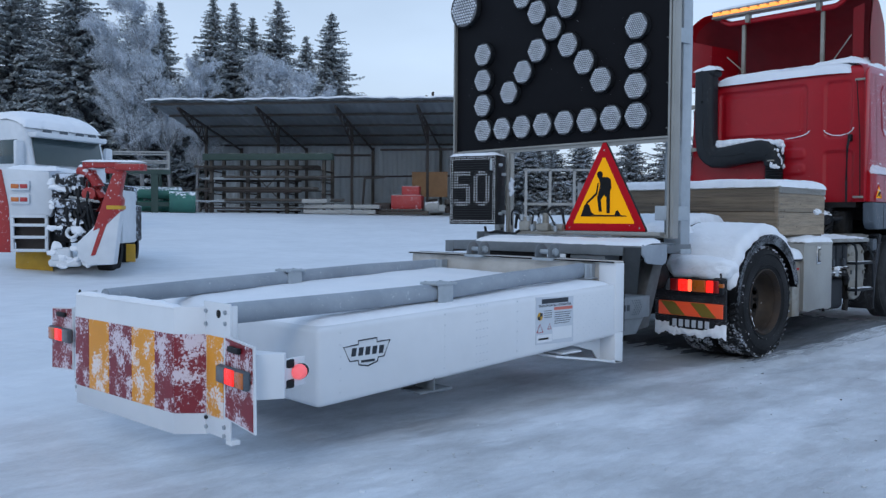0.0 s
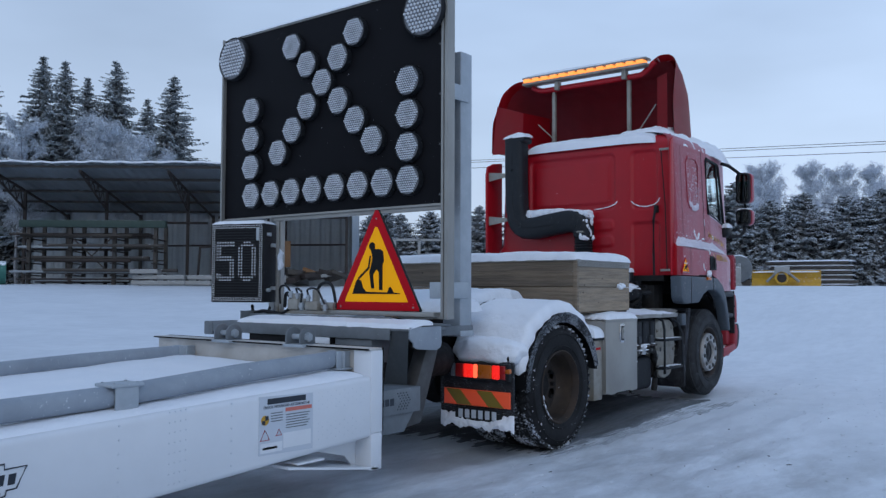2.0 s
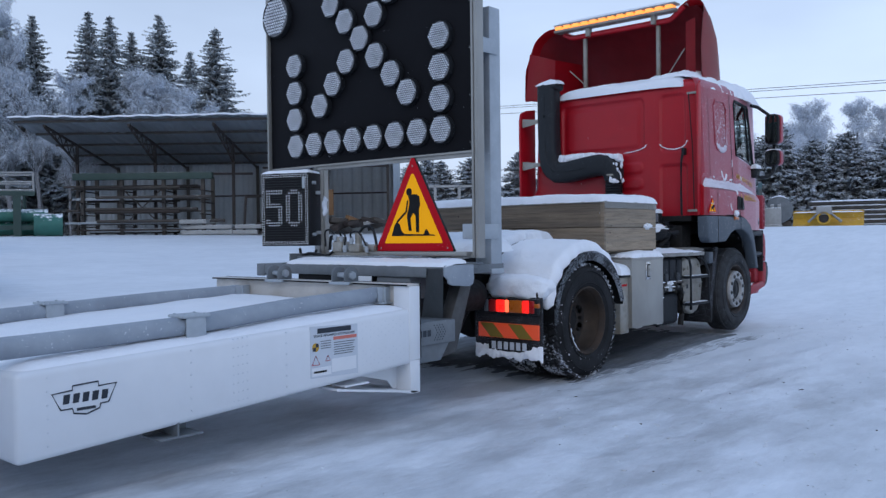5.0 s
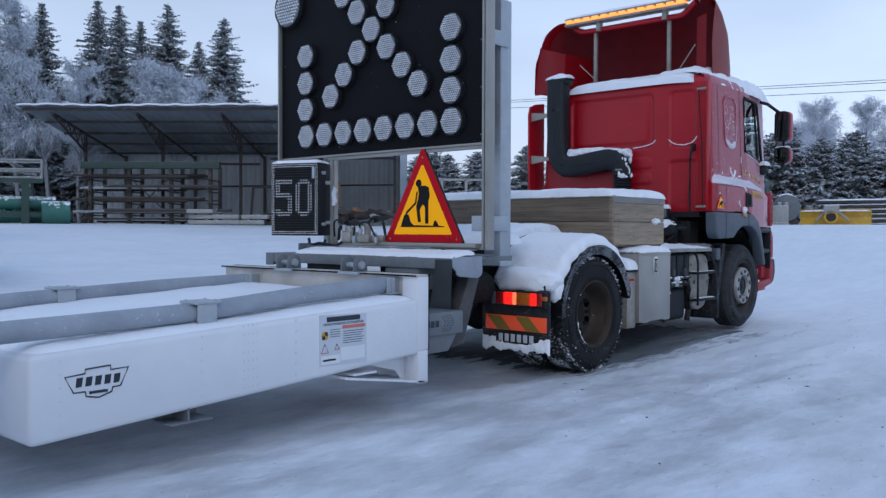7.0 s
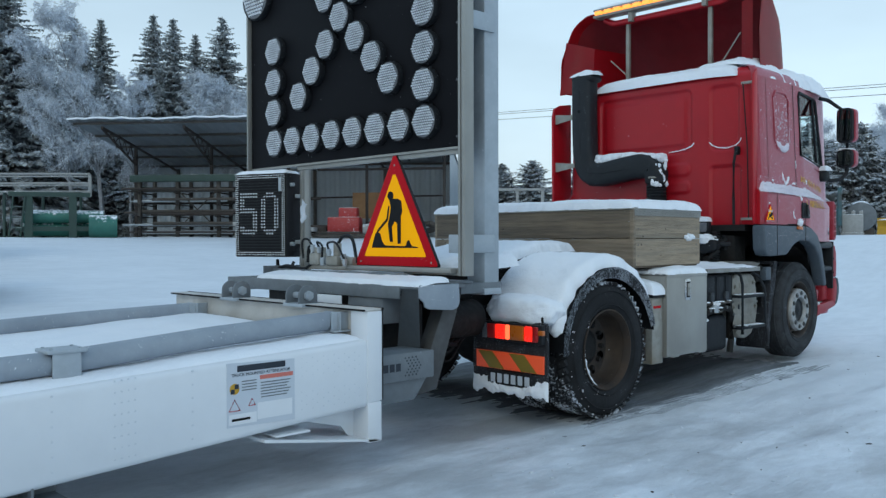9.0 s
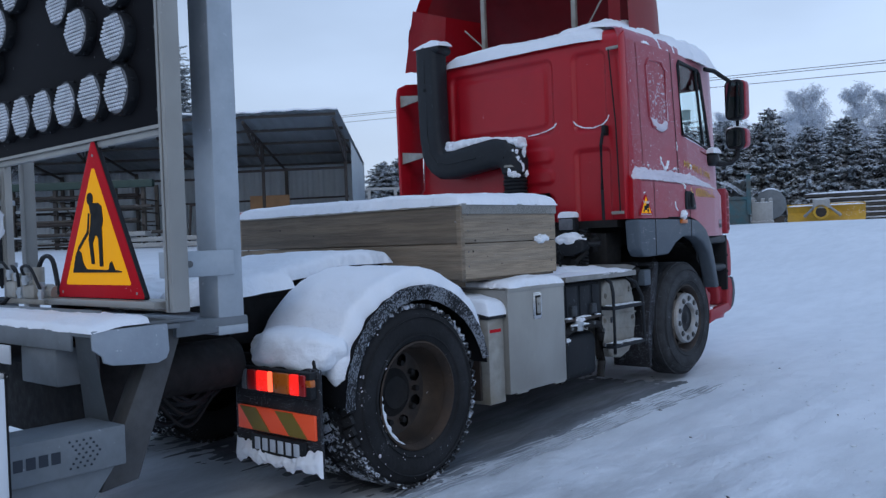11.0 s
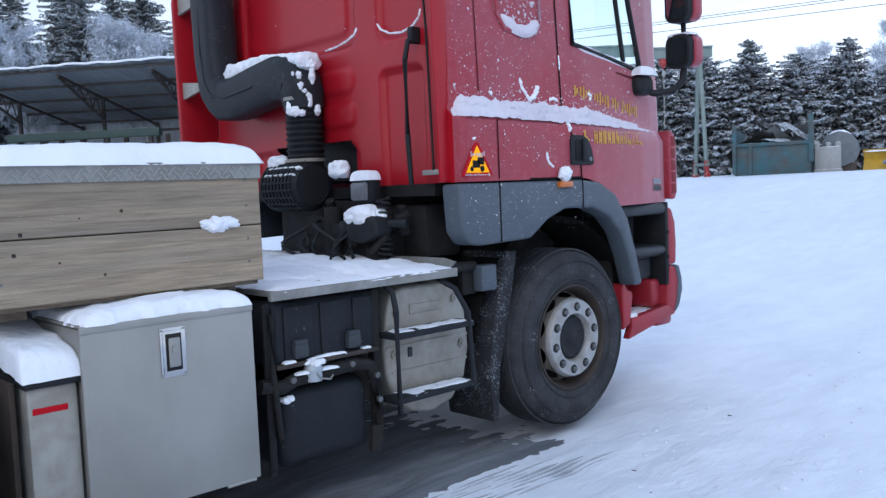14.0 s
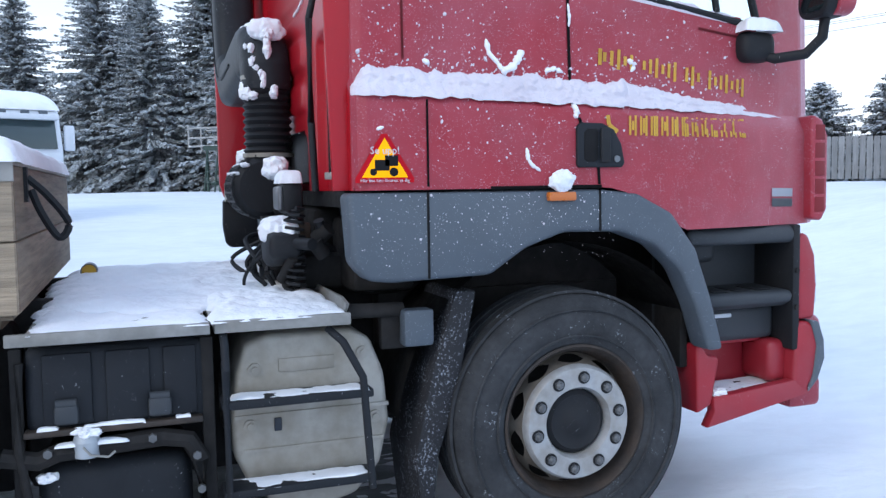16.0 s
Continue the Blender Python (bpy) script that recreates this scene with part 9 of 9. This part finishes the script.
wr.scale, wt.scale = (0.886, 0.886, 0.886), (0.87, 0.87, 0.87)
skip.scale, tank.scale, ibc.scale, plo.scale = (0.86, 0.86, 0.92), (0.72, 0.72, 0.72), (0.85, 0.85, 0.85), (0.8, 0.8, 0.78)

# ---- power lines, carried by poles outside the yard ----
for k, (dz, dy) in enumerate(((0.0, 0.0), (0.32, 0.0), (0.62, 0.6))):
    line = thing("power_line", "thin dark overhead power line on tall poles", "power line", (-40, 33 + dy, 0), group="overhead lines")
    pts = []
    for q in range(25):
        u = q / 24
        x = -40 + 90 * u
        pts.append((x, 33 + dy, 7.03 + dz - 0.0535 * (x + 4) - (0.10 if k == 2 else 0.0)))
    part("wire", G().tube(pts, 0.013, 5), "cable", line)
    for x in (-40, 50):
        part("pole", G().cyl((x, 33.1 + dy, -0.2), (x, 33.1 + dy, 7.6 + dz - 0.0535 * (x + 4)), 0.13, 0.09, n=10), "bark", line)

# ---- trees ----


def spruce(name, h, spread, material, label, seed, tiers=34, dens=1.7, twig=0.5, taper=0.74, low=0.05):
    random.seed(seed)
    t = thing(name, label, "spruce tree")
    part("trunk", G().tube([(0, 0, -0.3), (0.04, 0.02, h * 0.3), (-0.03, 0.02, h * 0.65), (0, 0, h * 0.99)], [h * 0.016, h * 0.012, h * 0.006, 0.012], 8), "bark", t)
    V, F = [], []

    def leaf(p, d, ln, wd):
        s = d.cross(Vector((rnd(-.5, .5), rnd(-.5, .5), 1))).normalized() * wd
        dr = Vector((0, 0, -ln * 0.28))
        k = len(V)
        V.extend([p - s * 0.35, p + s * 0.35, p + d * ln * 0.55 + s * 0.55 + dr * 0.3, p + d * ln + dr, p + d * ln * 0.55 - s * 0.55 + dr * 0.3])
        F.append((k, k + 1, k + 2, k + 3, k + 4))
    for i in range(tiers):
        f = ((i + rnd(-0.3, 0.3)) / (tiers - 1)) ** 0.92 if i else 0.0
        f = min(0.99, max(0.0, f))
        z0 = h * (low + (0.985 - low) * f)
        tw = twig * (0.30 + 0.70 * (1 - f))
        R = spread * (1 - f) ** taper * rnd(0.72, 1.10) + 0.06
        nb = max(5, int((5 + 7 * (1 - f)) * dens))
        for b in range(nb):
            a = rnd(0, 6.283)
            z = z0 + rnd(-1.8, 1.8) * h / tiers * (1 - 0.7 * f)
            rr = R * (rnd(0.45, 1.1) if b % 4 else rnd(0.9, 1.3))
            droop = rnd(0.05, 0.75) * (1 - 0.8 * f) - 0.12 * f
            n = max(2, int(rr / tw * 2.4))
            for s in range(n):
                u = (s + rnd(0.1, 0.9)) / n
                p = Vector((math.cos(a) * rr * u, math.sin(a) * rr * u, z - droop * rr * u ** 1.4 + 0.16 * rr * max(0, u - 0.7)))
                for q in (-1, 1):
                    ang = a + q * rnd(0.5, 1.1)
                    leaf(p, Vector((math.cos(ang), math.sin(ang), rnd(-.8, .15))).normalized(), tw * rnd(0.7, 1.25) * (1.1 - 0.55 * u) + 0.03, tw * 0.52)
            leaf(Vector((math.cos(a) * rr * 0.92, math.sin(a) * rr * 0.92, z - droop * rr * 0.85)), Vector((math.cos(a), math.sin(a), 0.1)), tw * 0.9, tw * 0.4)
    for q in range(8):
        leaf(Vector((0, 0, h * (0.93 + 0.005 * q))), Vector((math.cos(q) * 0.25, math.sin(q) * 0.25, 1)).normalized(), h * 0.03 + 0.05, 0.05)
    me = bpy.data.meshes.new("crown")
    me.from_pydata(V, [], F)
    me.materials.append(M[material])
    ob = new("crown", me)
    ob.parent = t
    return t


def birch(name, h, spread, label, seed, twigs=3200, wide=0.3, rime="rime"):
    random.seed(seed)
    t = thing(name, label, "birch tree")
    g = G()
    tips = []

    def limb(p, d, ln, r, depth):
        pts, rad, q = [p], [r], p
        for k in range(6 if depth == 0 else 4):
            d = (d + Vector((rnd(-.16, .16), rnd(-.16, .16), rnd(-0.02, .14)))).normalized()
            q = q + d * ln / (6 if depth == 0 else 4)
            pts.append(q)
            rad.append(r * (1 - (0.145 if depth == 0 else 0.2) * (k + 1)))
            if depth < 3 and k > 0:
                for _ in range((5, 2, 1)[depth]):
                    a = rnd(0, 6.283)
                    limb(q, (d * 0.7 + Vector((math.cos(a), math.sin(a), rnd(0.0, 0.5))) * 0.75).normalized(), ln * (rnd(wide - 0.05, wide + 0.05) * (1.15 - 0.11 * k) if depth == 0 else rnd(0.45, 0.65)), rad[-1] * 0.55, depth + 1)
        g.tube(pts, rad, 5)
        if depth >= 1:
            tips.extend(pts[1:])
    limb(Vector((0, 0, -0.2)), Vector((0, 0, 1)), h * 0.95, h * 0.014, 0)
    part("trunk", g, "rimebark", t)
    V, F = [], []
    for k in range(twigs):
        p = random.choice(tips) + Vector((rnd(-.5, .5), rnd(-.5, .5), rnd(-.4, .4))) * spread * 0.10
        a, ln = rnd(0, 6.283), rnd(0.3, 1.0) * spread * 0.15
        d = Vector((math.cos(a) * 0.55, math.sin(a) * 0.55, rnd(-1.0, 0.5))).normalized()
        s = d.cross(Vector((rnd(-1, 1), rnd(-1, 1), rnd(-1, 1)))).normalized() * rnd(0.006, 0.015)
        m1 = p + d * ln * 0.5
        e1 = p + d * ln + Vector((0, 0, -ln * 0.35))
        i = len(V)
        V.extend([p - s, p + s, m1 + s * 0.9, e1, m1 - s * 0.9])
        F.append((i, i + 1, i + 2, i + 3, i + 4))
    me = bpy.data.meshes.new("crown")
    me.from_pydata(V, [], F)
    me.materials.append(M[rime])
    ob = new("crown", me)
    ob.parent = t
    return t


def plant(proto, rows, seed):
    random.seed(seed)
    first = True
    for x, y, s in rows:
        m = pose(x, y, gz(x, y) - 0.05, 0, 0, rnd(0, 360))
        if first:
            proto.matrix_basis = m
            proto.scale = (s, s, s)
            first = False
        else:
            c = copy_thing(proto, m)
            c.scale = (s, s, s)


# far spruces carry their haze in the needle colour
SPR = "tall spruce lightly dusted with frost, distance haze in its pale colour"
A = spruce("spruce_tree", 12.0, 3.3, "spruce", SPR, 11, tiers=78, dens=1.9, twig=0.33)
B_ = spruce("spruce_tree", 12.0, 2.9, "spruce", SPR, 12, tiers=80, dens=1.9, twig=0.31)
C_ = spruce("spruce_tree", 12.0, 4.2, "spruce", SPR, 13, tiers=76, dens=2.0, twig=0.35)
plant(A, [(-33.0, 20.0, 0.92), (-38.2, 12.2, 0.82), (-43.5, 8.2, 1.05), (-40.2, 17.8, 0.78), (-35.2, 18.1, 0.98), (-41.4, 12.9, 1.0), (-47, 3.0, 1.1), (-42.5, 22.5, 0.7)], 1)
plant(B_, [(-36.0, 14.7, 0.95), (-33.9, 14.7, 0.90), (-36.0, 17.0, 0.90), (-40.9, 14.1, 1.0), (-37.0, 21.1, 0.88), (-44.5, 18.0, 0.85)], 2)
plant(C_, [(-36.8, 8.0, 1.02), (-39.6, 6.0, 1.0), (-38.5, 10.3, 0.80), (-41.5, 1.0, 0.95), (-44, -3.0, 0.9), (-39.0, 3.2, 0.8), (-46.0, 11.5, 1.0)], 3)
RM = "birch white with hoar frost"
D_ = birch("birch_tree", 10.5, 2.0, RM, 21, 15000, 0.17)
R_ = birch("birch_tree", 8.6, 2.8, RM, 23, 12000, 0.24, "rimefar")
E_ = birch("birch_tree", 8.0, 2.2, RM, 22, 10000, 0.22)
plant(D_, [(-31.6, 10.4, 0.88), (-32.4, 9.4, 0.80), (-31.0, 11.3, 0.62)], 4)
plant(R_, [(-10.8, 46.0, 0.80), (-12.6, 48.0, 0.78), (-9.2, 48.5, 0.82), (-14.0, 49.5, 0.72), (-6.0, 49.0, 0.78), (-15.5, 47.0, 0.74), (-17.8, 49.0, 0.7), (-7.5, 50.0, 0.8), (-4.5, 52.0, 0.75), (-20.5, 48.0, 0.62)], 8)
plant(E_, [(-29.0, 15.2, 0.93), (-28.4, 16.5, 0.88), (-28.8, 17.8, 0.82)], 5)
SN = "low spruce of the hedge, branches loaded with snow"
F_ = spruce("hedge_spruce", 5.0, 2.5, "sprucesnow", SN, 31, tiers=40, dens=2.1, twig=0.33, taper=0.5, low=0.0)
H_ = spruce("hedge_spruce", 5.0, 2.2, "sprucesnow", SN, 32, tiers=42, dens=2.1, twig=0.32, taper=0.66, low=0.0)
plant(F_, [(-11.2, 26.6, 0.85), (-8.6, 28.0, 0.80), (-6.0, 29.3, 0.72), (-3.4, 30.3, 0.74), (-13.5, 25.2, 0.8), (-16.5, 24.0 + 3, 0.75), (-20.2, 25.2, 0.72), (-22.4, 23.6, 0.68), (-1.0, 31.5, 0.7), (1.6, 32, 0.7), (-24.5, 27, 0.8), (-10.5, 28.4, 0.82), (-8.0, 29.8, 0.80), (-5.4, 31.0, 0.78), (-13.0, 27.5, 0.82), (-3.0, 32.3, 0.76), (-14.6, 26.8, 0.78), (-11.9, 27.9, 0.86)], 6)
plant(H_, [(-9.8, 27.2, 0.92), (-7.2, 28.7, 0.88), (-4.8, 29.8, 0.78), (-12.3, 25.9, 0.86), (-2.2, 31.0, 0.80), (-15.0, 25.4, 0.72), (-18.4, 26.6, 0.78), (-21.3, 24.4, 0.70), (-23.6, 25.0, 0.74), (0.3, 31.8, 0.75)], 7)
